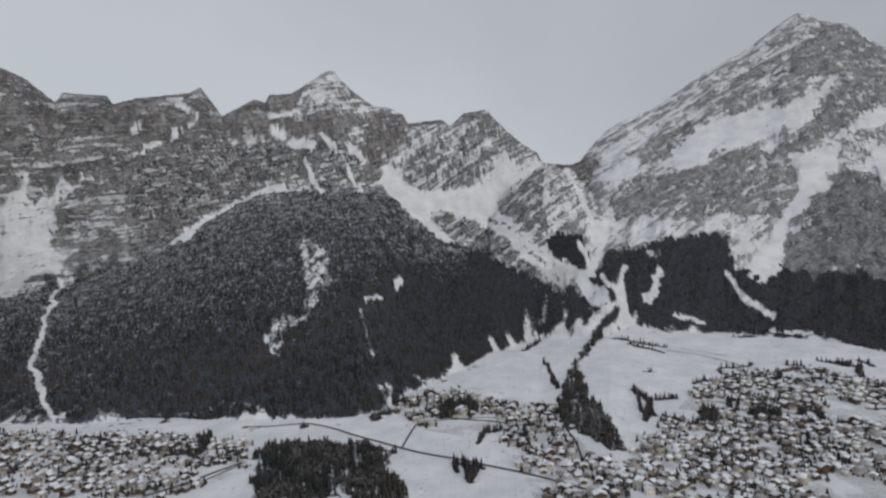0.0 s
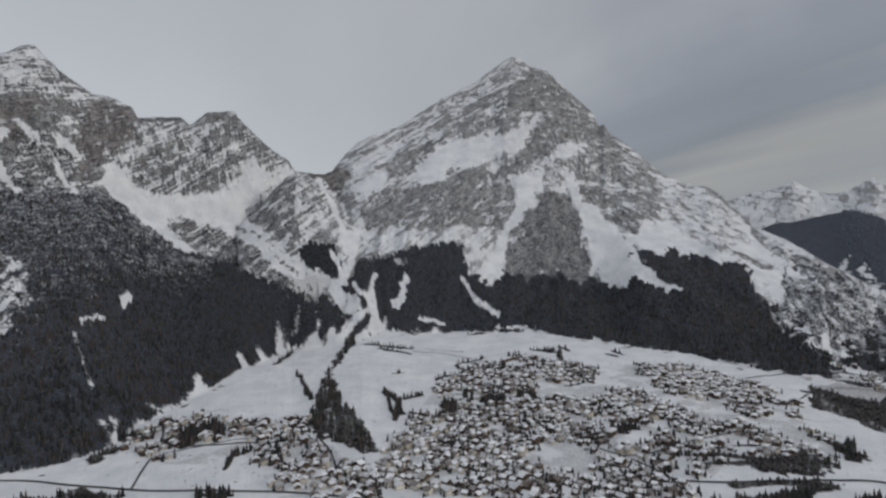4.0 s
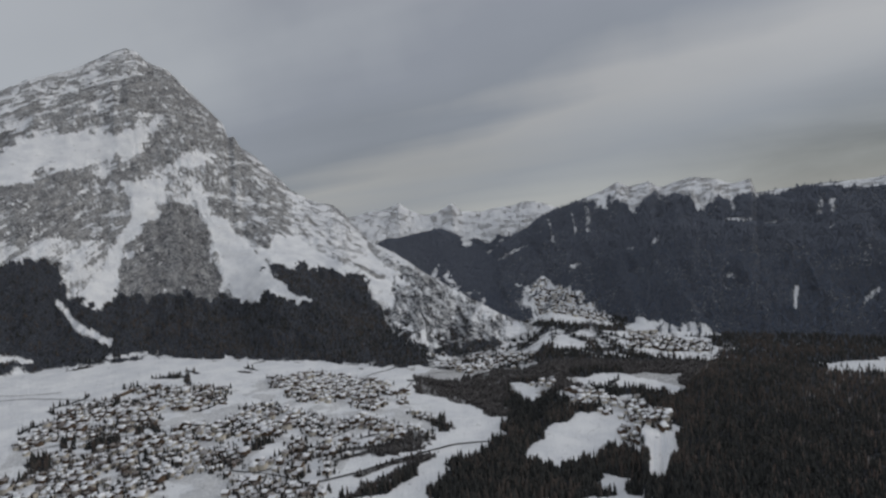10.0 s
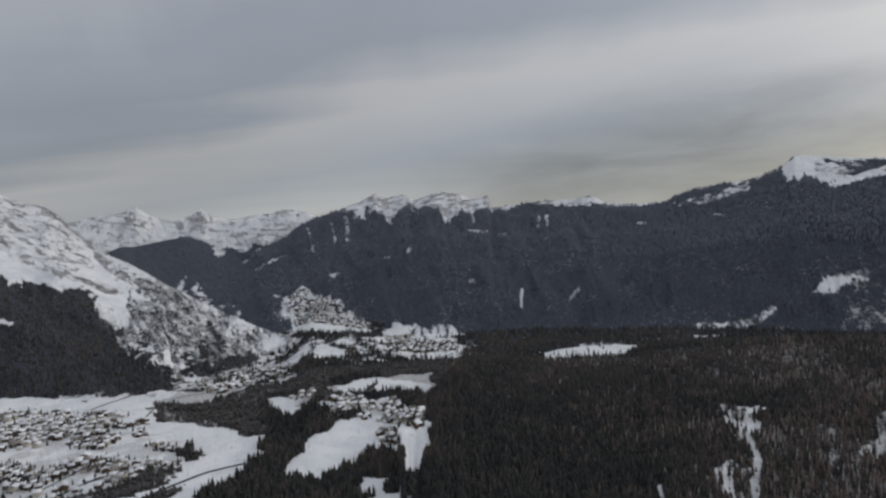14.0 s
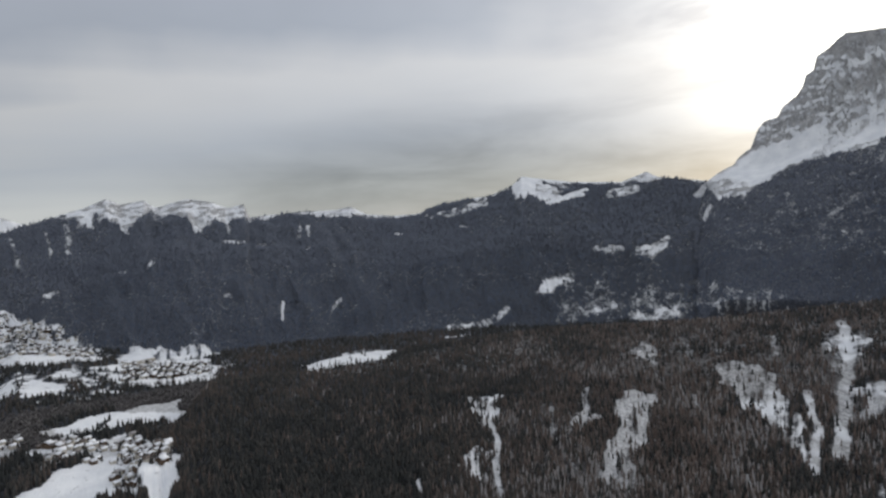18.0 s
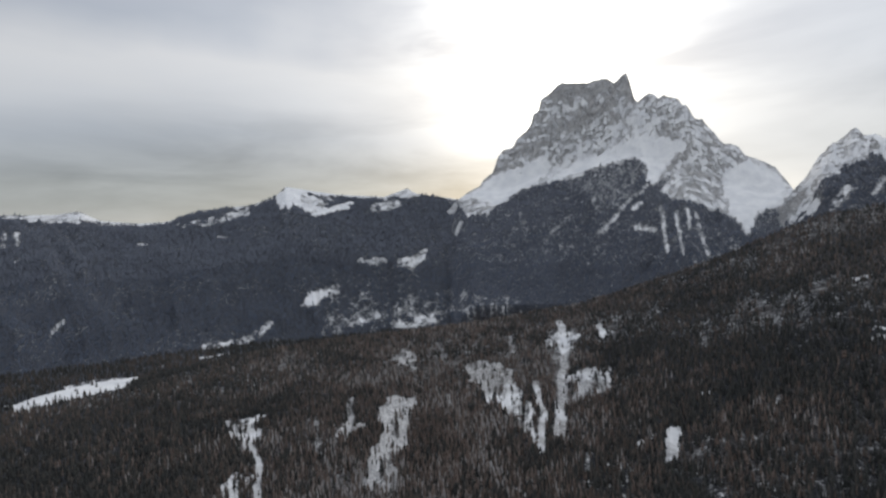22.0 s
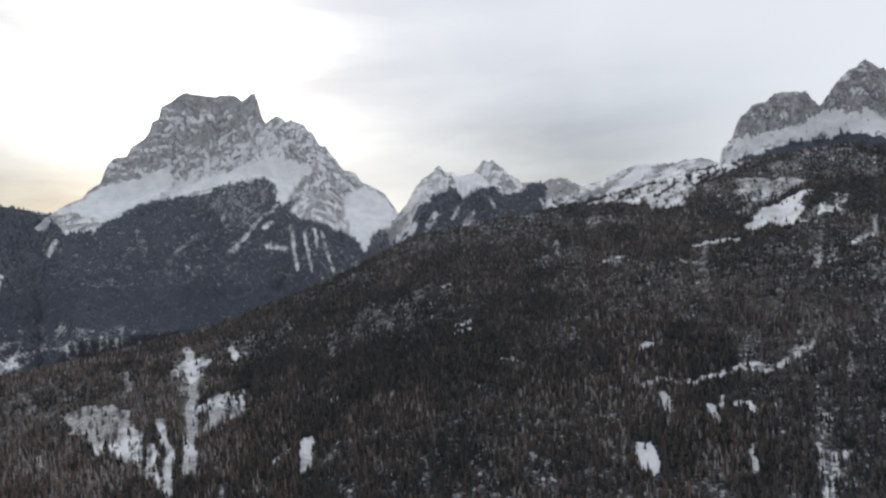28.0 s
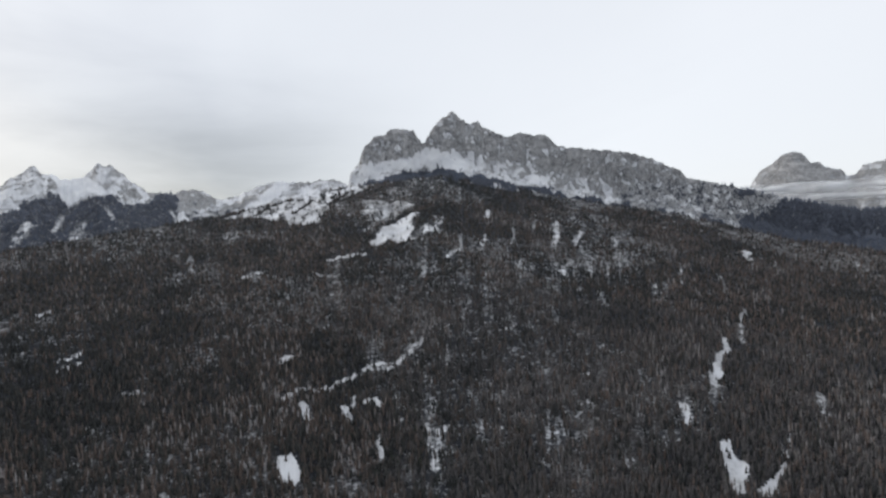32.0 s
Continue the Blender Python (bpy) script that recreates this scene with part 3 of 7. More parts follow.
SLOPE_MARKS_F = [
    ('faint', 0, [(-1381, -843), (-1431, -804), (-1321, -756), (-1294, -778)]),
    ('faint', 0, [(-441, -984), (-481, -971), (-425, -878), (-408, -900)]),
    ('faint', 0, [(-515, -968), (-573, -935), (-544, -853), (-506, -890)]),
    ('faint', 0, [(-667, -922), (-709, -890), (-605, -766), (-578, -794)]),
    ('faint', 0, [(-898, -864), (-938, -839), (-733, -663), (-710, -678)]),
    ('faint', 0, [(-638, -722), (-746, -778), (-667, -687), (-627, -684)]),
    ('thin', 10, [(-2006, -1987), (-2140, -1897)]),
    ('thin', 7, [(-1733, -1802), (-1623, -1674)]),
    ('faint', 0, [(-1397, -1093), (-1485, -1067), (-1026, -759), (-986, -781)]),
]
SLOPE_MARKS_G = [
    ('thin', 7, [(-1314, -1956), (-1402, -2070)]),
    ('thin', 7, [(-1459, -1993), (-1553, -2110)]),
    ('thin', 9, [(-1366, -1732), (-1612, -2028)]),
    ('thin', 6, [(-984, -1785), (-1043, -1910)]),
    ('thin', 9, [(-742, -1618), (-781, -1706)]),
    ('thin', 10, [(-458, -1869), (-516, -1797)]),
    ('thin', 10, [(-223, -1953), (-304, -1942)]),
    ('thin', 14, [(-77, -2121), (-92, -2306)]),
]
GROVE_MARKS = [
    ('wood', 0, [(598, 1386), (625, 1421), (648, 1397), (632, 1352), (606, 1357)]),
    ('wood', 0, [(689, 1431), (734, 1502), (717, 1437), (691, 1383), (680, 1402)]),
    ('wood', 0, [(731, 1403), (772, 1442), (792, 1369), (764, 1323), (726, 1372)]),
    ('wood', 8, [(995, 1737), (945, 1648)]),
    ('wood', 8, [(828, 1369), (861, 1398)]),
    ('wood', 8, [(877, 1374), (859, 1329)]),
    ('wood', 6, [(831, 1775), (822, 1726)]),
    ('wood', 6, [(877, 1793), (895, 1797)]),
    ('brown', 0, [(975, 757), (1029, 734), (1108, 714), (1105, 674), (1041, 651), (987, 690), (948, 722)]),
    ('wood', 0, [(1214, 737), (1256, 736), (1213, 679), (1157, 657), (1155, 695)]),
    ('brown', 0, [(1520, 949), (1627, 957), (1661, 910), (1460, 803), (1492, 880)]),
]
GROVE_MARKS_B = [
    ('wood', 0, [(791, 659), (840, 657), (897, 630), (958, 615), (935, 594), (842, 593)]),
    ('wood', 0, [(891, 1036), (944, 1037), (905, 991), (868, 992)]),
    ('brown', 9, [(1211, 1815), (1240, 1795)]),
    ('wood', 9, [(1256, 1755), (1178, 1634)]),
    ('brown', 11, [(1372, 1603), (1374, 1562)]),
    ('wood', 0, [(-47, 1545), (-28, 1582), (44, 1569), (34, 1414), (19, 1420), (10, 1516), (-28, 1444), (-43, 1467)]),
    ('wood', 8, [(76, 1502), (85, 1502)]),
    ('wood', 8, [(107, 1500), (116, 1500)]),
    ('wood', 5, [(39, 1251), (57, 1329)]),
    ('wood', 6, [(-13, 1162), (-8, 1114)]),
    ('wood', 6, [(9, 1156), (17, 1066), (37, 1143)]),
    ('open', 0, [(-587, 1501), (-532, 1509), (-446, 1512), (-426, 1461), (-554, 1450)]),
]
GROVE_MARKS_C = [
    ('wood', 0, [(-630, 1293), (-662, 1384), (-647, 1398), (-617, 1345), (-603, 1272)]),
    ('wood', 7, [(-686, 1284), (-640, 1288)]),
]
VALLEY_MARKS = [
    ('brown', 0, [(1595, 1032), (1765, 970), (1770, 755), (1829, 617), (1914, 421), (2039, 144), (1639, 104), (1814, 401), (1732, 481), (1628, 535), (1642, 702), (1510, 631), (1315, 567), (1303, 593), (1385, 714), (1426, 827), (1442, 916)]),
    ('snow', 0, [(1642, 702), (1634, 537), (1539, 500), (1522, 567), (1557, 641)]),
    ('snow', 0, [(1683, 501), (1814, 401), (1848, 189), (1503, 149), (1603, 258), (1664, 296), (1655, 398), (1612, 465)]),
    ('open', 0, [(1585, 514), (1664, 480), (1602, 386), (1522, 411), (1449, 464)]),
]
VALLEY_MARKS_B = [
    ('wood', 0, [(1315, 567), (1516, 616), (1485, 490), (1491, 361), (1471, 342), (1333, 416), (1227, 449), (1114, 440), (1068, 393), (1074, 339), (1103, 304), (1203, 273), (1142, 179), (1078, 161), (1019, 189), (829, 526), (907, 561), (992, 557), (1079, 521), (1199, 533)]),
    ('snow', 0, [(1114, 440), (1227, 449), (1333, 416), (1392, 338), (1295, 304), (1215, 276), (1123, 298), (1070, 349), (1079, 397)]),
    ('snow', 0, [(1470, 345), (1585, 296), (1325, 171), (1213, 144), (1069, 142), (1096, 163), (1154, 180), (1227, 278)]),
    ('snow', 0, [(793, 600), (871, 615), (997, 586), (972, 556), (881, 545), (828, 528)]),
]
VALLEY_MARKS_C = [
    ('snow', 0, [(1029, 256), (1092, 250), (1079, 223), (1000, 221)]),
    ('wood', 0, [(1579, 170), (1544, 88), (1714, 34), (2118, -126), (1118, -59), (1014, 144), (1184, 141)]),
    ('brown', 11, [(955, 819), (995, 760), (1062, 697)]),
    ('brown', 12, [(874, 701), (950, 669), (1010, 621)]),
]
HAMLET_MARKS = [
    ('wood', 0, [(1591, 357), (1751, 353), (1763, 284), (1645, 263), (1484, 151), (1373, 123), (1324, 178), (1520, 245), (1575, 282)]),
    ('brown', 0, [(1500, 540), (1631, 566), (1690, 521), (1647, 474), (1557, 417), (1501, 418), (1524, 489)]),
]
GLADE_MARKS = [
    ('open', 0, [(-262, -2836), (-412, -2939), (-569, -2956), (-761, -2968), (-949, -2964), (-1009, -2957), (-797, -2828), (-627, -2457), (-543, -2453), (-478, -2649), (-384, -2767)]),
    ('open', 0, [(-918, -2967), (-1188, -2922), (-1277, -2897), (-1304, -2891), (-1074, -2946), (-854, -2755), (-776, -2759)]),
    ('wood', 9, [(-384, -2767), (-499, -2920), (-584, -2959)]),
    ('wood', 9, [(-551, -2666), (-698, -2854)]),
    ('wood', 10, [(-756, -2690), (-878, -2848)]),
    ('snow', 9, [(-246, -1374), (-262, -1353)]),
    ('snow', 7, [(-241, -1155), (-239, -1119)]),
    ('open', 9, [(-313, -1119), (-332, -1107), (-348, -1146)]),
    ('snow', 8, [(-374, -1107), (-379, -1079)]),
    ('open', 9, [(-454, -951), (-405, -875)]),
    ('open', 8, [(-342, -991), (-334, -943)]),
]
MEADOW_MARKS = [
    ('snow', 0, [(-708, -2013), (-775, -2129), (-864, -2224), (-1030, -2291), (-930, -2106), (-853, -1963), (-776, -2007)]),
    ('thin', 0, [(-893, -2679), (-1054, -2542), (-1068, -2373), (-879, -2263), (-783, -2216), (-823, -2437)]),
    ('thin', 0, [(-916, -1994), (-1075, -2211), (-1091, -2135), (-990, -1992)]),
    ('snow', 12, [(-533, -1961), (-605, -1946), (-658, -1941)]),
    ('thin', 16, [(-237, -1964), (-309, -1984)]),
    ('thin', 7, [(-1038, -1754), (-1179, -1942)]),
    ('thin', 7, [(-1220, -1809), (-1435, -2106)]),
    ('thin', 7, [(-1390, -1917), (-1501, -2059)]),
    ('thin', 9, [(-1343, -1712), (-1631, -2065)]),
    ('thin', 12, [(-1484, -1760), (-1634, -1900)]),
    ('thin', 12, [(-889, -1733), (-988, -1789)]),
]
MEADOW_MARKS_B = [
    ('thin', 9, [(-1095, -1597), (-1166, -1664)]),
    ('snow', 13, [(-1309, -2151), (-1368, -2234)]),
    ('faint', 0, [(-1257, -1612), (-1682, -1649), (-1611, -1391), (-1294, -1142), (-1103, -1296)]),
]
# bands of rock, snow and wood on the steep faces, by bearing and height
EXIT_MARKS = [
    ('wood', 0, [(1651, 726), (1772, 518), (1854, 443), (1949, 140), (1393, 89), (985, 81), (976, 328), (1001, 401), (1027, 461), (1242, 508)]),
    ('snow', 0, [(1074, 428), (1226, 432), (1340, 413), (1421, 345), (1521, 365), (1590, 300), (1366, 185), (1273, 154), (1147, 147), (1025, 152), (1034, 171), (1214, 222), (1198, 270), (1122, 302), (1057, 331), (1046, 384)]),
    ('snow', 0, [(1603, 688), (1626, 543), (1484, 531), (1451, 551), (1518, 625)]),
    ('snow', 0, [(1635, 494), (1749, 419), (1849, 187), (1478, 152), (1640, 257), (1621, 356), (1586, 446)]),
    ('snow', 0, [(1492, 488), (1568, 445), (1585, 382), (1527, 337), (1444, 351), (1392, 427)]),
]
EXIT_MARKS_B = [
    ('snow', 0, [(1064, 265), (1058, 207), (991, 206), (990, 264)]),
    ('wood', 7, [(1590, 383), (1688, 361)]),
    ('wood', 9, [(1598, 251), (1644, 232), (1472, 154)]),
    ('wood', 6, [(1408, 417), (1390, 368)]),
    ('snow', 0, [(1714, 1113), (1740, 965), (1910, 910), (2017, 848), (2280, 781), (2035, 682), (1875, 766), (1738, 811), (1608, 894), (1585, 1026)]),
    ('open', 0, [(2955, 1170), (3200, 1185), (3236, 1024), (3088, 848), (2925, 685), (2546, 594), (2470, 739), (2519, 861), (2858, 1036)]),
    ('open', 0, [(2372, 490), (2725, 497), (2678, 376), (2574, 151), (2076, 122), (2049, 230), (2044, 315), (2104, 389)]),
    ('open', 7, [(2503, 642), (2206, 545), (2076, 493)]),
    ('open', 10, [(2026, 567), (1918, 457)]),
]
NORTH_FACE = [
    ('snow', 0, [(-6.69, 986), (-5.06, 966), (-4.29, 882), (-2.09, 814), (0.18, 813), (2.5, 828), (3.73, 954), (4.7, 1090), (6.12, 1068), (7.25, 999), (9.05, 1085), (9.89, 950), (8.68, 904), (7.47, 889), (6.24, 794), (4.83, 671), (5.56, 623), (7.54, 529), (5.81, 568), (3.51, 614), (0.64, 639), (-1.03, 696), (-2.49, 636), (-0.02, 512), (0.8, 461), (-1.46, 493), (-3.35, 584), (-4.96, 656), (-6.26, 818), (-7.31, 866)]),
    ('crag', 0, [(-5.38, 912), (-4.49, 986), (-1.9, 1101), (1.06, 1276), (4.28, 1363), (4.76, 1198), (4.95, 1038), (4.02, 940), (3.1, 874), (0.78, 870), (-2.09, 814), (-3.5, 814)]),
]
NORTH_FACE_B = [
    ('mixed', 0, [(-4.3, 1296), (0.52, 1321), (1.04, 1256), (-1.88, 1133), (-4.19, 1037), (-5.05, 981), (-6.42, 980), (-5.22, 1140)]),
    ('crag', 0, [(4.02, 1414), (6.26, 1253), (8.94, 1096), (7.29, 1054), (5.57, 1102), (4.42, 1113)]),
    ('snow', 0, [(-18.17, 1284), (-17.74, 1219), (-17.06, 1175), (-15.41, 1103), (-13.69, 1089), (-13.04, 1143), (-15.13, 1165), (-16.33, 1187), (-16.77, 1257), (-17.47, 1280)]),
    ('snow', 22, [(-12.85, 1201), (-11.89, 1117), (-11.07, 1018)]),
    ('snow', 0, [(-10.56, 1177), (-9.81, 1115), (-8.73, 1068), (-8.76, 1033), (-9.86, 1038), (-10.35, 1099)]),
    ('snow', 15, [(-18.15, 1320), (-16.96, 1338), (-14.74, 1391)]),
]
NORTH_FACE_C = [
    ('snow', 0, [(-30.02, 1075), (-28.15, 1136), (-26.57, 1202), (-24.93, 1280), (-24.09, 1319), (-24.33, 1268), (-25.78, 1213), (-26.41, 1156), (-27.79, 1113), (-30.05, 1035)]),
    ('mixed', 0, [(-28, 1415), (-26.82, 1480), (-25.64, 1471), (-24.49, 1337), (-26.28, 1384), (-27.26, 1385)]),
    ('snow', 15, [(-26.07, 1412), (-24.29, 1330)]),
    ('snow', 15, [(-29.93, 1229), (-27.33, 1249)]),
    ('snow', 11, [(-21.85, 1161), (-18.01, 1160)]),
    ('red', 0, [(-21.96, 1370), (-19.27, 1384), (-18.15, 1320), (-18.09, 1193), (-20.3, 1167), (-21.85, 1161), (-22.67, 1236)]),
    ('red', 0, [(-18.28, 1482), (-15.4, 1561), (-14.97, 1425), (-15.98, 1373), (-17.89, 1357)]),
    ('red', 0, [(-29.85, 1406), (-27.63, 1394), (-26.11, 1331), (-27.7, 1271), (-29.92, 1251)]),
]
NORTH_FACE_D = [
    ('red', 0, [(-7.24, 1414), (-4.53, 1396), (-4.32, 1274), (-5.22, 1140), (-6.67, 1017), (-7.29, 908), (-8.63, 899), (-8.53, 1055), (-8.99, 1166), (-7.85, 1300)]),
    ('red', 0, [(-17.01, 1257), (-15.03, 1337), (-13.31, 1283), (-13.13, 1165), (-15.12, 1183), (-16.32, 1206)]),
    ('mixed', 0, [(-14.38, 1605), (-11.55, 1699), (-9.83, 1540), (-7.77, 1433), (-8.36, 1337), (-10.96, 1368), (-13.02, 1332), (-14.97, 1425)]),
    ('scrub', 0, [(-30.06, 1015), (-26.23, 1131), (-22.09, 1134), (-17.54, 1149), (-15.66, 1097), (-14.76, 982), (-16.23, 974), (-18.17, 917), (-20.54, 779), (-23.65, 679), (-26.17, 555), (-30.41, 436)]),
    ('scrub', 0, [(-14.2, 1060), (-10.6, 1118), (-9.12, 972), (-8.67, 768), (-12.86, 742), (-13.81, 893)]),
    ('snow', 17, [(-14.49, 1013), (-13.82, 877), (-13.11, 755)]),
]
NORTH_FACE_E = [
    ('snow', 13, [(-10.43, 974), (-9.72, 857), (-9.11, 745)]),
    ('mixed', 0, [(-20.08, 800), (-17.68, 926), (-15.75, 968), (-14.24, 868), (-15.35, 756), (-17.74, 842)]),
    ('snow', 0, [(-27.38, 522), (-26.16, 586), (-24.07, 674), (-22.33, 734), (-20.07, 806), (-17.73, 872), (-16.31, 849), (-18.69, 751), (-21.23, 747), (-22.79, 651), (-24.52, 603), (-25.59, 528)]),
    ('rock', 0, [(4.71, 677), (5.92, 714), (7.45, 817), (8.99, 925), (9.88, 936), (9.48, 788), (9.38, 641), (10.15, 506), (7.55, 544), (5.85, 621)]),
    ('mixed', 0, [(9.59, 942), (12.47, 969), (14.11, 775), (14.58, 595), (11.08, 566), (9.67, 642)]),
    ('snow', 0, [(14.28, 579), (15.83, 562), (15.32, 426), (14.45, 411), (13.35, 494)]),
]
NORTH_FACE_F = [
    ('snow', 19, [(11.89, 965), (13.07, 745), (13.99, 581)]),
    ('pale', 0, [(-15.09, 491), (-14.07, 511), (-11.86, 439), (-11.91, 397), (-13.03, 326), (-13.35, 273), (-14.6, 277), (-15.95, 202), (-17.48, 151), (-18.66, 153), (-18.33, 208), (-17.8, 251), (-16.17, 217), (-15.37, 262), (-15.47, 366)]),
    ('snow', 0, [(-6.39, 337), (-5.28, 340), (-5.44, 302), (-5.9, 291)]),
    ('snow', 8, [(-9.18, 280), (-7.45, 282)]),
    ('open', 11, [(-9.67, 242), (-9.3, 201), (-9.09, 172), (-8.65, 120)]),
    ('mixed', 0, [(14.86, 1204), (17.25, 1334), (22.25, 1509), (27.65, 1762), (32.19, 1978), (33.55, 1899), (33.21, 1792), (30.93, 1711), (27.55, 1562), (24.29, 1436), (21.16, 1351), (18.63, 1232), (16.67, 1146), (14.78, 1061)]),
]
NORTH_FACE_G = [
    ('rock', 0, [(34.37, 1848), (36.05, 1782), (38.22, 1565), (39.32, 1462), (40.1, 1279), (38.08, 1282), (36.41, 1371), (35, 1423), (33.03, 1435), (30.81, 1493), (27.51, 1485), (28.63, 1551), (31.47, 1672), (33.2, 1764)]),
    ('crag', 0, [(27.51, 1485), (30.8, 1460), (34.43, 1415), (32.95, 1301), (29.58, 1268), (26.33, 1303), (25.3, 1354)]),
    ('rock', 0, [(17.73, 904), (19.5, 1029), (21.05, 1144), (23.67, 1259), (24.71, 1251), (24.14, 1156), (22.52, 1048), (20.94, 961), (18.94, 924)]),
    ('snow', 0, [(21.91, 881), (21.71, 983), (23.07, 1112), (24.7, 1223), (27.38, 1243), (30.67, 1235), (32.97, 1325), (34.59, 1401), (34.19, 1288), (32.31, 1163), (30.57, 1078), (28.87, 1010), (27.22, 973), (25.09, 992), (24.76, 882), (22.92, 863)]),
]
NORTH_FACE_H = [
    ('rock', 0, [(25.08, 969), (26.16, 1001), (27.09, 939), (26.89, 878), (25.28, 867)]),
    ('snow', 0, [(14.92, 904), (17.53, 981), (19, 1007), (18.69, 900), (17.44, 835), (15.56, 822)]),
    ('rock', 0, [(30.49, 954), (32.24, 1063), (34.04, 1235), (35.27, 1391), (36.69, 1357), (37.57, 1200), (36.25, 1100), (35.07, 1049), (33.32, 978), (32.15, 913)]),
    ('rock', 0, [(16.97, 837), (21.89, 857), (27.18, 910), (30.22, 955), (31.55, 856), (31.89, 716), (31.08, 610), (29.08, 544), (26.88, 514), (22.69, 551), (19.21, 594), (16.32, 571), (15.93, 673)]),
    ('crag', 0, [(27.16, 880), (30.2, 932), (31.53, 840), (31.73, 715), (30.8, 607), (28.53, 539), (26.96, 616)]),
]
NORTH_FACE_I = [
    ('dusted', 0, [(16.72, 490), (19.2, 575), (23.19, 535), (26.93, 581), (30.19, 539), (29.84, 453), (26.3, 469), (22.62, 466), (17.61, 418)]),
    ('snow', 0, [(31.01, 895), (33.28, 921), (35.58, 949), (34.91, 810), (33.4, 693), (32.48, 602), (30.99, 502), (30.6, 366), (30.24, 279), (29.05, 206), (27.72, 253), (28.03, 290), (29.55, 433), (30.19, 539), (31.37, 620), (31.91, 732), (31.64, 841)]),
    ('dusted', 0, [(26.61, 510), (29.63, 539), (29.82, 433), (28.03, 290), (26.65, 269), (26.2, 359)]),
    ('snow', 0, [(35.37, 1063), (37.44, 1165), (38.67, 1114), (37.93, 1022), (35.9, 991)]),
    ('mixed', 0, [(35.04, 1004), (38.52, 1032), (37.86, 916), (36.8, 871), (35.47, 789), (34.8, 810)]),
]
NORTH_FACE_J = [
    ('cliff', 0, [(30.49, 367), (32.43, 531), (33.19, 633), (34.88, 753), (35.76, 787), (36.88, 744), (37.68, 650), (38.45, 510), (38.94, 339), (39.12, 276), (37.92, 244), (35.62, 260), (32.19, 267), (30.24, 279)]),
    ('snow', 0, [(36.85, 951), (37.86, 905), (38.44, 742), (39.98, 621), (41.65, 506), (42.76, 429), (43.84, 335), (45.51, 251), (47.91, 213), (46.6, 194), (44.31, 229), (43.17, 255), (42.21, 175), (40.78, 188), (39.96, 244), (39.14, 311), (38.91, 442), (38.24, 624), (37.2, 790)]),
    ('crag', 0, [(38.53, 1056), (39.75, 1166), (41.23, 1241), (43.74, 1043), (45.38, 845), (47.27, 607), (47.53, 563), (46.39, 586), (44.12, 693), (41.88, 835), (40.16, 884), (38.43, 895)]),
]
NORTH_FACE_K = [
    ('rock', 0, [(38.94, 784), (40.68, 786), (41.78, 679), (43.19, 613), (43.82, 514), (43.37, 460), (41.97, 539), (40, 644), (38.59, 703)]),
    ('crag', 0, [(44.32, 1040), (45.99, 902), (47.04, 697), (47.66, 572), (46.68, 600), (45.07, 817)]),
    ('snow', 0, [(45.69, 889), (48.26, 812), (51.08, 701), (51.6, 610), (53.49, 446), (55.33, 282), (56.92, 200), (56.29, 147), (55.18, 140), (53.57, 221), (51.32, 246), (47.89, 294), (45.6, 334), (43.61, 395), (41.94, 504), (43.37, 454), (44.01, 524), (46.94, 545), (47.89, 573), (47.33, 698), (46.22, 799)]),
    ('crag', 14, [(48.62, 464), (50.02, 406), (52.54, 327), (54.74, 255)]),
    ('crag', 21, [(50.25, 761), (51.35, 669), (52.69, 533), (54.56, 371)]),
]
NORTH_FACE_L = [
    ('wood', 0, [(42.99, 364), (45.05, 376), (46.76, 324), (49.02, 261), (51.87, 229), (53.56, 208), (54.31, 129), (55.1, 99), (52.85, 101), (49.49, 170), (47.79, 214), (45.52, 265), (43.81, 304)]),
    ('wood', 0, [(30.22, 263), (37.91, 239), (41.35, 177), (43.46, 249), (46.01, 188), (48.36, 200), (54.58, 122), (55.23, 30), (43.44, 38), (31.91, 46), (29.76, 107), (28.22, 211)]),
    ('wood', 0, [(17.12, 401), (19.55, 420), (22.6, 441), (25.22, 450), (26.25, 416), (26.41, 295), (28.22, 211), (31.94, 66), (31.35, 48), (25.32, 46), (17.75, 88), (17.37, 186), (16.58, 336)]),
    ('snow', 0, [(20.19, 311), (20.66, 282), (20.07, 198), (19.51, 139), (18.53, 138), (18.56, 173), (19.43, 206), (19.9, 275)]),
]
NORTH_FACE_M = [
    ('snow', 15, [(26.01, 272), (27.2, 174), (29.64, 103)]),
    ('snow', 15, [(17.17, 313), (16.64, 259)]),
    ('open', 0, [(19.53, 392), (20.63, 403), (20.23, 350), (19.11, 365)]),
    ('snow', 17, [(16.52, 192), (17.11, 124), (16.65, 69)]),
    ('snow', 11, [(21.47, 103), (24.03, 76)]),
    ('patchy', 0, [(55.15, 128), (56.92, 204), (59.59, 161), (63.23, 102), (65.71, 70), (69.05, 35), (68.07, 36), (63.09, 34), (59.42, 48), (56.19, 86)]),
    ('thin', 24, [(55.32, 272), (59.62, 183), (64.74, 92), (68.82, 34)]),
    ('thin', 20, [(54.57, 386), (59.69, 244), (63.79, 122), (67.19, 58)]),
]
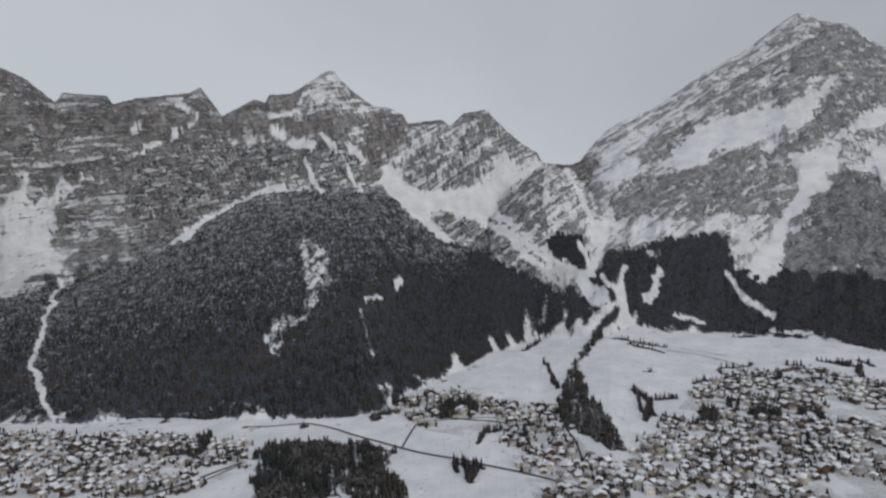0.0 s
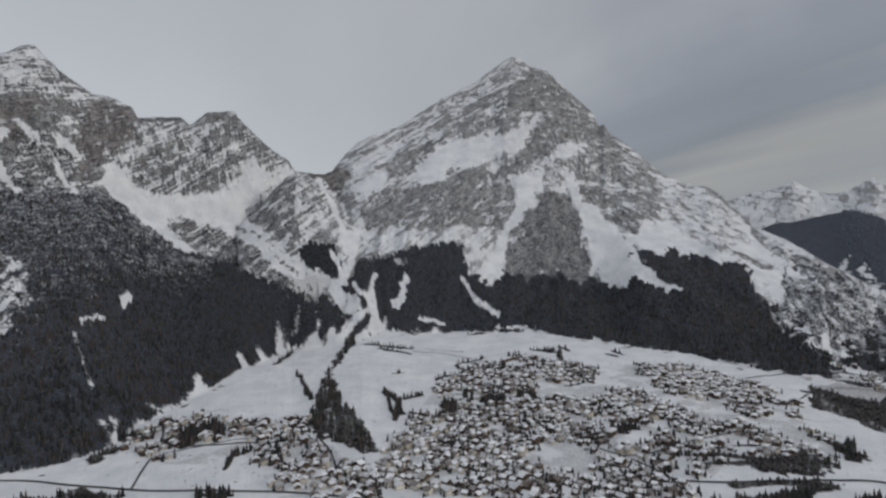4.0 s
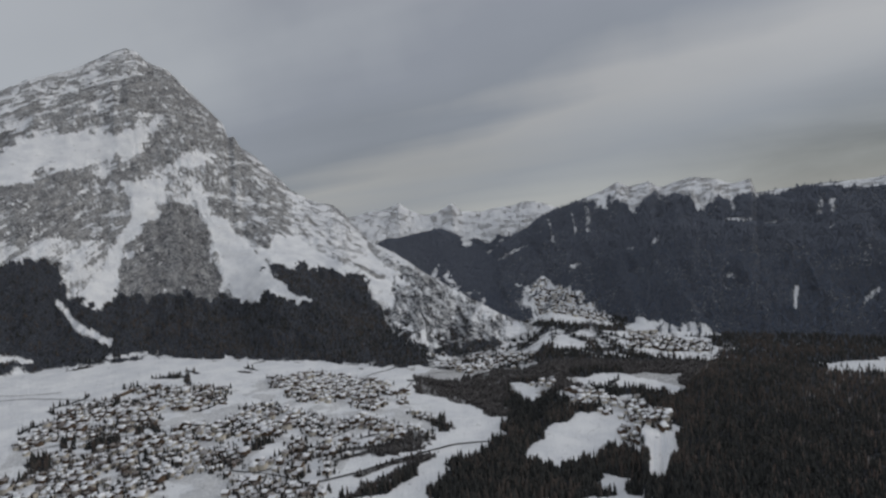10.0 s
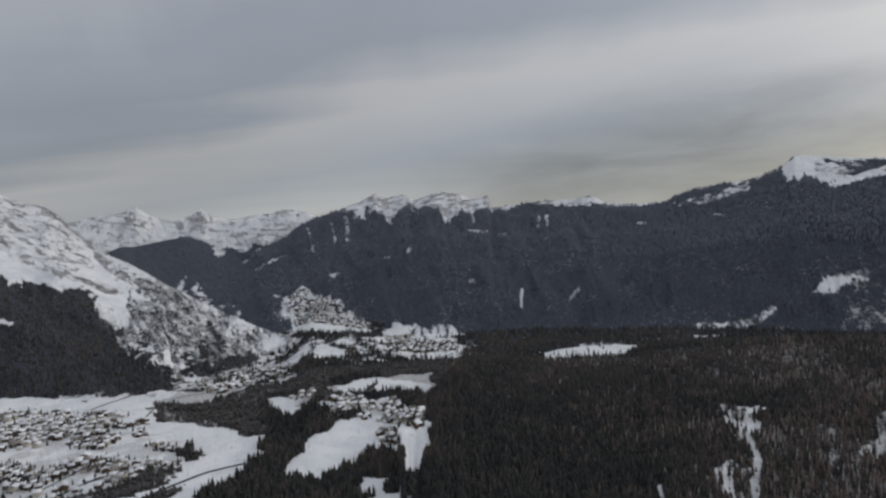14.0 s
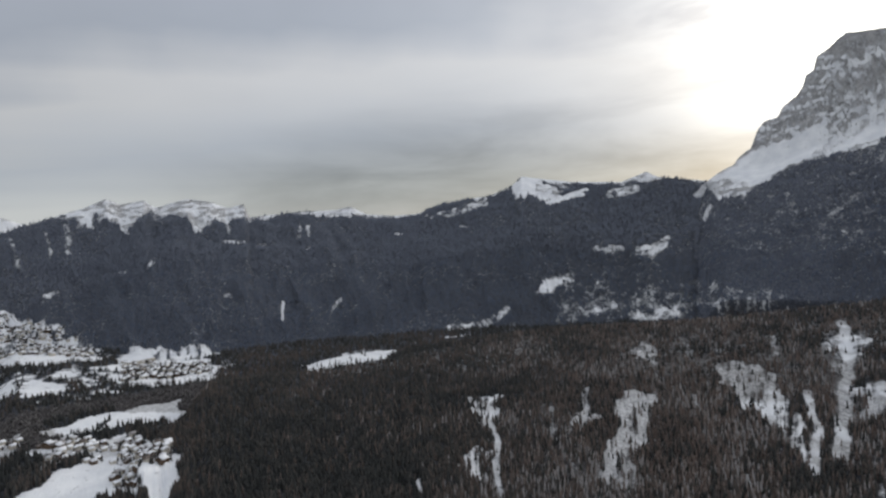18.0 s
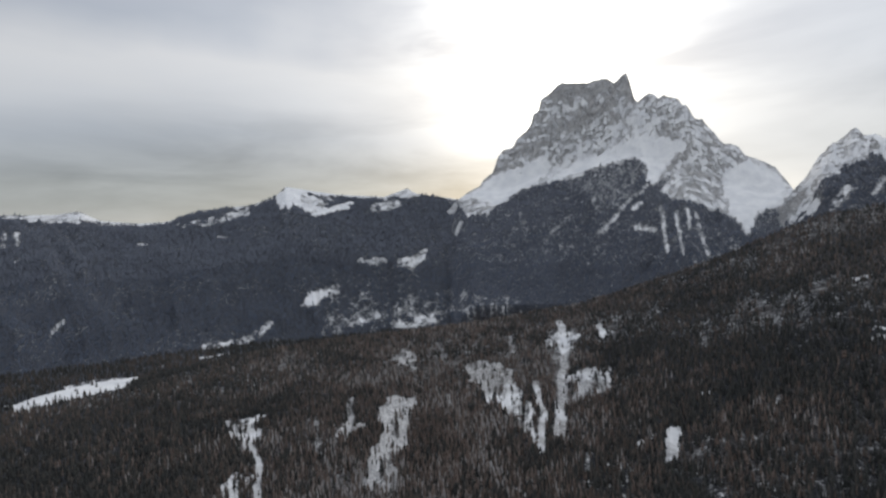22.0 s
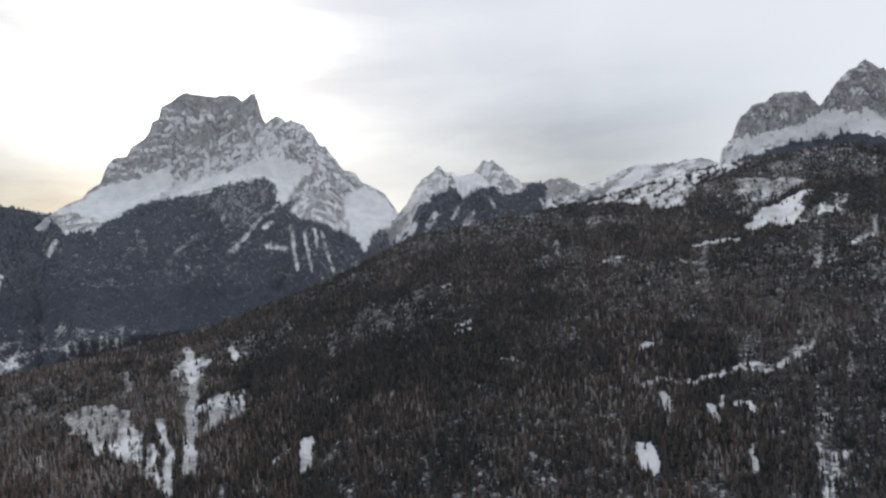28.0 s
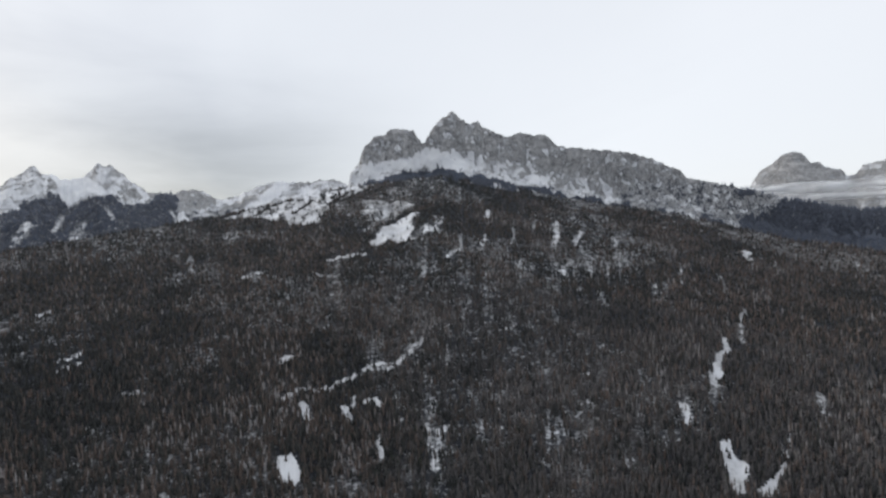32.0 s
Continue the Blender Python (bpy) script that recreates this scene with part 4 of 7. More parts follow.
RUNOUT_FACE = [
    ('dusted', 0, [(45.45, 867), (50.02, 779), (53.33, 499), (53.22, 387), (49.82, 383), (45.98, 543)]),
    ('crag', 14, [(50, 772), (51.99, 612), (53.27, 504)]),
    ('crag', 11, [(46.97, 745), (49.46, 486)]),
    ('crag', 10, [(45.63, 757), (47.53, 510)]),
    ('crag', 8, [(50.74, 543), (52.69, 435)]),
    ('wood', 0, [(43.95, 386), (46.78, 362), (49.37, 329), (53.15, 277), (53.09, 201), (46.69, 254)]),
]
STREAM_FACE = [
    ('scrub', 0, [(-1.58, 588), (2.71, 620), (7.05, 466), (12.04, 309), (13.67, 170), (9.68, 254), (4.73, 379), (0.45, 478)]),
    ('wood', 0, [(9.34, 487), (12.81, 494), (13.33, 417), (13.4, 309), (12.09, 332), (9.85, 413)]),
    ('snow', 22, [(2.71, 620), (5.95, 499), (7.55, 386), (10.33, 309), (12.01, 309), (14.84, 174)]),
    ('snow', 16, [(4.89, 572), (8.15, 431), (11.5, 322), (13.78, 271)]),
    ('snow', 15, [(12.78, 452), (13.57, 359), (14.07, 271)]),
    ('snow', 26, [(15.46, 527), (14.76, 384), (13.8, 293)]),
    ('snow', 17, [(12.01, 309), (13.67, 170), (15.4, 159), (16.47, 165), (16.35, 215), (14.94, 271)]),
    ('snow', 17, [(17.02, 308), (16.56, 254), (16.97, 185), (16.51, 97), (14.97, 58)]),
]
STREAM_FACE_B = [
    ('snow', 18, [(15.39, 154), (14.15, 101), (12.3, 46)]),
    ('pasture', 0, [(55.32, 272), (56.92, 200), (60.68, 174), (65.74, 84), (69.98, 37), (69.49, 37), (63.08, 32), (59.41, 42), (55.62, 82), (54.3, 121), (55.46, 140)]),
    ('pasture', 0, [(54.85, 385), (59.69, 244), (64.27, 109), (67.18, 54), (63.22, 93), (58.55, 194), (55.89, 287)]),
]
RIDGE_FACE = [
    ('mixed', 0, [(77.16, 784), (78.67, 850), (82.42, 795), (81.91, 742), (80.72, 637), (79.81, 602), (79.23, 703), (78.19, 751)]),
    ('mixed', 0, [(83.3, 746), (85.25, 843), (88.68, 774), (90.64, 709), (90.68, 695), (88.59, 643), (86.15, 708), (85.86, 644)]),
    ('dusted', 0, [(94.96, 704), (98.86, 729), (100.57, 749), (102.23, 676), (99.38, 660)]),
    ('open', 0, [(107.43, 635), (110.97, 677), (114.8, 761), (114.48, 693), (110.93, 613)]),
    ('snow', 0, [(117.15, 827), (118.18, 923), (119.76, 896), (121.14, 822), (122.04, 717), (120.22, 685), (118.57, 779), (117.67, 713)]),
    ('crag', 13, [(119.19, 875), (120.57, 797), (121.65, 727)]),
    ('snow', 17, [(120.78, 674), (124.15, 736)]),
    ('dusted', 0, [(129.02, 829), (130.34, 895), (131.59, 838), (130.05, 800)]),
]
RIDGE_FACE_B = [
    ('snow', 9, [(93.51, 166), (93.33, 111)]),
    ('open', 9, [(99.22, 158), (98.2, 113)]),
    ('snow', 0, [(119.12, 148), (119.97, 194), (122.4, 205), (121.24, 165), (120.1, 156)]),
    ('open', 17, [(110.01, 17), (113.29, 19), (116.29, 78)]),
    ('open', 15, [(124.73, 51), (126.93, 86)]),
    ('open', 29, [(129, 35), (131.08, 48), (133.11, 72)]),
    ('snow', 0, [(138.69, 122), (139.46, 122), (139.87, 122), (141.18, 122), (140.41, 122), (139.63, 122)]),
    ('open', 21, [(125.28, 351), (127.7, 344)]),
    ('open', 25, [(129.26, 327), (131.59, 350)]),
    ('open', 16, [(135.27, 510), (135.7, 608)]),
    ('open', 36, [(142.08, 500), (142.72, 546)]),
    ('faint', 0, [(137.67, 448), (144.09, 434), (145.21, 327), (138.49, 320)]),
    ('open', 12, [(105.02, 509), (105.89, 506)]),
    ('open', 12, [(111.76, 538), (112.75, 533)]),
]
RIDGE_FACE_C = [
    ('open', 15, [(88.24, 501), (90.03, 494)]),
    ('open', 12, [(91.31, 464), (92.01, 480)]),
    ('open', 12, [(95.86, 430), (96.43, 442)]),
    ('open', 11, [(81.88, 389), (82.37, 418)]),
    ('open', 13, [(75.78, 663), (75.81, 475)]),
    ('open', 13, [(88.67, 763), (88.79, 555)]),
    ('open', 11, [(73.98, 264), (74.76, 273)]),
    ('open', 11, [(79.61, 353), (80.06, 360)]),
    ('open', 9, [(88.21, 216), (88.73, 218)]),
    ('open', 13, [(95.44, 602), (95.38, 517)]),
    ('open', 13, [(96.27, 599), (96.27, 522)]),
    ('faint', 0, [(122.11, 183), (135.14, 175), (141.86, 152), (140.91, 122), (127.4, 22), (120.75, 16)]),
]
EAST_FACE = [
    ('dusted', 0, [(49.44, 683), (53.28, 749), (56.67, 818), (62.22, 794), (69.38, 771), (71.7, 744), (70.47, 619), (68.05, 488), (65.66, 400), (63.31, 391), (62.54, 557), (61.7, 599), (59.36, 561), (54.24, 517), (50.96, 529)]),
    ('mixed', 0, [(55.48, 708), (56.66, 806), (58.04, 732), (57.42, 647)]),
    ('mixed', 0, [(61.17, 686), (62.22, 790), (63.21, 706), (62.59, 630)]),
    ('wood', 0, [(63.33, 412), (64.53, 475), (65.68, 440), (66.56, 442), (67.48, 511), (68.05, 488), (66.8, 357), (63.88, 368)]),
    ('snow', 13, [(77.18, 751), (77.52, 639)]),
    ('open', 10, [(71.91, 578), (72.37, 406)]),
    ('open', 8, [(74.26, 637), (74.55, 459)]),
    ('open', 10, [(66.75, 301), (68.56, 376)]),
    ('open', 8, [(67.96, 357), (69.74, 392)]),
    ('open', 7, [(73.99, 266), (74.58, 279)]),
]
EAST_FACE_B = [
    ('mixed', 0, [(77.18, 751), (78.35, 817), (79.44, 757), (80.57, 789), (82.19, 738), (81.07, 680), (80.18, 576), (79.38, 647), (78.3, 724)]),
    ('mixed', 0, [(84.34, 713), (85.18, 805), (86.22, 789), (87.75, 743), (87.18, 628), (85.85, 573), (85.37, 657)]),
]
EAST_FACE_F = [
    ('crag', 0, [(176.24, 908), (177.21, 939), (179.28, 843), (178.8, 782), (177.41, 848)]),
    ('open', 34, [(180.6, 733), (181.02, 659)]),
    ('faint', 0, [(179.65, 614), (181.87, 566), (182.2, 531), (180.89, 509), (179.59, 500)]),
    ('open', 28, [(184.43, 590), (184.61, 532)]),
]
EAST_FACE_G = [
    ('snow', 0, [(185.12, 796), (186.14, 804), (187.32, 820), (186.92, 778), (185.72, 767)]),
    ('snow', 0, [(117.44, 866), (118.7, 921), (119.72, 908), (119.24, 791), (118.39, 724), (118, 758)]),
    ('mixed', 0, [(119.51, 910), (120.52, 839), (122.23, 774), (121.32, 707), (120.26, 734), (119.47, 836)]),
    ('snow', 17, [(121.31, 686), (122.87, 728), (124.49, 778)]),
    ('dusted', 0, [(129.33, 868), (130.36, 894), (131.87, 840), (130.56, 816)]),
    ('snow', 19, [(118.7, 921), (121.64, 880), (125.7, 844)]),
    ('open', 25, [(119.87, 157), (121.19, 187), (122.75, 202)]),
    ('open', 28, [(115.29, 800), (117.04, 848)]),
    ('open', 45, [(127.06, 731), (129.02, 750)]),
    ('open', 25, [(130.52, 314), (131.86, 385)]),
]
TABLE_FACE = [
    ('copse', 0, [(135.24, 758), (138.44, 612), (140.16, 691), (141.9, 787), (144.21, 819), (147.1, 832), (150.64, 911), (153.3, 988), (154.09, 790), (155.5, 712), (157.78, 637), (161.17, 537), (162.41, 422), (161.85, 282), (134.98, 328)]),
    ('snow', 0, [(135.81, 790), (138.01, 849), (139.17, 957), (141.43, 980), (143.74, 1058), (144.92, 1095), (144.67, 950), (143.64, 850), (141.91, 808), (140.17, 703), (138.73, 638), (136.85, 721), (135.8, 789)]),
    ('mixed', 0, [(135.52, 772), (137.42, 760), (139.6, 686), (138.45, 624), (136.52, 621), (135.49, 723)]),
    ('crag', 0, [(139.28, 940), (139.92, 1107), (141.73, 1235), (143.01, 1302), (143.89, 1324), (146.16, 1267), (145.03, 1088), (143.74, 1058), (141.43, 1003)]),
]
TABLE_FACE_B = [
    ('banded', 0, [(143.32, 1338), (143.49, 1442), (144.28, 1539), (147.44, 1501), (148.58, 1477), (147.65, 1345), (146.48, 1315), (146.83, 1227), (143.87, 1305)]),
    ('rock', 0, [(144.17, 1507), (145.88, 1638), (146.48, 1659), (150.42, 1664), (151.45, 1609), (152.65, 1685), (153.25, 1492), (153.5, 1395), (151.47, 1421), (149.66, 1300), (148.18, 1246), (147.46, 1318), (148.27, 1449), (146.85, 1490)]),
    ('snow', 8, [(144.45, 1522), (146.85, 1490), (148.69, 1458)]),
    ('snow', 7, [(144.52, 1461), (147.39, 1424)]),
    ('snow', 6, [(144.61, 1374), (147.08, 1372)]),
    ('mixed', 0, [(143.87, 1305), (146.83, 1227), (148.36, 1274), (151.59, 1429), (153.38, 1396), (152.11, 1309), (149.71, 1164), (147.34, 1079), (144.96, 949), (144.73, 1084), (146.12, 1194)]),
    ('crag', 9, [(147.58, 1220), (149.35, 1252), (151.17, 1387)]),
]
TABLE_FACE_C = [
    ('crag', 8, [(145.33, 1001), (147.24, 1109), (149.91, 1222)]),
    ('crag', 7, [(149.94, 1273), (152.03, 1367)]),
    ('dusted', 0, [(146.59, 1000), (149.7, 1164), (153.37, 1381), (156.12, 1400), (158.07, 1261), (156.02, 1205), (153.06, 1092), (150.69, 1012), (147.24, 877), (144.79, 838)]),
    ('mixed', 0, [(153.21, 1406), (154.6, 1505), (155.92, 1463), (157.17, 1424), (158.71, 1259), (157.75, 1186), (156.75, 1266), (154.92, 1319)]),
    ('rock', 9, [(154.69, 1348), (155.62, 1311)]),
    ('rock', 9, [(155.31, 1179), (156.15, 1219), (157.3, 1215)]),
    ('rock', 8, [(156.01, 1167), (157.64, 1186)]),
    ('snow', 0, [(144.5, 839), (147.17, 982), (150.71, 1073), (153.79, 1166), (156.68, 1118), (158.17, 1092), (156.97, 1010), (154.96, 794), (154.2, 788), (154.16, 956), (153.14, 1005), (150.67, 965), (147.23, 865)]),
]
TABLE_FACE_D = [
    ('crag', 6, [(147.17, 982), (149.23, 1029)]),
    ('crag', 7, [(146.54, 873), (148.3, 903)]),
    ('mixed', 0, [(158.6, 1270), (160.04, 1167), (161.42, 1066), (163, 945), (161.33, 873), (160.96, 676), (162.01, 528), (160.33, 568), (157.79, 650), (156.34, 654), (155.56, 719), (157.05, 927), (158.38, 1062), (157.74, 1165)]),
    ('crag', 9, [(158.38, 1042), (156.76, 928), (154.96, 791)]),
    ('crag', 9, [(159.11, 1025), (160.17, 828), (161.22, 629)]),
    ('crag', 8, [(159.19, 1192), (160.82, 1011), (162.21, 944)]),
    ('crag', 8, [(157.62, 936), (158.96, 702)]),
    ('snow', 0, [(160.87, 871), (162.99, 929), (165.52, 800), (165.39, 597), (163.43, 539), (162.81, 429), (162.25, 447), (161.24, 570), (160.81, 722)]),
]
TABLE_FACE_E = [
    ('faint', 0, [(146.51, 817), (150.76, 910), (153.3, 988), (153.95, 863), (152.39, 670), (149.99, 578), (149.13, 600), (148.8, 730), (147.18, 759)]),
    ('open', 14, [(154.96, 791), (152.86, 680), (151.15, 552), (149.51, 460)]),
    ('open', 14, [(153.54, 639), (152.82, 605)]),
    ('open', 14, [(155.33, 603), (155.64, 447), (155.86, 354)]),
    ('open', 12, [(156.65, 575), (156.91, 446), (157.18, 335)]),
    ('open', 14, [(157.64, 581), (157.86, 476)]),
    ('open', 12, [(158.43, 558), (158.86, 405), (159.38, 328)]),
    ('open', 20, [(153.1, 493), (154.78, 469)]),
    ('faint', 20, [(141.92, 610), (142.41, 485)]),
    ('faint', 17, [(144.87, 474), (147.26, 590)]),
    ('faint', 19, [(149.07, 688), (149.31, 608)]),
    ('open', 16, [(135.68, 577), (135.21, 500)]),
]
TABLE_FACE_F = [
    ('dusted', 0, [(165.3, 600), (168.3, 888), (170.74, 1014), (171.58, 930), (171.44, 839), (170.11, 785), (169.3, 755), (167.65, 689), (166.55, 666), (165.37, 607)]),
    ('crag', 8, [(169.65, 946), (170.73, 993), (171.37, 924)]),
    ('crag', 8, [(167.18, 758), (168.54, 864), (169.89, 896)]),
    ('crag', 7, [(165.59, 626), (167.4, 734)]),
    ('copse', 0, [(169.01, 712), (170.37, 769), (172.21, 833), (172.94, 740), (174.48, 800), (175.96, 798), (176.42, 741), (178.88, 765), (179.83, 841), (181.44, 828), (181.47, 519), (169.7, 511), (167.62, 624)]),
    ('snow', 0, [(171.49, 966), (174.04, 951), (175.22, 1040), (176.76, 992), (177.55, 936), (179.29, 857), (178.43, 797), (176.45, 818), (174.98, 816), (173.72, 796), (172.84, 754), (172.46, 821)]),
]
TABLE_FACE_G = [
    ('mixed', 0, [(174.29, 954), (175.22, 1040), (176.99, 979), (177.3, 907), (175.83, 845), (175.01, 898)]),
    ('crag', 0, [(176.57, 888), (177.26, 929), (178, 887), (178.8, 785), (177.14, 757)]),
    ('crag', 7, [(177.36, 949), (178.6, 872), (179.51, 845)]),
    ('faint', 0, [(181.53, 827), (184.1, 814), (184.73, 730), (184.04, 647), (181.89, 630), (181.06, 749)]),
    ('open', 22, [(173.9, 636), (173.1, 551)]),
    ('open', 22, [(170.04, 638), (168.93, 548)]),
    ('open', 11, [(180.82, 713), (181.24, 651)]),
    ('open', 14, [(175.68, 732), (176.14, 670)]),
    ('open', 14, [(171.85, 606), (172.4, 683)]),
]
CASTLE_FACE = [
    ('rock', 0, [(198.74, 981), (199.1, 1065), (200.21, 1134), (201.5, 1149), (202.06, 1182), (204.31, 1163), (205.23, 1069), (204.22, 1055), (202.72, 987), (200.38, 978)]),
    ('rock', 0, [(205.23, 1069), (206.36, 1182), (208.44, 1271), (210.09, 1196), (211.47, 1154), (213.93, 1095), (217.72, 1081), (218.99, 1010), (220.03, 1002), (219.7, 913), (217.03, 856), (215.16, 910), (213.01, 965), (210.78, 979), (209.09, 1000), (206.83, 1072)]),
    ('rock', 0, [(218.99, 1010), (223.54, 955), (227.78, 878), (230.2, 790), (230.6, 750), (228.15, 731), (226.28, 717), (224.33, 654), (223.15, 751), (219.91, 835), (217.85, 904)]),
]
CASTLE_FACE_B = [
    ('snow', 0, [(198.61, 962), (200.95, 963), (203.3, 983), (205.67, 1049), (207.97, 1021), (210.77, 979), (209.86, 867), (207.29, 885), (205.59, 939), (203.25, 936), (200.32, 896), (198.57, 917)]),
    ('mixed', 0, [(210.18, 954), (213, 965), (215.16, 910), (217.29, 848), (219.91, 835), (222.91, 757), (223.35, 673), (220.86, 716), (217.76, 748), (215.1, 813), (211.81, 827)]),
    ('snow', 0, [(215.14, 853), (217.01, 828), (218.31, 802), (217.76, 748), (216.18, 774)]),
    ('wood', 0, [(199.11, 845), (202.65, 901), (205.57, 916), (210.13, 845), (214.54, 767), (218.27, 716), (223.34, 643), (223.28, 601), (212.78, 738), (204.27, 806), (199.02, 776)]),
]
CASTLE_FACE_C = [
    ('scrub', 0, [(223.35, 673), (226.76, 742), (230.82, 741), (234.52, 657), (237.92, 596), (237.51, 505), (234.42, 470), (230.27, 528), (226.21, 588)]),
    ('snow', 0, [(186.66, 706), (188.12, 786), (190.17, 911), (192.16, 894), (190.96, 818), (189.2, 732), (188.04, 684)]),
    ('snow', 0, [(188.31, 660), (190.34, 737), (192.09, 793), (193.29, 876), (194.42, 827), (195.5, 712), (194.84, 678), (193.36, 660), (192.54, 648), (190.26, 632)]),
    ('crag', 12, [(186.66, 706), (188.69, 805), (190.17, 911)]),
    ('crag', 11, [(188.6, 680), (190.36, 765), (192.68, 819)]),
    ('open', 0, [(194.45, 867), (198.55, 900), (200.91, 910), (198.52, 868), (195.5, 712), (194.98, 800)]),
]


def inside(x, y, pts):
    hit = np.zeros(x.shape, bool)
    for (ax, ay), (bx, by) in zip(pts, pts[1:] + pts[:1]):
        if ay != by:
            hit ^= ((ay > y) != (by > y)) & (x < (bx - ax) * (y - ay) / (by - ay) + ax)
    return hit


def marks(x, y, b, r, wood, rock, bare, broad, fine, mixed):
    """Meadows, chutes, crags and clumps: a width of 0 closes the line round an area."""
    shape = x.shape
    x, y, wood, rock, bare = x.ravel(), y.ravel(), wood.ravel().copy(), rock.ravel().copy(), bare.ravel().copy()
    d = np.maximum(r.ravel(), 300.0) / 1000.0
    wx = x + 26 * d * (fbm(x / 60, y / 60, 101, 3) - 0.5)
    wy = y + 40 * d * (fbm(x / 60, y / 60, 111, 3) - 0.5)
    fx, fy = x + 55 * (fbm(x / 48, y / 48, 251, 4, 0.6) - 0.5), y + 80 * (fbm(x / 48, y / 48, 261, 4, 0.6) - 0.5)
    grain = (fbm(b.ravel() * 3.4, r.ravel() / 130.0, 121, 3, 0.65) - 0.5) * 2
    for kind, width, pts in WALL_MARKS + STREAM_MARKS + CLUMPS_MARKS + CLUMPS_MARKS_B + CLUMPS_MARKS_C + CLUMPS_MARKS_D + CLUMPS_MARKS_E + FIELDS_MARKS + FIELDS_MARKS_B + FLANK_MARKS + SLOPE_MARKS + SLOPE_MARKS_B + SLOPE_MARKS_C + SLOPE_MARKS_D + SLOPE_MARKS_E + SLOPE_MARKS_F + SLOPE_MARKS_G + GROVE_MARKS + GROVE_MARKS_B + GROVE_MARKS_C + VALLEY_MARKS + VALLEY_MARKS_B + VALLEY_MARKS_C + HAMLET_MARKS + GLADE_MARKS + MEADOW_MARKS + MEADOW_MARKS_B + EXIT_MARKS + EXIT_MARKS_B:
        px, py = [p[0] for p in pts], [p[1] for p in pts]
        pad = 60 + 2 * width
        near = np.nonzero((x > min(px) - pad) & (x < max(px) + pad) & (y > min(py) - pad) & (y < max(py) + pad))[0]
        if not len(near):
            continue
        if width:
            k = 1 - step(0.55, 1.35, polyline_distance(0.6 * x[near] + 0.4 * wx[near], 0.6 * y[near] + 0.4 * wy[near], pts) / width + 0.35 * grain[near])
        else:
            frayed = kind in ("wood", "park", "brown")
            k = inside(fx[near] if frayed else wx[near], fy[near] if frayed else wy[near], pts) * 1.0
        if kind == "snow":
            wood[near] *= 1 - k
            rock[near] *= 1 - k * np.clip(0.85 + 0.3 * grain[near], 0, 1)
        elif kind == "thin":
            wood[near] *= 1 - k * np.clip(0.45 + 0.5 * grain[near], 0, 1)
            rock[near] *= 1 - 0.5 * k
        elif kind == "faint":
            wood[near] *= 1 - k * np.clip(0.10 + 0.6 * grain[near], 0, 0.42)
        elif kind == "open":
            wood[near] *= 1 - k * np.clip(0.68 + 1.1 * grain[near], 0, 1)
        elif kind == "patchy":
            wood[near] *= 1 - k * step(-0.03, 0.15, mixed.ravel()[near])
        elif kind == "cliff":
            rock[near] = np.maximum(rock[near], k * np.clip(0.70 + 0.35 * grain[near], 0, 0.95))
            wood[near] *= 1 - 0.6 * k
        elif kind == "crag":
            rock[near] = np.maximum(rock[near], k * np.clip(0.47 + 0.6 * grain[near], 0, 0.85))
            wood[near] *= 1 - 0.6 * k
        else:
            wood[near] = np.maximum(wood[near], k * (np.clip(0.72 + 0.6 * grain[near], 0, 1) if kind in ("brown", "park") else 1))
            rock[near] *= 1 - k
            bare[near] = np.maximum(bare[near], 0.75 * k * ((kind == "brown") | ((kind == "park") & (fine.ravel()[near] > 0.5))))
    return wood.reshape(shape), rock.reshape(shape), bare.reshape(shape)


# bareness of the rock and share of wood that each sort of ground tends to, and how far the grain sways it
GROUNDS = {
    "snow": (0.0, 0.0, 0.0), "dusted": (0.22, 0.0, 0.4), "mixed": (0.35, 0.0, 0.6), "banded": (0.42, 0.0, 0.5), "crag": (0.49, 0.0, 0.65),
    "rock": (0.62, 0.0, 0.65), "red": (0.60, 0.0, 0.6), "cliff": (0.84, 0.22, 0.4), "scrub": (0.48, 0.36, 0.36), "wood": (0.0, 1.0, 0.0),
    "pasture": (0.06, 0.46, 0.40), "pale": (0.0, 0.40, 0.7), "copse": (0.0, 0.75, 0.32),
}


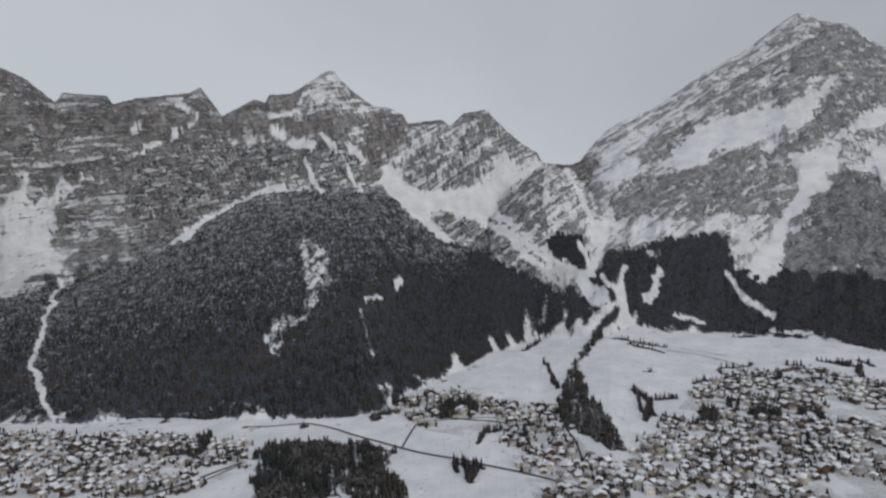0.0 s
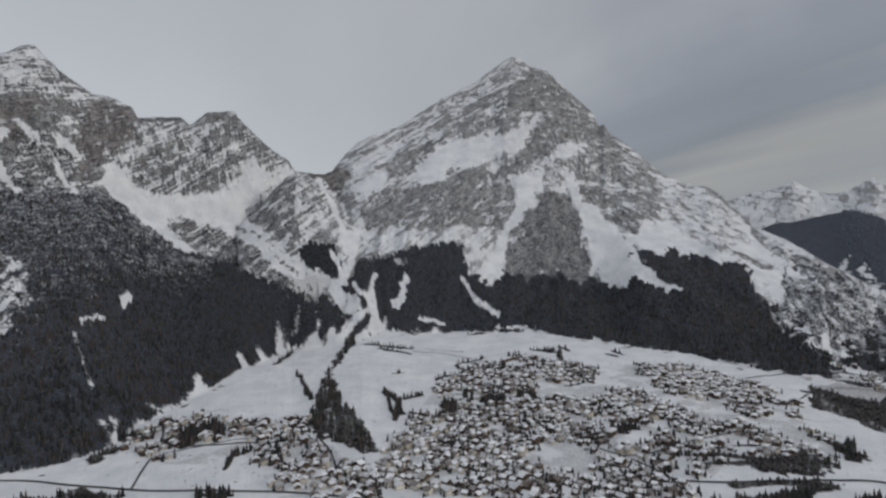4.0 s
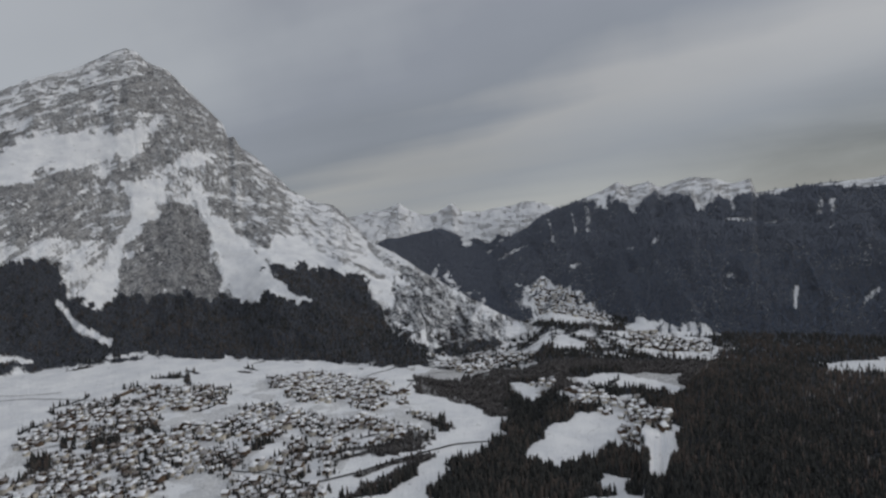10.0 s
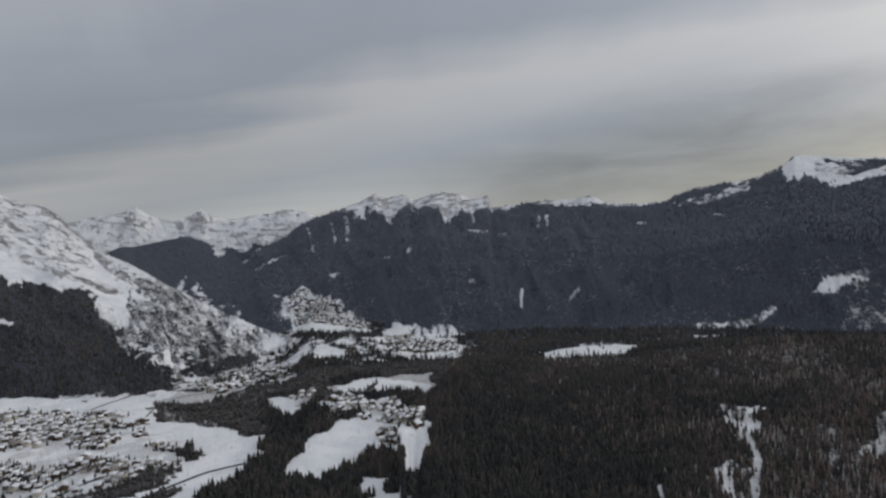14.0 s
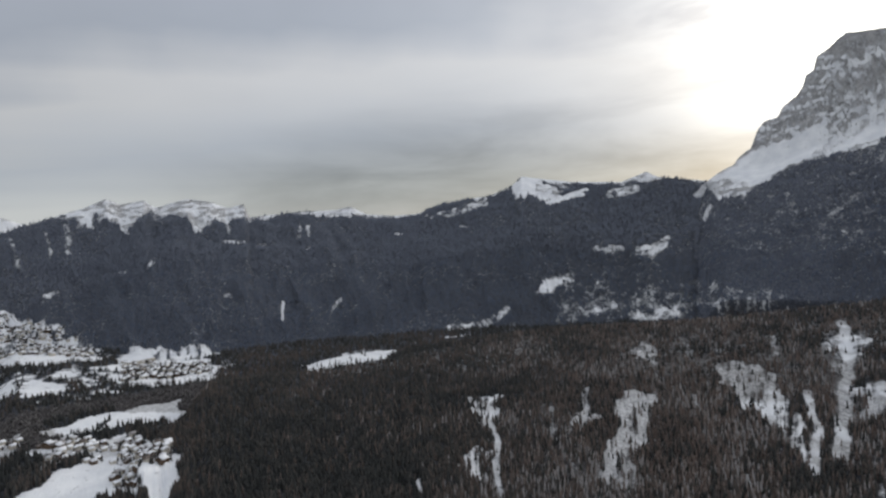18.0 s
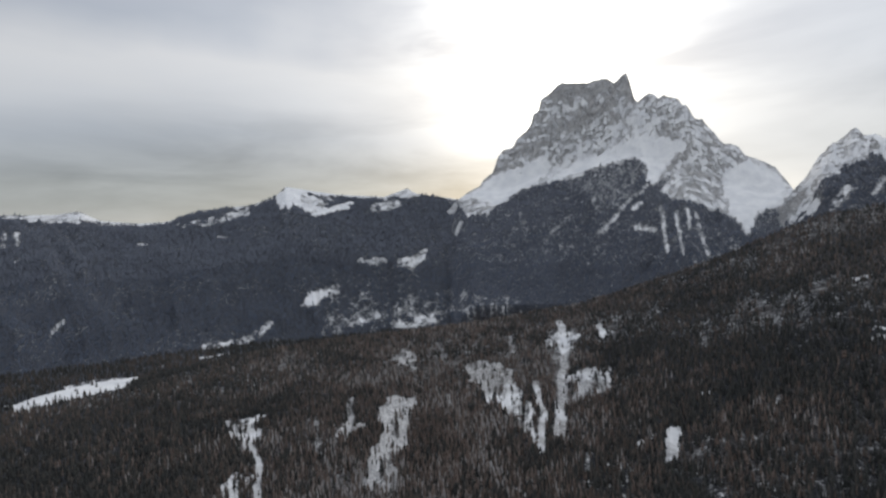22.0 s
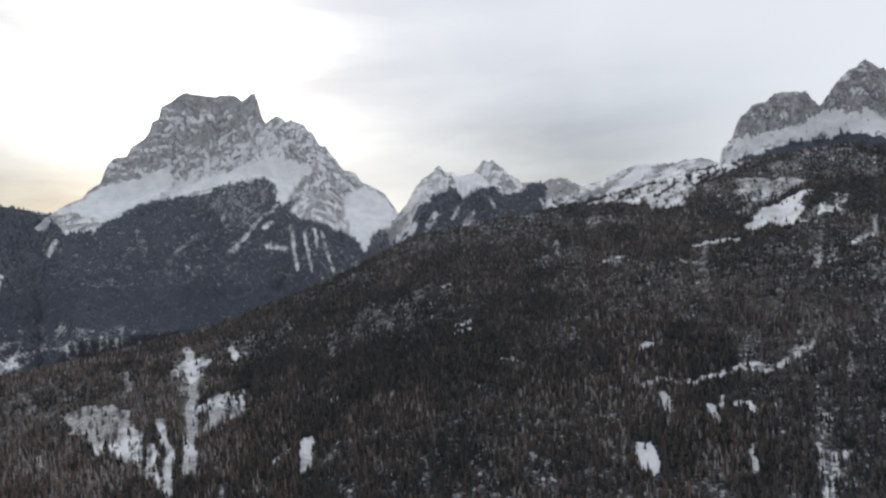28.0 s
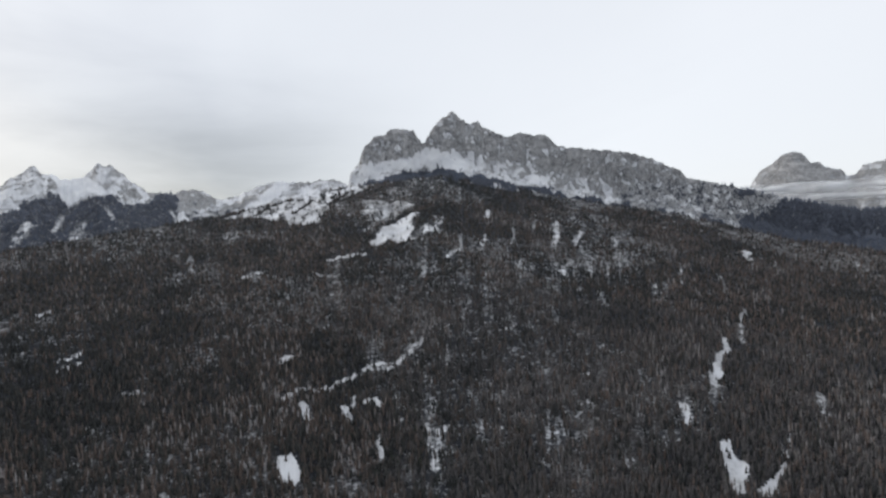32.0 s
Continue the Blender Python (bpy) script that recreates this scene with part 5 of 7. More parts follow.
def face_marks(b, z, kind, wood, rock, bare, mixed):
    """The same for the steep faces, on which a place is told by its bearing and height."""
    shape = b.shape
    wood, rock, bare, mixed = wood.ravel().copy(), rock.ravel().copy(), bare.ravel().copy(), mixed.ravel()
    b, z, kind = b.ravel(), z.ravel(), kind.ravel()
    u = b * 66.0
    grain = (fbm(u / 34.0, (z - climb(b)) / 17.0, 191, 4, 0.65) - 0.5) * 2
    wu, wz = u + 46 * (fbm(u / 38, z / 38, 201, 3) - 0.5), z + 46 * (fbm(u / 38, z / 38, 211, 3) - 0.5)
    ru, rz = u + 150 * (fbm(u / 85, z / 85, 231, 4, 0.6) - 0.5), z + 120 * (fbm(u / 70, z / 70, 241, 4, 0.6) - 0.5)
    for sheets, forms in ((NORTH_FACE + NORTH_FACE_B + NORTH_FACE_C + NORTH_FACE_D + NORTH_FACE_E + NORTH_FACE_F + NORTH_FACE_G + NORTH_FACE_H + NORTH_FACE_I + NORTH_FACE_J + NORTH_FACE_K + NORTH_FACE_L + NORTH_FACE_M + STREAM_FACE + STREAM_FACE_B + RUNOUT_FACE, (WALL, SHOULDER, KNOLL, PYRAMID)), (RIDGE_FACE + RIDGE_FACE_B + RIDGE_FACE_C + EAST_FACE + EAST_FACE_B + EAST_FACE_F + EAST_FACE_G + TABLE_FACE + TABLE_FACE_B + TABLE_FACE_C + TABLE_FACE_D + TABLE_FACE_E + TABLE_FACE_F + TABLE_FACE_G, (TABLE, SMALL, SOUTH, FARRANGE, BACKHILL)), (CASTLE_FACE + CASTLE_FACE_B + CASTLE_FACE_C, (CASTLE, SMALL, STACK))):
        own = np.nonzero(np.isin(kind, forms))[0]
        for sort, width, pts in sheets:
            pts = [(q * 66.0, h) for q, h in pts]
            px, pz = [p[0] for p in pts], [p[1] for p in pts]
            pad = 40 + 2 * width
            near = own[(u[own] > min(px) - pad) & (u[own] < max(px) + pad) & (z[own] > min(pz) - pad) & (z[own] < max(pz) + pad)]
            if not len(near):
                continue
            if width:
                k = 1 - step(0.6, 1.3, polyline_distance(0.6 * u[near] + 0.4 * wu[near], 0.6 * z[near] + 0.4 * wz[near], pts) / width + 0.3 * grain[near])
            else:
                ragged = sort in ("wood", "cliff", "scrub", "pasture", "red", "pale")
                k = inside(ru[near] if ragged else wu[near], rz[near] if ragged else wz[near], pts) * 1.0
            g = grain[near]
            if sort in GROUNDS:
                to_rock, to_wood, sway = GROUNDS[sort]
                rock[near] += k * (np.clip(to_rock + sway * g, 0, 1) - rock[near])
                wood[near] += k * (np.clip(to_wood + sway * g, 0, 1) * (to_wood > 0) - wood[near])
                bare[near] += k * ((sort == "red") * 0.6 - bare[near])
            elif sort == "faint":
                wood[near] *= 1 - k * np.clip(0.22 + 0.7 * g, 0, 0.6)
            elif sort == "patchy":
                wood[near] *= 1 - k * step(-0.03, 0.15, mixed[near])
            else:
                wood[near] *= 1 - k * np.clip(0.55 + 0.9 * g, 0, 1)
                rock[near] *= 1 - 0.5 * k
    return wood.reshape(shape), rock.reshape(shape), bare.reshape(shape)


# settlements: spacing of the houses and the outline on the plan
VILLAGES = {
    "main": (20.5, [(655, 1565), (900, 1765), (1085, 1760), (1205, 1480), (1480, 1395), (1485, 1060), (1400, 890), (1275, 750), (1110, 680), (965, 785), (825, 730), (695, 670), (270, 1050), (250, 1165), (355, 1185), (475, 1305)]),
    "left": (22, [(-1340, 1480), (-900, 1420), (-520, 1355), (-460, 1160), (-555, 1040), (-980, 1070)]),
    "centre": (22, [(-140, 1495), (145, 1540), (260, 1495), (275, 1200), (320, 1110), (280, 960), (130, 975), (105, 1220), (-100, 1380)]),
    "hamlet": (22, [(1421, 368), (1524, 352), (1563, 279), (1354, 179), (1224, 155), (1238, 226), (1251, 280), (1371, 262), (1386, 337)]),
    "roadside": (22, [(1747, 978), (1931, 1029), (2023, 939), (1887, 847), (1700, 849)]),
    "terrace": (22, [(1492, 488), (1568, 445), (1585, 382), (1527, 337), (1444, 351), (1392, 427)]),
    "lower": (34, [(1790, 1145), (2195, 1020), (2005, 710), (1560, 460), (1490, 500), (1730, 730), (1775, 965)]),
    "town": (26, [(3215, 1220), (3245, 1010), (2915, 665), (2590, 590), (2850, 990)]),
    "town_b": (26, [(2550, 480), (2350, 150), (2165, 140), (2135, 405)]),
    "upper": (30, [(-190, 1705), (85, 1665), (150, 1605), (-15, 1435), (-170, 1505)]),
}
# meadows left free among the houses
CLEARINGS = [
    [(963, 1432), (1095, 1318), (1062, 1229), (944, 1239), (925, 1349)],
    [(1281, 1600), (1362, 1443), (1145, 1219), (1098, 1269), (1155, 1417)],
    [(1385, 882), (1464, 820), (1304, 547), (1201, 529), (1101, 608), (1263, 725)],
    [(524, 1537), (665, 1429), (610, 1348), (506, 1410)],
    [(686, 1055), (779, 988), (717, 876), (622, 902), (619, 998)],
    [(826, 757), (998, 629), (940, 619), (740, 654)],
]
CLEARINGS_B = [
    [(843, 2103), (884, 2054), (838, 1805), (667, 1566), (614, 1549)],
    [(947, 1865), (1055, 1855), (1047, 1549), (980, 1478), (1023, 1623), (955, 1684)],
    [(954, 1453), (980, 1428), (977, 1327), (987, 1228), (963, 1210), (937, 1297), (863, 1319)],
    [(1179, 1459), (1244, 1282), (1187, 1203), (1194, 1100), (1227, 1045), (1196, 912), (1172, 913), (1088, 949), (1129, 1083), (1145, 1227), (1115, 1286), (1037, 1288)],
    [(1493, 1203), (1600, 1101), (1773, 993), (1620, 909), (1455, 940), (1485, 1024), (1485, 1137)],
    [(1425, 931), (1375, 758), (1264, 698), (1233, 775), (1311, 865)],
    [(875, 1018), (950, 1006), (957, 958), (905, 925), (845, 916), (840, 961)],
]
CLEARINGS_C = [
    [(887, 858), (916, 836), (833, 749), (816, 793)],
    [(1063, 839), (1012, 777), (1037, 723), (1141, 648), (1051, 599), (934, 712), (866, 747), (961, 793)],
    [(648, 1509), (764, 1453), (847, 1329), (832, 1317), (749, 1400), (638, 1448)],
    [(-71, 1424), (107, 1386), (100, 1248), (139, 1244), (130, 1179), (-15, 1222), (-67, 1292)],
    [(-134, 1184), (41, 1095), (25, 1012), (-120, 1035)],
    [(-12, 1714), (169, 1947), (211, 1671), (131, 1558), (53, 1587)],
]
ROADS = [
    [(785, 815), (820, 755), (900, 705), (1015, 640), (1095, 600), (1135, 535)],
    [(-565, 1440), (-405, 1470), (-305, 1405), (-175, 1305), (-70, 1210), (50, 1140), (150, 1085), (230, 1020)],
    [(-615, 1050), (-555, 1105), (-480, 1205)],
    [(-60, 1455), (50, 1390), (180, 1365)],
    [(1510, 1165), (1685, 1150), (1890, 1020), (2040, 890), (2110, 725)],
    [(775, 2060), (880, 1980), (980, 1715)],
]
LANES = [
    [(1431, 955), (1532, 986), (1634, 981), (1711, 931), (1766, 823), (1995, 822), (2234, 766)],
    [(1060, 1182), (1113, 1199), (1154, 1201)],
    [(762, 924), (845, 883), (918, 887), (992, 885), (1101, 868)],
    [(776, 975), (799, 900), (806, 828), (803, 773)],
    [(836, 2087), (903, 2026), (962, 1978)],
    [(772, 1298), (748, 1228), (713, 1172)],
    [(648, 1483), (761, 1448), (847, 1329)],
    [(-136, 1269), (-125, 1336), (-111, 1416)],
    [(-86, 1435), (8, 1414), (109, 1410)],
    [(252, 1355), (261, 1255), (251, 1141)],
    [(-522, 1118), (-488, 1166), (-475, 1210)],
]


def cover(b, r, z, kind, up, rib):
    """Share of woodland and of bare rock, the rest is snow; and how bare and brown the wood is."""
    x, y = xy(b, r)
    broad, fine = fbm(x / 170, y / 170, 81, 4), fbm(x / 45, y / 45, 91, 3)
    tall = fbm(b * 1.1, r / 420.0, 85, 4, 0.6)
    mixed = 0.5 * broad + 0.5 * fine - 0.5
    wood, rock, bare = np.zeros(b.shape), np.zeros(b.shape), np.zeros(b.shape)

    def put(target, form, value):
        return np.where(kind == form, value, target)

    rocky = step(-0.14, 0.16, rib + 0.5 * mixed)
    beyond = step(56, 62, b) * step(1650, 1930, r) * step(-0.05, 0.1, mixed + 0.1 + 0.2 * step(86, 92, b))
    wood = put(wood, FLOOR, np.maximum(0.9 * beyond, 0.96 * step(89.5, 91, b) * step(850, 880, r) * (1 - step(1500, 1700, r))))
    # the shoulder is thinly wooded above and to the north, dense low down
    dense = step(-0.25, 0.35, 0.40 - up + 0.05 * (b + 9) + 1.3 * mixed)
    dense = np.maximum(dense, 0.85 * (1 - step(0.12, 0.45, up + 0.7 * mixed)) * step(-36, -26, b))
    wood = put(wood, SHOULDER, 0.80 - 0.25 * up + (0.20 + 0.25 * up) * dense)
    rise = np.degrees(np.arctan2(z - EYE, r))
    rock = put(rock, WALL, np.clip(0.27 + rocky * 0.42 + 0.12 * step(0.5, 0.8, up), 0, 0.85))
    wood = put(wood, WALL, 0.55 * step(0.1, 0.25, 0.5 - up + 0.5 * mixed) * step(-40, -8, -b))
    bare = put(bare, WALL, 0.6 * step(0.54, 0.66, broad + 0.3 * (fine - 0.5)) * step(0.45, 0.75, up))
    rock = put(rock, KNOLL, 0.20 + 0.34 * rocky)
    bench = along(PYRAMID_BENCH, b, 1)
    wood = put(wood, PYRAMID, step(-90, 90, bench - r + 420 * mixed))
    rock = put(rock, PYRAMID, np.clip(0.12 + 0.50 * rocky, 0, 1) * (1 - wood))
    wood = put(wood, BACKHILL, 1.0)
    rock = put(rock, FARRANGE, 0.05 + 0.40 * rocky)
    top = np.interp(b, [62, 74, 77, 90, 92, 100, 116, 119, 126, 135], [1.2, 1.1, 0.86, 0.88, 0.96, 0.97, 1.02, 0.97, 1.0, 1.0])
    wood = put(wood, SOUTH, 0.78 * step(-0.06, 0.05, top - up + 0.30 * mixed) + 0.22 * step(0.4, 0.6, broad))
    rock = put(rock, SOUTH, 0.5 * rocky * (1 - wood))
    snowline = np.interp(b, [131, 137, 144, 152.5, 154, 158, 161.6, 164, 170], [0.80, 0.76, 0.76, 0.80, 0.76, 0.70, 0.62, 0.66, 0.76])
    # its woods thin out upwards; the block above is banded by level ledges
    thinning = np.interp(snowline - up, [0.0, 0.12, 0.3], [0.46, 0.60, 0.85])
    wood = put(wood, TABLE, thinning * step(-0.05, 0.05, snowline - up + 0.22 * mixed))
    du = (b - 145) * 80
    slant = np.where(b < 154, z - 0.42 * du, z + 1.0 * du)
    bands = step(0.50, 0.60, fbm(slant / 70.0, du / 420.0 + z / 900.0, 151, 4, 0.6))
    ledge = step(0.42, 0.62, fbm(b * 0.35, (z - 0.25 * b) / 17.0, 141, 3, 0.6))
    block = step(-0.3, 0.3, rise - np.interp(b, [134.8, 139.2, 144.1, 148.1, 151.3, 153.4, 155.9, 159.2, 161.9], [4.1, 6.1, 8.0, 10.0, 11.5, 12.2, 11.2, 9.2, 6.2]) + 1.4 * mixed)
    rock = put(rock, TABLE, np.clip(block * (0.60 - 0.42 * ledge) + (1 - block) * 0.10 + 0.12 * rocky + (0.14 + 0.12 * step(152.5, 154.5, b)) * bands, 0, 0.9) * (1 - wood))
    bare = put(bare, TABLE, 0.5 * step(0.86, 0.95, up))
    wood = put(wood, SMALL, 0.9 * step(-0.1, 0.1, 0.66 - up + 0.9 * mixed))
    rock = put(rock, SMALL, np.clip(0.22 + 0.42 * rocky, 0, 1) * step(0.6, 0.8, up) * (1 - wood))
    stands = fbm(x / 420, y / 420, 131, 3)
    light = step(0.44, 0.60, stands - 0.10 * np.exp(-(((b - 100) / 16) ** 2)) + 0.25 * mixed)
    wood = put(wood, HILL, np.clip(0.97 - 0.29 * light - 0.15 * step(0.8, 1.0, up) * step(190, 200, b) * step(0.0, 0.1, fine - 0.48), 0, 1))
    streak = step(0.48, 0.70, fbm(b * 0.9, r / 190.0, 221, 4, 0.6)) * step(104, 116, b)
    wood = put(wood, HILL, wood * (1 - 0.16 * streak))
    fleck = step(0.66, 0.80, fbm(b * 2.6, r / 75.0, 181, 3)) * step(172, 190, b) * (1 - 0.7 * step(203, 208, b) * (1 - step(224, 230, b))) * step(0.35, 0.6, up)
    wood = put(wood, HILL, wood * (1 - 0.35 * fleck))
    bare = put(bare, HILL, step(0.36, 0.60, 0.55 * broad + 0.45 * fine + 0.07 * np.sin(b * 0.11)) * np.interp(b, [85, 105, 125, 140, 160, 175, 205], [0.0, 0.3, 0.8, 1.0, 0.7, 0.3, 0.65]))
    wood = put(wood, CASTLE, 0.9 * step(-0.12, 0.12, np.interp(b, [196, 206, 218, 230, 245], [0.0, -0.1, 0.25, 0.8, 1.2]) - up + 0.6 * mixed))
    towers = step(-0.25, 0.25, rise - np.interp(b, [196.1, 198.0, 199.4, 203.1, 204.7, 207.1, 209.5, 212.7, 215.6, 218.0, 222.0, 226.6, 231.5], [6.4, 7.9, 8.1, 8.4, 9.0, 8.7, 8.0, 7.5, 6.0, 5.7, 4.1, 4.1, 2.1]) + 0.9 * mixed)
    rock = put(rock, CASTLE, np.clip(towers * (0.50 + 0.36 * rocky) + (1 - towers) * (0.04 + 0.28 * rocky), 0, 1) * (1 - 0.7 * wood))
    rock = put(rock, STACK, 0.35 + 0.4 * rocky)
    wood = put(wood, CLOSING, step(-0.1, 0.1, 0.6 - up + 0.4 * mixed))
    rock = put(rock, CLOSING, rocky * (1 - wood))
    # trodden, half-melted ground among the houses
    for gap, outline in VILLAGES.values():
        bare = np.where((kind == FLOOR) & inside(x, y, outline), np.maximum(bare, 0.45 * step(0.48, 0.60, fine)), bare)
    # the wood's lower edge frays into the meadows
    edge = along(FOOT, b, 1)
    steep = np.isin(kind, (SHOULDER, PYRAMID)) & (b < 59)
    wood = np.where(steep, wood * step(0.0, 0.5, (r - edge) / 150.0 + 2.2 * (0.45 * broad + 0.55 * fine - 0.42)), wood)
    fringe = step(0.0, 0.25, 0.9 * fine + 0.5 * broad - 0.80 - np.abs(r - edge + 40) / 420.0) * (b < 59) * (kind == FLOOR)
    wood, bare = np.maximum(wood, fringe), np.where(fringe > 0.3, 0.8, bare)
    wood, rock, bare = marks(x, y, b, r, wood, rock, bare, broad, fine, mixed)
    wood, rock, bare = face_marks(b, z, kind, wood, rock, bare, mixed)
    # the outer wall keeps less snow on its ledges
    outer = (kind == WALL) * step(12, 22, -b) * step(0.05, 0.2, rock)
    rock, bare = rock + 0.03 * outer, np.maximum(bare, 0.35 * outer)
    return np.clip(wood, 0, 1), np.clip(rock, 0, 1), np.clip(bare, 0, 1)


# one sheet: rings of points round the viewer, close together where they are seen, out to the horizon
SEEN = np.arange(-42.0, 248.01, 0.14)
BEAR = np.concatenate([SEEN, np.arange(250.0, 318.0, 2.0)])
REACH = np.linspace(760.0, 4965.0, 6000)
CLOSE = 1 / REACH * (1 + 1.8 * (step(4200, 4280, REACH) - step(4610, 4650, REACH)) + 1.2 * (step(3380, 3420, REACH) - step(3590, 3620, REACH)))
CLOSE = np.cumsum(CLOSE) - CLOSE[0]
RING = np.concatenate([[0.02, 200.0, 420.0, 600.0], np.interp(np.linspace(0, CLOSE[-1], 390), CLOSE, REACH)])
BG, RG = np.meshgrid(BEAR, RING, indexing="ij")
ZG, KIND, UP, RIB = land(BG, RG)
ZG = np.where(RG < 590, ZG * 0 + floor_height(BG, RG)[0], ZG)
WOOD, ROCK, BARE = cover(BG, RG, ZG, KIND, UP, RIB)


def box_blur(grid, reach, axis):
    """Mean over a window of 2 * reach + 1 along one axis."""
    pad = [(0, 0), (0, 0)]
    pad[axis] = (reach + 1, reach)
    total = np.cumsum(np.pad(grid, pad, mode="edge"), axis=axis)
    size = grid.shape[axis]
    ahead, behind = np.arange(size) + 2 * reach + 1, np.arange(size)
    return (np.take(total, ahead, axis) - np.take(total, behind, axis)) / (2 * reach + 1)


# snow drifts fill the clefts of the faces that they lie on
drift = ((ROCK < 0.14) & (WOOD < 0.14) & np.isin(KIND, (WALL, PYRAMID, KNOLL, TABLE, CASTLE)) & (UP < 0.9)) * 1.0
filled = ZG
for again in range(2):
    drift = box_blur(box_blur(drift, 2, 0), 2, 1)
    filled = box_blur(box_blur(filled, 6, 0), 4, 1)
drift = np.clip(1.6 * drift - 0.6, 0, 1)
ZG = ZG + drift * (filled - ZG)


def sample(grid, b, r):
    """A value of the sheet at bearing b and distance r."""
    i, j = np.interp(b, BEAR, np.arange(len(BEAR))), np.interp(r, RING, np.arange(len(RING)))
    i0, j0 = np.minimum(i.astype(int), len(BEAR) - 2), np.minimum(j.astype(int), len(RING) - 2)
    u, v = i - i0, j - j0
    return (grid[i0, j0] * (1 - u) + grid[i0 + 1, j0] * u) * (1 - v) + (grid[i0, j0 + 1] * (1 - u) + grid[i0 + 1, j0 + 1] * u) * v


def ground_at(x, y):
    return float(sample(ZG, np.array([float(bearing_of(np.array(x), np.array(y)))]), np.array([math.hypot(x, y)]))[0])


# ---- materials ----


def material(name):
    m = bpy.data.materials.new(name)
    m.use_nodes = True
    return m, m.node_tree, nodes_of(m.node_tree)


def finish(tree, n, colour, rough=0.9, bump=None, strength=0.5, distance=1.0, metal=0.0):
    b = n("BsdfPrincipled", i_Base_Color=colour, i_Roughness=rough, i_Metallic=metal)
    b.inputs["Specular IOR Level"].default_value = 0.2
    if bump is not None:
        k = n("Bump", i_Strength=strength, i_Distance=distance, i_Height=bump)
        tree.links.new(k.outputs[0], b.inputs["Normal"])
    tree.links.new(b.outputs[0], n("OutputMaterial").inputs[0])


def terrain_material():
    m, t, n = material("snow_rock_and_wood")
    land_cover = n("Attribute", attribute_name="cover")
    # share of painted-in haze, kept in the cover's alpha
    haze_tint = land_cover.outputs["Alpha"]
    split = n("SeparateColor", i_0=land_cover.outputs["Color"])
    wood, rock, bare = split.outputs[0], split.outputs[1], split.outputs[2]
    pos = n("TexCoord").outputs["Object"]

    def noise_at(scale, detail=4.0, rough=0.6, stretch=None, turn=None):
        v = pos
        if stretch:
            mp = n("Mapping", i_0=pos)
            mp.inputs["Scale"].default_value = stretch
            mp.inputs["Rotation"].default_value = turn or (0, 0, 0)
            v = mp.outputs[0]
        raw = n("TexNoise", i_Vector=v, i_Scale=scale, i_Detail=detail, i_Roughness=rough).outputs["Fac"]
        # spread to the full range round a half
        return n("MapRange", i_Value=raw, i_1=0.28, i_2=0.72, i_3=0.0, i_4=1.0).outputs[0]

    n9 = noise_at(0.12, 3.0, 0.65, (1, 1, 0.4))
    n25 = noise_at(0.035, 4.0, 0.65)
    n60 = noise_at(0.012, 4.0, 0.6)
    squeezed = n("Mapping", i_0=n("Attribute", attribute_name="strata").outputs["Vector"])
    squeezed.inputs["Scale"].default_value = (0.0058, 0.044, 0.004)
    beds = n("TexNoise", i_Vector=squeezed.outputs[0], i_Scale=1.0, i_Detail=6.0, i_Roughness=0.72, i_Distortion=0.25).outputs["Fac"]
    beds = n("MapRange", i_Value=beds, i_1=0.28, i_2=0.72, i_3=0.0, i_4=1.0).outputs[0]

    def sharp(value, width, *parts):
        v = value
        for a, amount in parts:
            v = n("Math", operation="MULTIPLY_ADD", i_0=n("Math", operation="SUBTRACT", i_0=a, i_1=0.5).outputs[0], i_1=amount, i_2=v).outputs[0]
        return n("MapRange", i_Value=v, i_1=0.5 - width, i_2=0.5 + width, i_3=0.0, i_4=1.0).outputs[0]

    snow = ramp(t, n60, [(0.2, (0.62, 0.635, 0.665)), (0.8, (0.75, 0.76, 0.775))])
    soil = ramp(t, n9, [(0.2, (0.07, 0.066, 0.062)), (0.5, (0.20, 0.195, 0.19)), (0.8, (0.5, 0.5, 0.51))])
    dirt = n("Math", operation="MULTIPLY", i_0=bare, i_1=0.8).outputs[0]
    snow = n("Mix", data_type="RGBA", i_0=dirt, i_6=snow, i_7=soil).outputs[2]
    clefts = noise_at(0.02, 5.0, 0.7, (1, 1, 0.55))
    tone = n("Math", operation="MULTIPLY_ADD", i_0=n("Math", operation="SUBTRACT", i_0=clefts, i_1=0.5).outputs[0], i_1=1.2, i_2=beds).outputs[0]
    stone = ramp(t, tone, [(0.05, (0.068, 0.071, 0.08)), (0.42, (0.18, 0.185, 0.20)), (0.7, (0.305, 0.31, 0.322)), (1.0, (0.50, 0.498, 0.50))])
    red = ramp(t, tone, [(0.05, (0.07, 0.06, 0.057)), (0.42, (0.20, 0.178, 0.168)), (0.7, (0.37, 0.333, 0.318)), (1.0, (0.49, 0.455, 0.44))])
    stone = n("Mix", data_type="RGBA", i_0=bare, i_6=stone, i_7=red).outputs[2]
    # paler, flatter rock tones with haze painted in, for the far mountains
    haze_stone = ramp(t, tone, [(0.05, (0.21, 0.209, 0.216)), (0.42, (0.46, 0.455, 0.46)), (0.7, (0.62, 0.615, 0.617)), (1.0, (0.74, 0.737, 0.74))])
    stone = n("Mix", data_type="RGBA", i_0=haze_tint, i_6=stone, i_7=haze_stone).outputs[2]
    layered = n("Math", operation="MULTIPLY_ADD", i_0=n("Math", operation="SUBTRACT", i_0=beds, i_1=0.5).outputs[0], i_1=n("MapRange", i_Value=haze_tint, i_1=0.0, i_2=1.0, i_3=1.0, i_4=0.68).outputs[0], i_2=0.5).outputs[0]
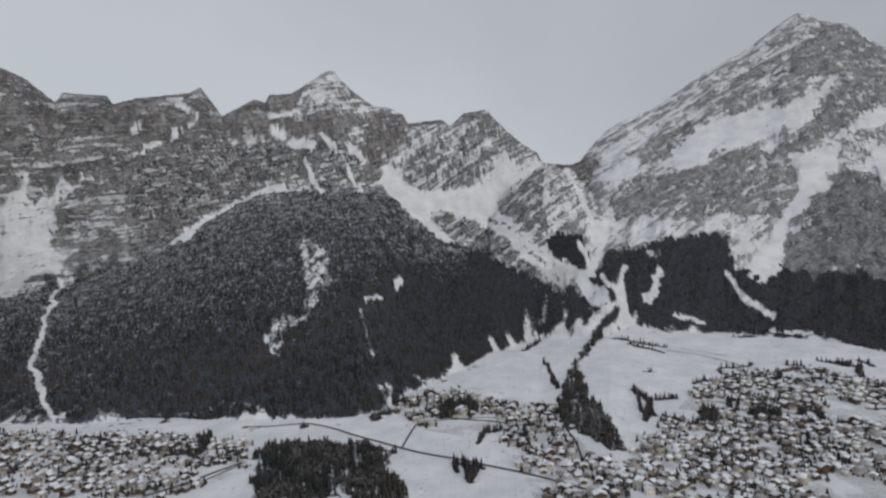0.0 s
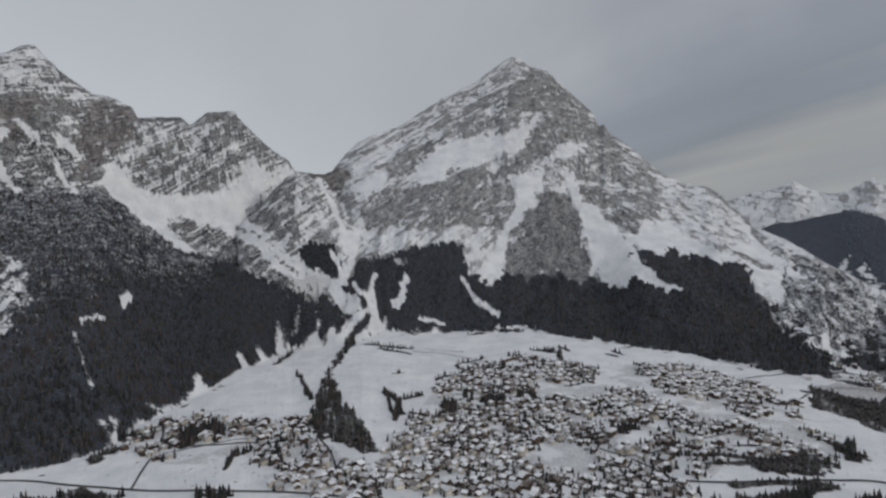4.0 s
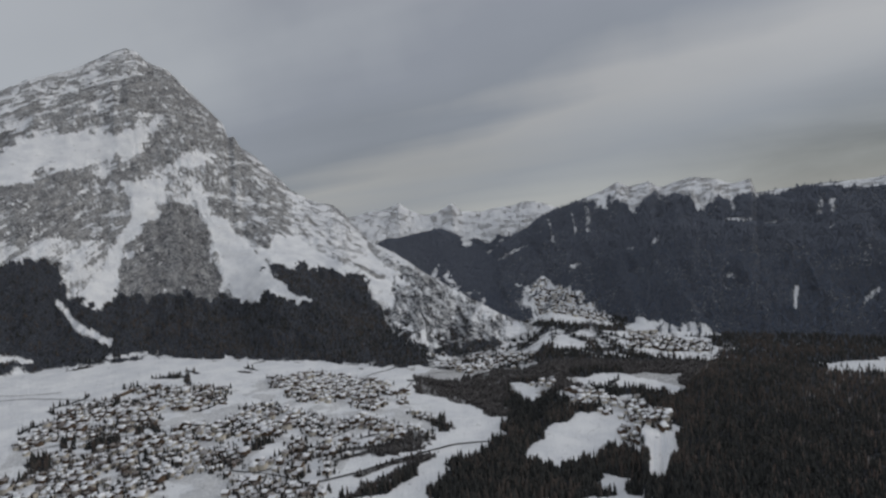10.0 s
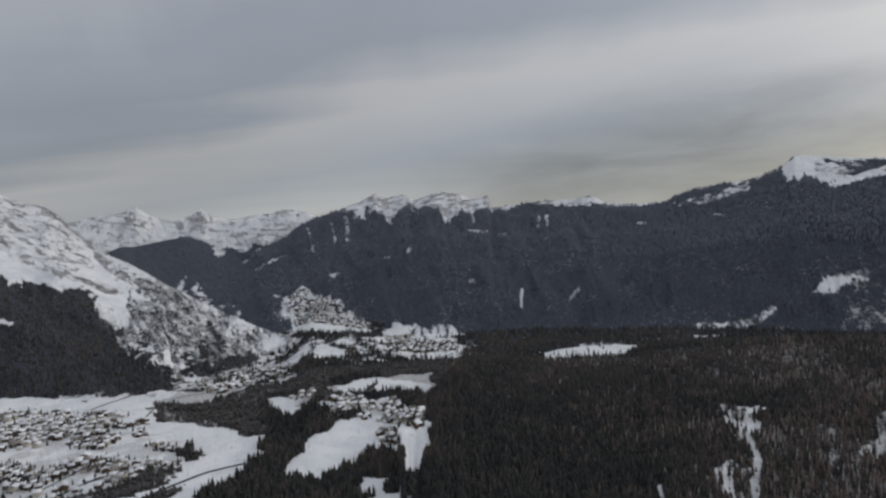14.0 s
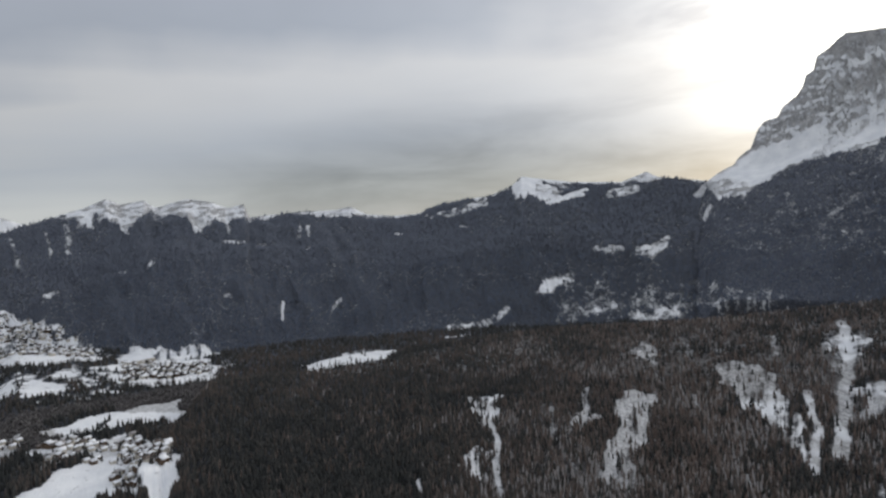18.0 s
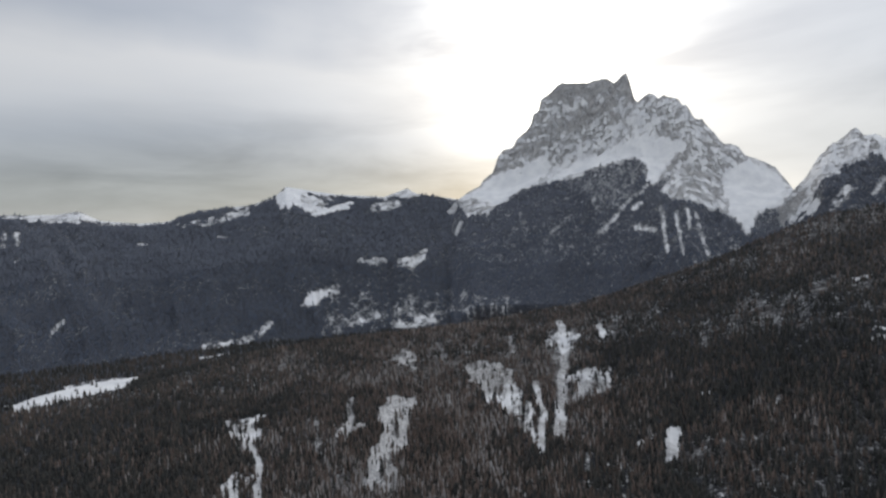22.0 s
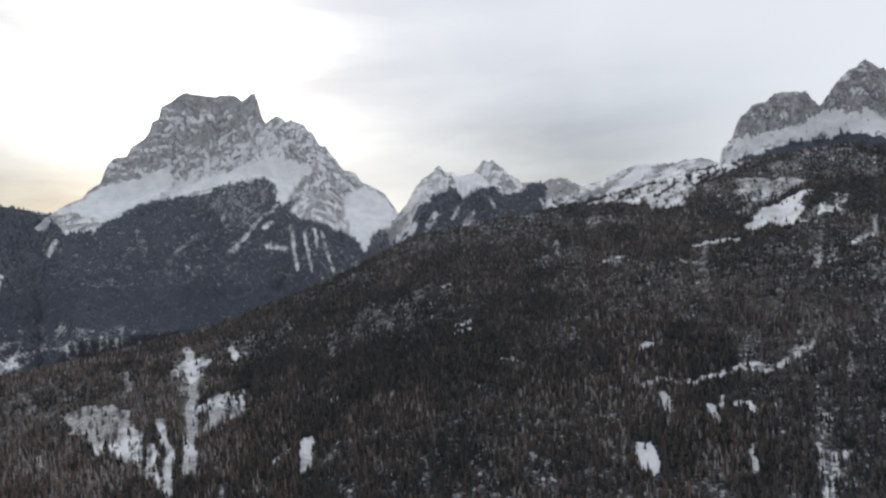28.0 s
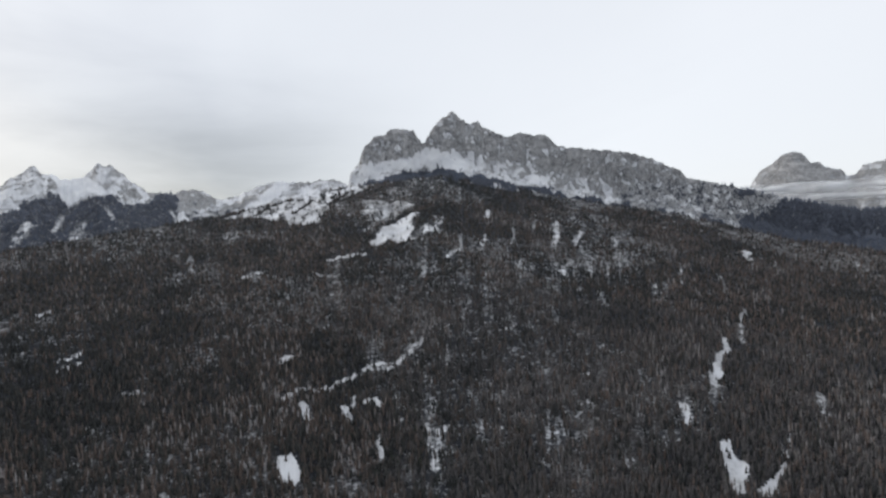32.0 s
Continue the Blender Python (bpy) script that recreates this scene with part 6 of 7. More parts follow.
    rock_mask = sharp(rock, 0.15, (layered, 1.15), (n9, 0.75), (clefts, 0.6))
    rock_mask = n("Math", operation="MULTIPLY", i_0=rock_mask, i_1=n("MapRange", i_Value=rock, i_1=0.01, i_2=0.12, i_3=0.0, i_4=1.0).outputs[0]).outputs[0]
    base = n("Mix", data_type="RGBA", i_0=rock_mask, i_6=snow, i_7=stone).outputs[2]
    needles = ramp(t, n9, [(0.15, (0.026, 0.030, 0.036)), (0.55, (0.046, 0.051, 0.062)), (0.85, (0.075, 0.08, 0.092)), (1.0, (0.14, 0.147, 0.16))])
    # pale bluish needle tones: distance haze put into the wood's colour
    haze_needles = ramp(t, n9, [(0.15, (0.088, 0.099, 0.128)), (0.55, (0.116, 0.127, 0.158)), (0.85, (0.130, 0.149, 0.19)), (1.0, (0.16, 0.178, 0.215))])
    needles = n("Mix", data_type="RGBA", i_0=haze_tint, i_6=needles, i_7=haze_needles).outputs[2]
    larch = ramp(t, n9, [(0.15, (0.036, 0.030, 0.028)), (0.5, (0.078, 0.064, 0.060)), (0.8, (0.19, 0.18, 0.18)), (1.0, (0.40, 0.40, 0.41))])
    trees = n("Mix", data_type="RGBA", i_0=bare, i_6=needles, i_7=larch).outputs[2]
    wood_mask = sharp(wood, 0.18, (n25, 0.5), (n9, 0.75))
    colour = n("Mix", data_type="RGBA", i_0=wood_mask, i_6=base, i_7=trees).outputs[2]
    rough_up = n("Math", operation="MAXIMUM", i_0=wood_mask, i_1=rock_mask).outputs[0]
    both = n("Math", operation="ADD", i_0=n9, i_1=n("Math", operation="MULTIPLY_ADD", i_0=beds, i_1=1.6, i_2=n("Math", operation="MULTIPLY", i_0=n25, i_1=1.8).outputs[0]).outputs[0]).outputs[0]
    height = n("Math", operation="MULTIPLY", i_0=both, i_1=n("Math", operation="MULTIPLY_ADD", i_0=rough_up, i_1=0.94, i_2=0.06).outputs[0]).outputs[0]
    finish(t, n, colour, 0.85, height, 0.85, 14.0)
    return m


def tinted(name, stops, rough=0.9, attribute="tint"):
    m, t, n = material(name)
    v = n("Attribute", attribute_name=attribute).outputs["Fac"]
    pos = n("TexCoord").outputs["Object"]
    fine = n("TexNoise", i_Vector=pos, i_Scale=0.6, i_Detail=2.0).outputs["Fac"]
    v = n("Math", operation="MULTIPLY_ADD", i_0=fine, i_1=0.3, i_2=v).outputs[0]
    finish(t, n, ramp(t, v, stops), rough)
    return m


def plain(name, dark, light, scale=1.0, rough=0.8, detail=4.0, bump=0.0):
    m, t, n = material(name)
    pos = n("TexCoord").outputs["Object"]
    a = n("TexNoise", i_Vector=pos, i_Scale=scale, i_Detail=detail, i_Roughness=0.6).outputs["Fac"]
    own = n("ObjectInfo").outputs["Random"]
    v = n("Math", operation="MULTIPLY_ADD", i_0=own, i_1=0.35, i_2=a).outputs[0]
    finish(t, n, ramp(t, v, [(0.35, dark), (0.9, light)]), rough, a if bump else None, bump, 0.05)
    return m


def roof_material():
    """Snow on the roofs, here and there blown thin over the brown tiles."""
    m, t, n = material("roof_snow")
    pos = n("TexCoord").outputs["Object"]
    a = n("TexNoise", i_Vector=pos, i_Scale=0.3, i_Detail=4.0, i_Roughness=0.6).outputs["Fac"]
    own = n("Math", operation="ADD", i_0=n("ObjectInfo").outputs["Random"], i_1=n("NewGeometry").outputs["Random Per Island"]).outputs[0]
    own = n("Math", operation="FRACT", i_0=own).outputs[0]
    v = n("Math", operation="MULTIPLY_ADD", i_0=a, i_1=0.35, i_2=own).outputs[0]
    finish(t, n, ramp(t, v, [(0.17, (0.12, 0.095, 0.08)), (0.32, (0.34, 0.33, 0.33)), (0.5, (0.60, 0.61, 0.64)), (1.0, (0.80, 0.81, 0.83))]), 0.85)
    return m


TERRAIN = terrain_material()
CONIFER = tinted("spruce_and_larch_crowns", [(0.08, (0.018, 0.020, 0.021)), (0.40, (0.044, 0.045, 0.043)), (0.66, (0.108, 0.080, 0.068)), (0.95, (0.165, 0.135, 0.12)), (1.0, (0.26, 0.25, 0.25))])
# two crown colours lightened and blued in place of haze, the second for further off
HAZE_CROWN = tinted("haze_crowns", [(0.1, (0.070, 0.086, 0.120)), (0.5, (0.098, 0.114, 0.150)), (0.9, (0.135, 0.15, 0.18))])
FAR_HAZE_CROWN = tinted("far_haze_crowns", [(0.1, (0.098, 0.110, 0.142)), (0.5, (0.124, 0.137, 0.168)), (0.9, (0.145, 0.162, 0.198))])
GREYWOOD = tinted("grey_leafless_crowns", [(0.1, (0.058, 0.056, 0.058)), (0.5, (0.090, 0.084, 0.083)), (0.9, (0.15, 0.142, 0.138))])
NEEDLE = plain("spruce_needles", (0.016, 0.020, 0.016), (0.055, 0.065, 0.052), 0.8)
BARK = plain("bark", (0.03, 0.022, 0.018), (0.09, 0.07, 0.055), 2.0)
SNOW = roof_material()
PLASTER = plain("plaster", (0.42, 0.38, 0.32), (0.74, 0.70, 0.62), 0.4)
TIMBER = plain("weathered_timber", (0.05, 0.034, 0.025), (0.17, 0.12, 0.085), 1.5)
GLASS = plain("dark_window_glass", (0.012, 0.014, 0.018), (0.04, 0.045, 0.05), 1.0, 0.1)
ASPHALT = plain("wet_asphalt", (0.035, 0.036, 0.038), (0.08, 0.08, 0.082), 0.05, 0.6)


def mesh_of(name, verts, faces, mat, tint=None, smooth=False):
    """A mesh from arrays of points and of triangles or quads."""
    me = bpy.data.meshes.new(name)
    faces = np.asarray(faces, np.int32)
    k = faces.shape[1]
    me.vertices.add(len(verts))
    me.vertices.foreach_set("co", np.asarray(verts, np.float32).ravel())
    me.loops.add(faces.size)
    me.loops.foreach_set("vertex_index", faces.ravel())
    me.polygons.add(len(faces))
    me.polygons.foreach_set("loop_start", np.arange(len(faces), dtype=np.int32) * k)
    if smooth:
        me.polygons.foreach_set("use_smooth", np.ones(len(faces), bool))
    me.materials.append(mat)
    if tint is not None:
        tint = np.asarray(tint, np.float32)
        if tint.ndim == 1:
            me.attributes.new("tint", "FLOAT", "POINT").data.foreach_set("value", tint)
        else:
            me.attributes.new("cover", "FLOAT_COLOR", "POINT").data.foreach_set("color", tint[:, :4].ravel())
            me.attributes.new("strata", "FLOAT_VECTOR", "POINT").data.foreach_set("vector", np.ascontiguousarray(tint[:, 4:7]).ravel())
    me.update(calc_edges=True)
    me.validate()
    return me


# ---- ground and mountains ----
LANDS = {
    "ground": ((FLOOR,), "snow-covered valley floor with white meadows", "ground", "structure"),
    "rock_wall_mountain": ((WALL,), "long grey and reddish rock wall mountain dusted with snow", "mountain", ""),
    "forest_shoulder": ((SHOULDER,), "dark wooded mountain shoulder with snowy avalanche chutes", "hillside", ""),
    "rock_knoll": ((KNOLL,), "grey snow-dusted rocky knoll below the saddle", "mountain", ""),
    "pyramid_mountain": ((PYRAMID,), "tall pyramid-shaped rock mountain with snowfields and dark wooded foot", "mountain", ""),
    "valley_hill": ((BACKHILL,), "dark wooded hill at the valley's bend", "hill", ""),
    "distant_range": ((FARRANGE,), "pale snowy mountain range far down the valley", "mountain", ""),
    "wooded_ridge": ((SOUTH,), "long dark wooded ridge with snowy tops", "mountain", ""),
    "table_mountain": ((TABLE,), "massive table-topped rock mountain above snowfields and woods", "mountain", ""),
    "snowy_peak": ((SMALL,), "low snowy rock peak rising over dark woods", "mountain", ""),
    "forest_hillside": ((HILL,), "broad hillside of bare brown larch and dark spruce over snow", "hillside", ""),
    "castle_mountain": ((CASTLE,), "grey rock towers like a castle above a snow apron", "mountain", ""),
    "distant_tower": ((STACK,), "distant grey rock tower standing in cloud", "mountain", ""),
    "closing_slope": ((CLOSING,), "snowy wooded mountain slope closing the valley", "mountain", ""),
}
nb, nr = BG.shape
XG, YG = xy(BG, RG)
ALL = np.stack([XG, YG, ZG], -1).reshape(-1, 3)
# share by which each landform's colours are paled and blued for haze
HAZE_TINT = np.select([np.isin(KIND, (FARRANGE, STACK)), KIND == SOUTH, KIND == TABLE, KIND == SMALL, KIND == BACKHILL, KIND == PYRAMID, KIND == SHOULDER, KIND == CASTLE, KIND == FLOOR], [1.0, np.interp(BG, [80, 105, 125], [0.9, 0.65, 0.5]), 1.0, 0.8, 0.95, 0.4, np.interp(BG, [-8, 2], [0.65, 0.25]), 0.8, 0.5 * step(1700, 2200, RG)], 0.0)
# where a point lies in the rock's layers: along them, across them, and into the mountain
BROKEN = np.select([KIND == TABLE, KIND == SMALL, KIND == CASTLE, KIND == PYRAMID], [np.interp(BG, [145, 149], [1.6, 2.6]), 3.0, 4.0, np.interp(BG, [34, 40], [1.0, 2.4])], 1.0)
THICK = np.where(KIND == CASTLE, 0.55, 1.0)
COVER = np.stack([WOOD, ROCK, BARE, HAZE_TINT, BG * 66.0 * BROKEN, (ZG - climb(BG)) * THICK, RG * 0.5], -1).reshape(-1, 7)
ii, jj = np.meshgrid(np.arange(nb), np.arange(nr - 1), indexing="ij")
i2 = (ii + 1) % nb
QUADS = np.stack([i2 * nr + jj, i2 * nr + jj + 1, ii * nr + jj + 1, ii * nr + jj], -1).reshape(-1, 4)
QKIND = KIND[ii, jj + 1].ravel()
QWOOD, QROCK = (WOOD[ii, jj + 1].ravel() > 0.5) & ~np.isin(QKIND, (KNOLL, STACK)), ROCK[ii, jj + 1].ravel() > 0.42
# smooth normals of the whole sheet, so that neighbouring pieces meet without a seam
du = np.roll(ALL.reshape(nb, nr, 3), -1, 0) - np.roll(ALL.reshape(nb, nr, 3), 1, 0)
dv = np.gradient(ALL.reshape(nb, nr, 3), axis=1)
NORMAL = np.cross(du, dv).reshape(-1, 3)
NORMAL *= np.sign(NORMAL[:, 2:3])
NORMAL /= np.linalg.norm(NORMAL, axis=1)[:, None] + 1e-9


def piece(name, quads, parent=None):
    used, inverse = np.unique(quads, return_inverse=True)
    me = mesh_of(name, ALL[used], inverse.reshape(-1, 4), TERRAIN, COVER[used], True)
    me.normals_split_custom_set_from_vertices(NORMAL[used])
    ob = new(name, me)
    ob.parent = parent
    return ob


for name, (kinds, label, category, kind) in LANDS.items():
    own = np.isin(QKIND, kinds)
    if not own.any():
        continue
    if kind == "structure":
        tagged(piece(name, QUADS[own]), label, category, "", kind)
        continue
    top = tagged(new(name), label, category)
    for sort, some in (("wooded_slope", own & QWOOD), ("rock_face", own & ~QWOOD & QROCK), ("snowfield", own & ~QWOOD & ~QROCK)):
        if some.sum() > 30:
            tagged(piece(sort, QUADS[some], top), kind="" if sort == "wooded_slope" else "stuff")
        elif some.any():
            tagged(piece("ledge", QUADS[some], top), kind="stuff")

# ---- woods ----


def cone_rings(sides, tiers):
    v, f = [], []
    for lo, hi, rad in tiers:
        base = len(v)
        v += [(math.cos(2 * math.pi * k / sides) * rad, math.sin(2 * math.pi * k / sides) * rad, lo) for k in range(sides)] + [(0, 0, hi)]
        f += [(base + k, base + (k + 1) % sides, base + sides) for k in range(sides)]
    return np.array(v), np.array(f)


def grove(name, b, r, template, label, rng, tall=(13, 25), larch=0.5, mat=None, girth=1.0):
    """Many trees in one mesh."""
    tv, tf = template
    x, y = xy(b, r)
    z = sample(ZG, b, r)
    count = len(b)
    h = rng.uniform(*tall, count)
    w = h * rng.uniform(0.14, 0.21, count) * girth
    bare = rng.uniform(0, 1, count) < larch * sample(BARE, b, r)
    tone = np.where(bare, rng.uniform(0.44, 0.86, count), rng.uniform(0.0, 0.42, count))
    stand = 0.9 * (fbm(x / 190, y / 190, 171, 4, 0.6) - 0.5)
    tone = np.where(bare, np.clip(tone + stand, 0.42, 0.95), np.clip(tone + 0.6 * stand, 0, 0.40))
    w = np.where(bare, w * 0.72, w)
    turn = rng.uniform(0, 6.28, count)
    c, s = np.cos(turn) * w, np.sin(turn) * w
    lean = 0.03
    vx = tv[None, :, 0] * c[:, None] - tv[None, :, 1] * s[:, None] + x[:, None] + lean * tv[None, :, 2] * h[:, None] * rng.uniform(-1, 1, (count, 1))
    vy = tv[None, :, 0] * s[:, None] + tv[None, :, 1] * c[:, None] + y[:, None]
    vz = tv[None, :, 2] * h[:, None] + z[:, None] - 0.8
    wob = 1 + 0.25 * rng.uniform(-1, 1, vx.shape)
    vx, vy = x[:, None] + (vx - x[:, None]) * wob, y[:, None] + (vy - y[:, None]) * wob
    V = np.stack([vx, vy, vz], -1).reshape(-1, 3)
    Fa = (tf[None] + (np.arange(count) * len(tv))[:, None, None]).reshape(-1, 3)
    tint = np.repeat(tone, len(tv))
    ob = new(name, mesh_of(name, V, Fa, mat or CONIFER, tint))
    return tagged(ob, label, "trees", "", "stuff")


rng = np.random.default_rng(4)
N = 230000
tb, tr = rng.uniform(-41.5, 247.5, N), 860 * (3450 / 860.0) ** rng.uniform(0, 1, N)
cov = sample(WOOD, tb, tr)
patchy = 0.6 * fbm(xy(tb, tr)[0] / 30, xy(tb, tr)[1] / 30, 5, 3) + 0.4 * rng.uniform(0, 1, N)
stand = (cov > 0.30 + 0.62 * patchy) | ((rng.uniform(0, 1, N) < 0.05) & (tb > 88))
tb, tr = tb[stand], tr[stand]


def kind_at(b, r):
    return KIND[np.clip(np.searchsorted(BEAR, b), 0, len(BEAR) - 1), np.clip(np.searchsorted(RING, r), 0, len(RING) - 1)]


tk = kind_at(tb, tr)
NEAR_TREE = cone_rings(6, [(0.08, 0.62, 1.0), (0.42, 1.0, 0.66)])
FAR_TREE = cone_rings(5, [(0.05, 1.0, 1.0)])
BROAD_TREE = cone_rings(6, [(0.55, 0.0, 0.9), (0.40, 0.85, 1.0), (0.62, 1.0, 0.72)])
on_hill = tk == HILL
low, high = on_hill & (tr < 1750), on_hill & (tr >= 1750)
# up to about half of the trees past bearing 190 take the grey crowns
greyed = low & (rng.uniform(0, 1, len(tb)) < 0.55 * step(190, 212, tb))
low = low & ~greyed
grove("frosted_hillside_wood", tb[greyed], tr[greyed], NEAR_TREE, "grey larches and birches on the upper slope", rng, (11, 20), 0.6, GREYWOOD)
grove("hillside_wood", tb[low], tr[low], NEAR_TREE, "bare brown larches and dark spruces on the snowy slope", rng, (11, 21), 0.8)
grove("upper_hillside_wood", tb[high], tr[high], FAR_TREE, "dense wood of brown larch and spruce high on the slope", rng, (12, 22), 0.7)
riverside = (tk == FLOOR) & (sample(BARE, tb, tr) > 0.45)
spruces = (tk == FLOOR) & ~riverside
grove("riverside_wood", tb[riverside], tr[riverside], BROAD_TREE, "leafless grey-brown trees along the stream and the lanes", rng, (8, 15), 0.4, GREYWOOD, 1.35)
grove("valley_spruces", tb[spruces], tr[spruces], NEAR_TREE, "dark spruces in clumps among the snowy meadows", rng, (12, 24), 0.2)
far = ~on_hill & (tk != FLOOR) & ~np.isin(tk, (SOUTH, TABLE, SMALL, BACKHILL, CASTLE))
# trees across the side valley wear the crowns with haze in their colour
hazed = np.isin(tk, (SOUTH, TABLE, SMALL, BACKHILL, CASTLE))
grove("rimed_wood", tb[hazed], tr[hazed], FAR_TREE, "spruce woods across the side valley, tinted grey-blue for haze", rng, (12, 22), 0.25, HAZE_CROWN)
# grey leafless share, set high enough to lighten the foot woods for haze
leafless = far & (rng.uniform(0, 1, len(tb)) < np.where(tb > 12, 0.38, 0.22))
far = far & ~leafless
grove("leafless_mountain_wood", tb[leafless], tr[leafless], FAR_TREE, "grey leafless trees among the spruces on the mountains' feet", rng, (10, 18), 0.5, GREYWOOD)
grove("mountain_wood", tb[far], tr[far], FAR_TREE, "dark spruce forest on the mountains' feet", rng, (12, 22), 0.25)
# furthest trees, in the palest of the haze-tinted crowns
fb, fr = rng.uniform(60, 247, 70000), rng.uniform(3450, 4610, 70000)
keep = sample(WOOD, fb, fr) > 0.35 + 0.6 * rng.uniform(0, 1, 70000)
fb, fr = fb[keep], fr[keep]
grove("distant_wood", fb, fr, FAR_TREE, "distant woods on the ridges, paled to stand in for haze", rng, (16, 28), 0.25, FAR_HAZE_CROWN)

# ---- houses ----


def box(bm, x0, x1, y0, y1, z0, z1):
    v = [bm.verts.new(p) for p in ((x0, y0, z0), (x1, y0, z0), (x1, y1, z0), (x0, y1, z0), (x0, y0, z1), (x1, y0, z1), (x1, y1, z1), (x0, y1, z1))]
    for f in ((3, 2, 1, 0), (4, 5, 6, 7), (0, 1, 5, 4), (1, 2, 6, 5), (2, 3, 7, 6), (3, 0, 4, 7)):
        bm.faces.new([v[k] for k in f])


def prism(bm, outline, y0, y1):
    """An outline in x and z drawn out along y."""
    a = [bm.verts.new((x, y0, z)) for x, z in outline]
    c = [bm.verts.new((x, y1, z)) for x, z in outline]
    bm.faces.new(a), bm.faces.new(c[::-1])
    for k in range(len(a)):
        bm.faces.new((a[k - 1], a[k], c[k], c[k - 1]))


def part(name, bm, mat, parent, label=""):
    bmesh.ops.recalc_face_normals(bm, faces=bm.faces)
    me = bpy.data.meshes.new(name)
    bm.to_mesh(me)
    bm.free()
    me.materials.append(mat)
    ob = new(name, me)
    ob.parent = parent
    return tagged(ob, label)


def house(w, d, eaves, pitch, timber, label):
    """A chalet: plastered ground floor, boarded gable storey, snowed-up saddle roof."""
    top = new("house")
    tagged(top, label, "house", "houses of the valley")
    half, rise = w / 2, w / 2 * pitch
    split = eaves * (0.45 if timber else 0.8)
    bm = bmesh.new()
    box(bm, -half, half, -d / 2, d / 2, -2.5, split)
    part("wall", bm, PLASTER, top)
    bm = bmesh.new()
    prism(bm, [(-half + 0.03, split), (half - 0.03, split), (half - 0.03, eaves), (0, eaves + rise), (-half + 0.03, eaves)], -d / 2 + 0.03, d / 2 - 0.03)
    part("upper_storey", bm, TIMBER if timber else PLASTER, top, "dark boarded upper storey" if timber else "")
    over = 1.1
    ex, ez = half + over, eaves - over * pitch
    for name, low, thick, mat, inset in (("roof", 0.02, 0.28, TIMBER, 0.0), ("roof_snow", 0.3, 0.55, SNOW, 0.12)):
        bm = bmesh.new()
        e, z = ex - inset, ez + inset * pitch
        prism(bm, [(-e, z + low), (0, eaves + rise + low), (e, z + low), (e, z + low + thick), (0.6, eaves + rise + low + thick * 0.9), (-0.6, eaves + rise + low + thick * 0.9), (-e, z + low + thick)], -d / 2 - over + inset, d / 2 + over - inset)
        part(name, bm, mat, top, "thick white snow on the roof" if mat is SNOW else "")
    bm = bmesh.new()
    box(bm, half * 0.35, half * 0.35 + 0.8, -0.4, 0.4, eaves, eaves + rise + 1.3)
    chimney = part("chimney", bm, PLASTER, top)
    bm = bmesh.new()
    box(bm, half * 0.35 - 0.12, half * 0.35 + 0.92, -0.52, 0.52, eaves + rise + 1.3, eaves + rise + 1.5)
    part("chimney_cap", bm, SNOW, chimney, "snow-covered slab")
    if timber:
        bm = bmesh.new()
        box(bm, -half * 0.8, half * 0.8, -d / 2 - 1.1, -d / 2 - 0.01, split - 0.15, split)
        balcony = part("balcony", bm, TIMBER, top)
        bm = bmesh.new()
        for k in range(9):
            x = -half * 0.8 + k * half * 0.2
            box(bm, x - 0.05, x + 0.05, -d / 2 - 1.1, -d / 2 - 1.02, split, split + 0.95)
        box(bm, -half * 0.8, half * 0.8, -d / 2 - 1.12, -d / 2 - 1.0, split + 0.95, split + 1.05)
        part("railing", bm, TIMBER, balcony)
    bm = bmesh.new()
    box(bm, -0.55, 0.55, -d / 2 - 0.06, -d / 2 + 0.1, 0, 2.1)
    part("door", bm, TIMBER, top)
    for side in (-1, 1):
        y = side * d / 2
        for x in (-half * 0.55, half * 0.55):
            for z in (1.0, eaves - 1.7):
                bm = bmesh.new()
                box(bm, x - 0.6, x + 0.6, min(y, y + 0.07 * side), max(y, y + 0.07 * side), z, z + 1.3)
                part("window", bm, GLASS, top)
    return top


KINDS = [
    house(12.5, 11, 6.2, 0.45, True, "white-roofed chalet with dark boarded upper storey in the snow"),
    house(14.5, 12, 7.6, 0.42, True, "broad snow-roofed chalet with plastered ground floor and balcony"),
    house(10.5, 10, 5.6, 0.5, False, "small plastered house under a snowy saddle roof"),
    house(15, 13, 9.0, 0.4, False, "pale plastered three-storey house with snow on its roof"),
    house(23, 14, 11.5, 0.38, True, "large snow-roofed hotel with dark timber gable"),
]
rh = random.Random(11)
SITES = []
for name, (gap, outline) in VILLAGES.items():
    xs, ys = [p[0] for p in outline], [p[1] for p in outline]
    rows = int((max(ys) - min(ys)) / gap) + 1
    cols = int((max(xs) - min(xs)) / gap) + 1
    for i in range(cols):
        for j in range(rows):
            x = min(xs) + i * gap + rh.uniform(-0.3, 0.3) * gap + (0.5 * gap if j % 2 else 0)
            y = min(ys) + j * gap + rh.uniform(-0.3, 0.3) * gap
            p = np.array([x]), np.array([y])
            if not inside(*p, outline)[0] or fbm(p[0] / 62, p[1] / 62, 3, 3)[0] < 0.33 or fbm(p[0] / 170, p[1] / 170, 8, 2)[0] < 0.2:
                continue
            if any(inside(*p, free)[0] for free in CLEARINGS + CLEARINGS_B + CLEARINGS_C):
                continue
            b, r = bearing_of(*p), np.hypot(*p)
            if sample(WOOD, b, r)[0] > 0.3 or min(polyline_distance(*p, road)[0] for road in ROADS + LANES) < 11:
                continue
            SITES.append((math.hypot(x, y), x, y, name))
SITES.sort()
TURN = {"main": 25, "left": -20, "centre": 5}
first = True
made_far = []
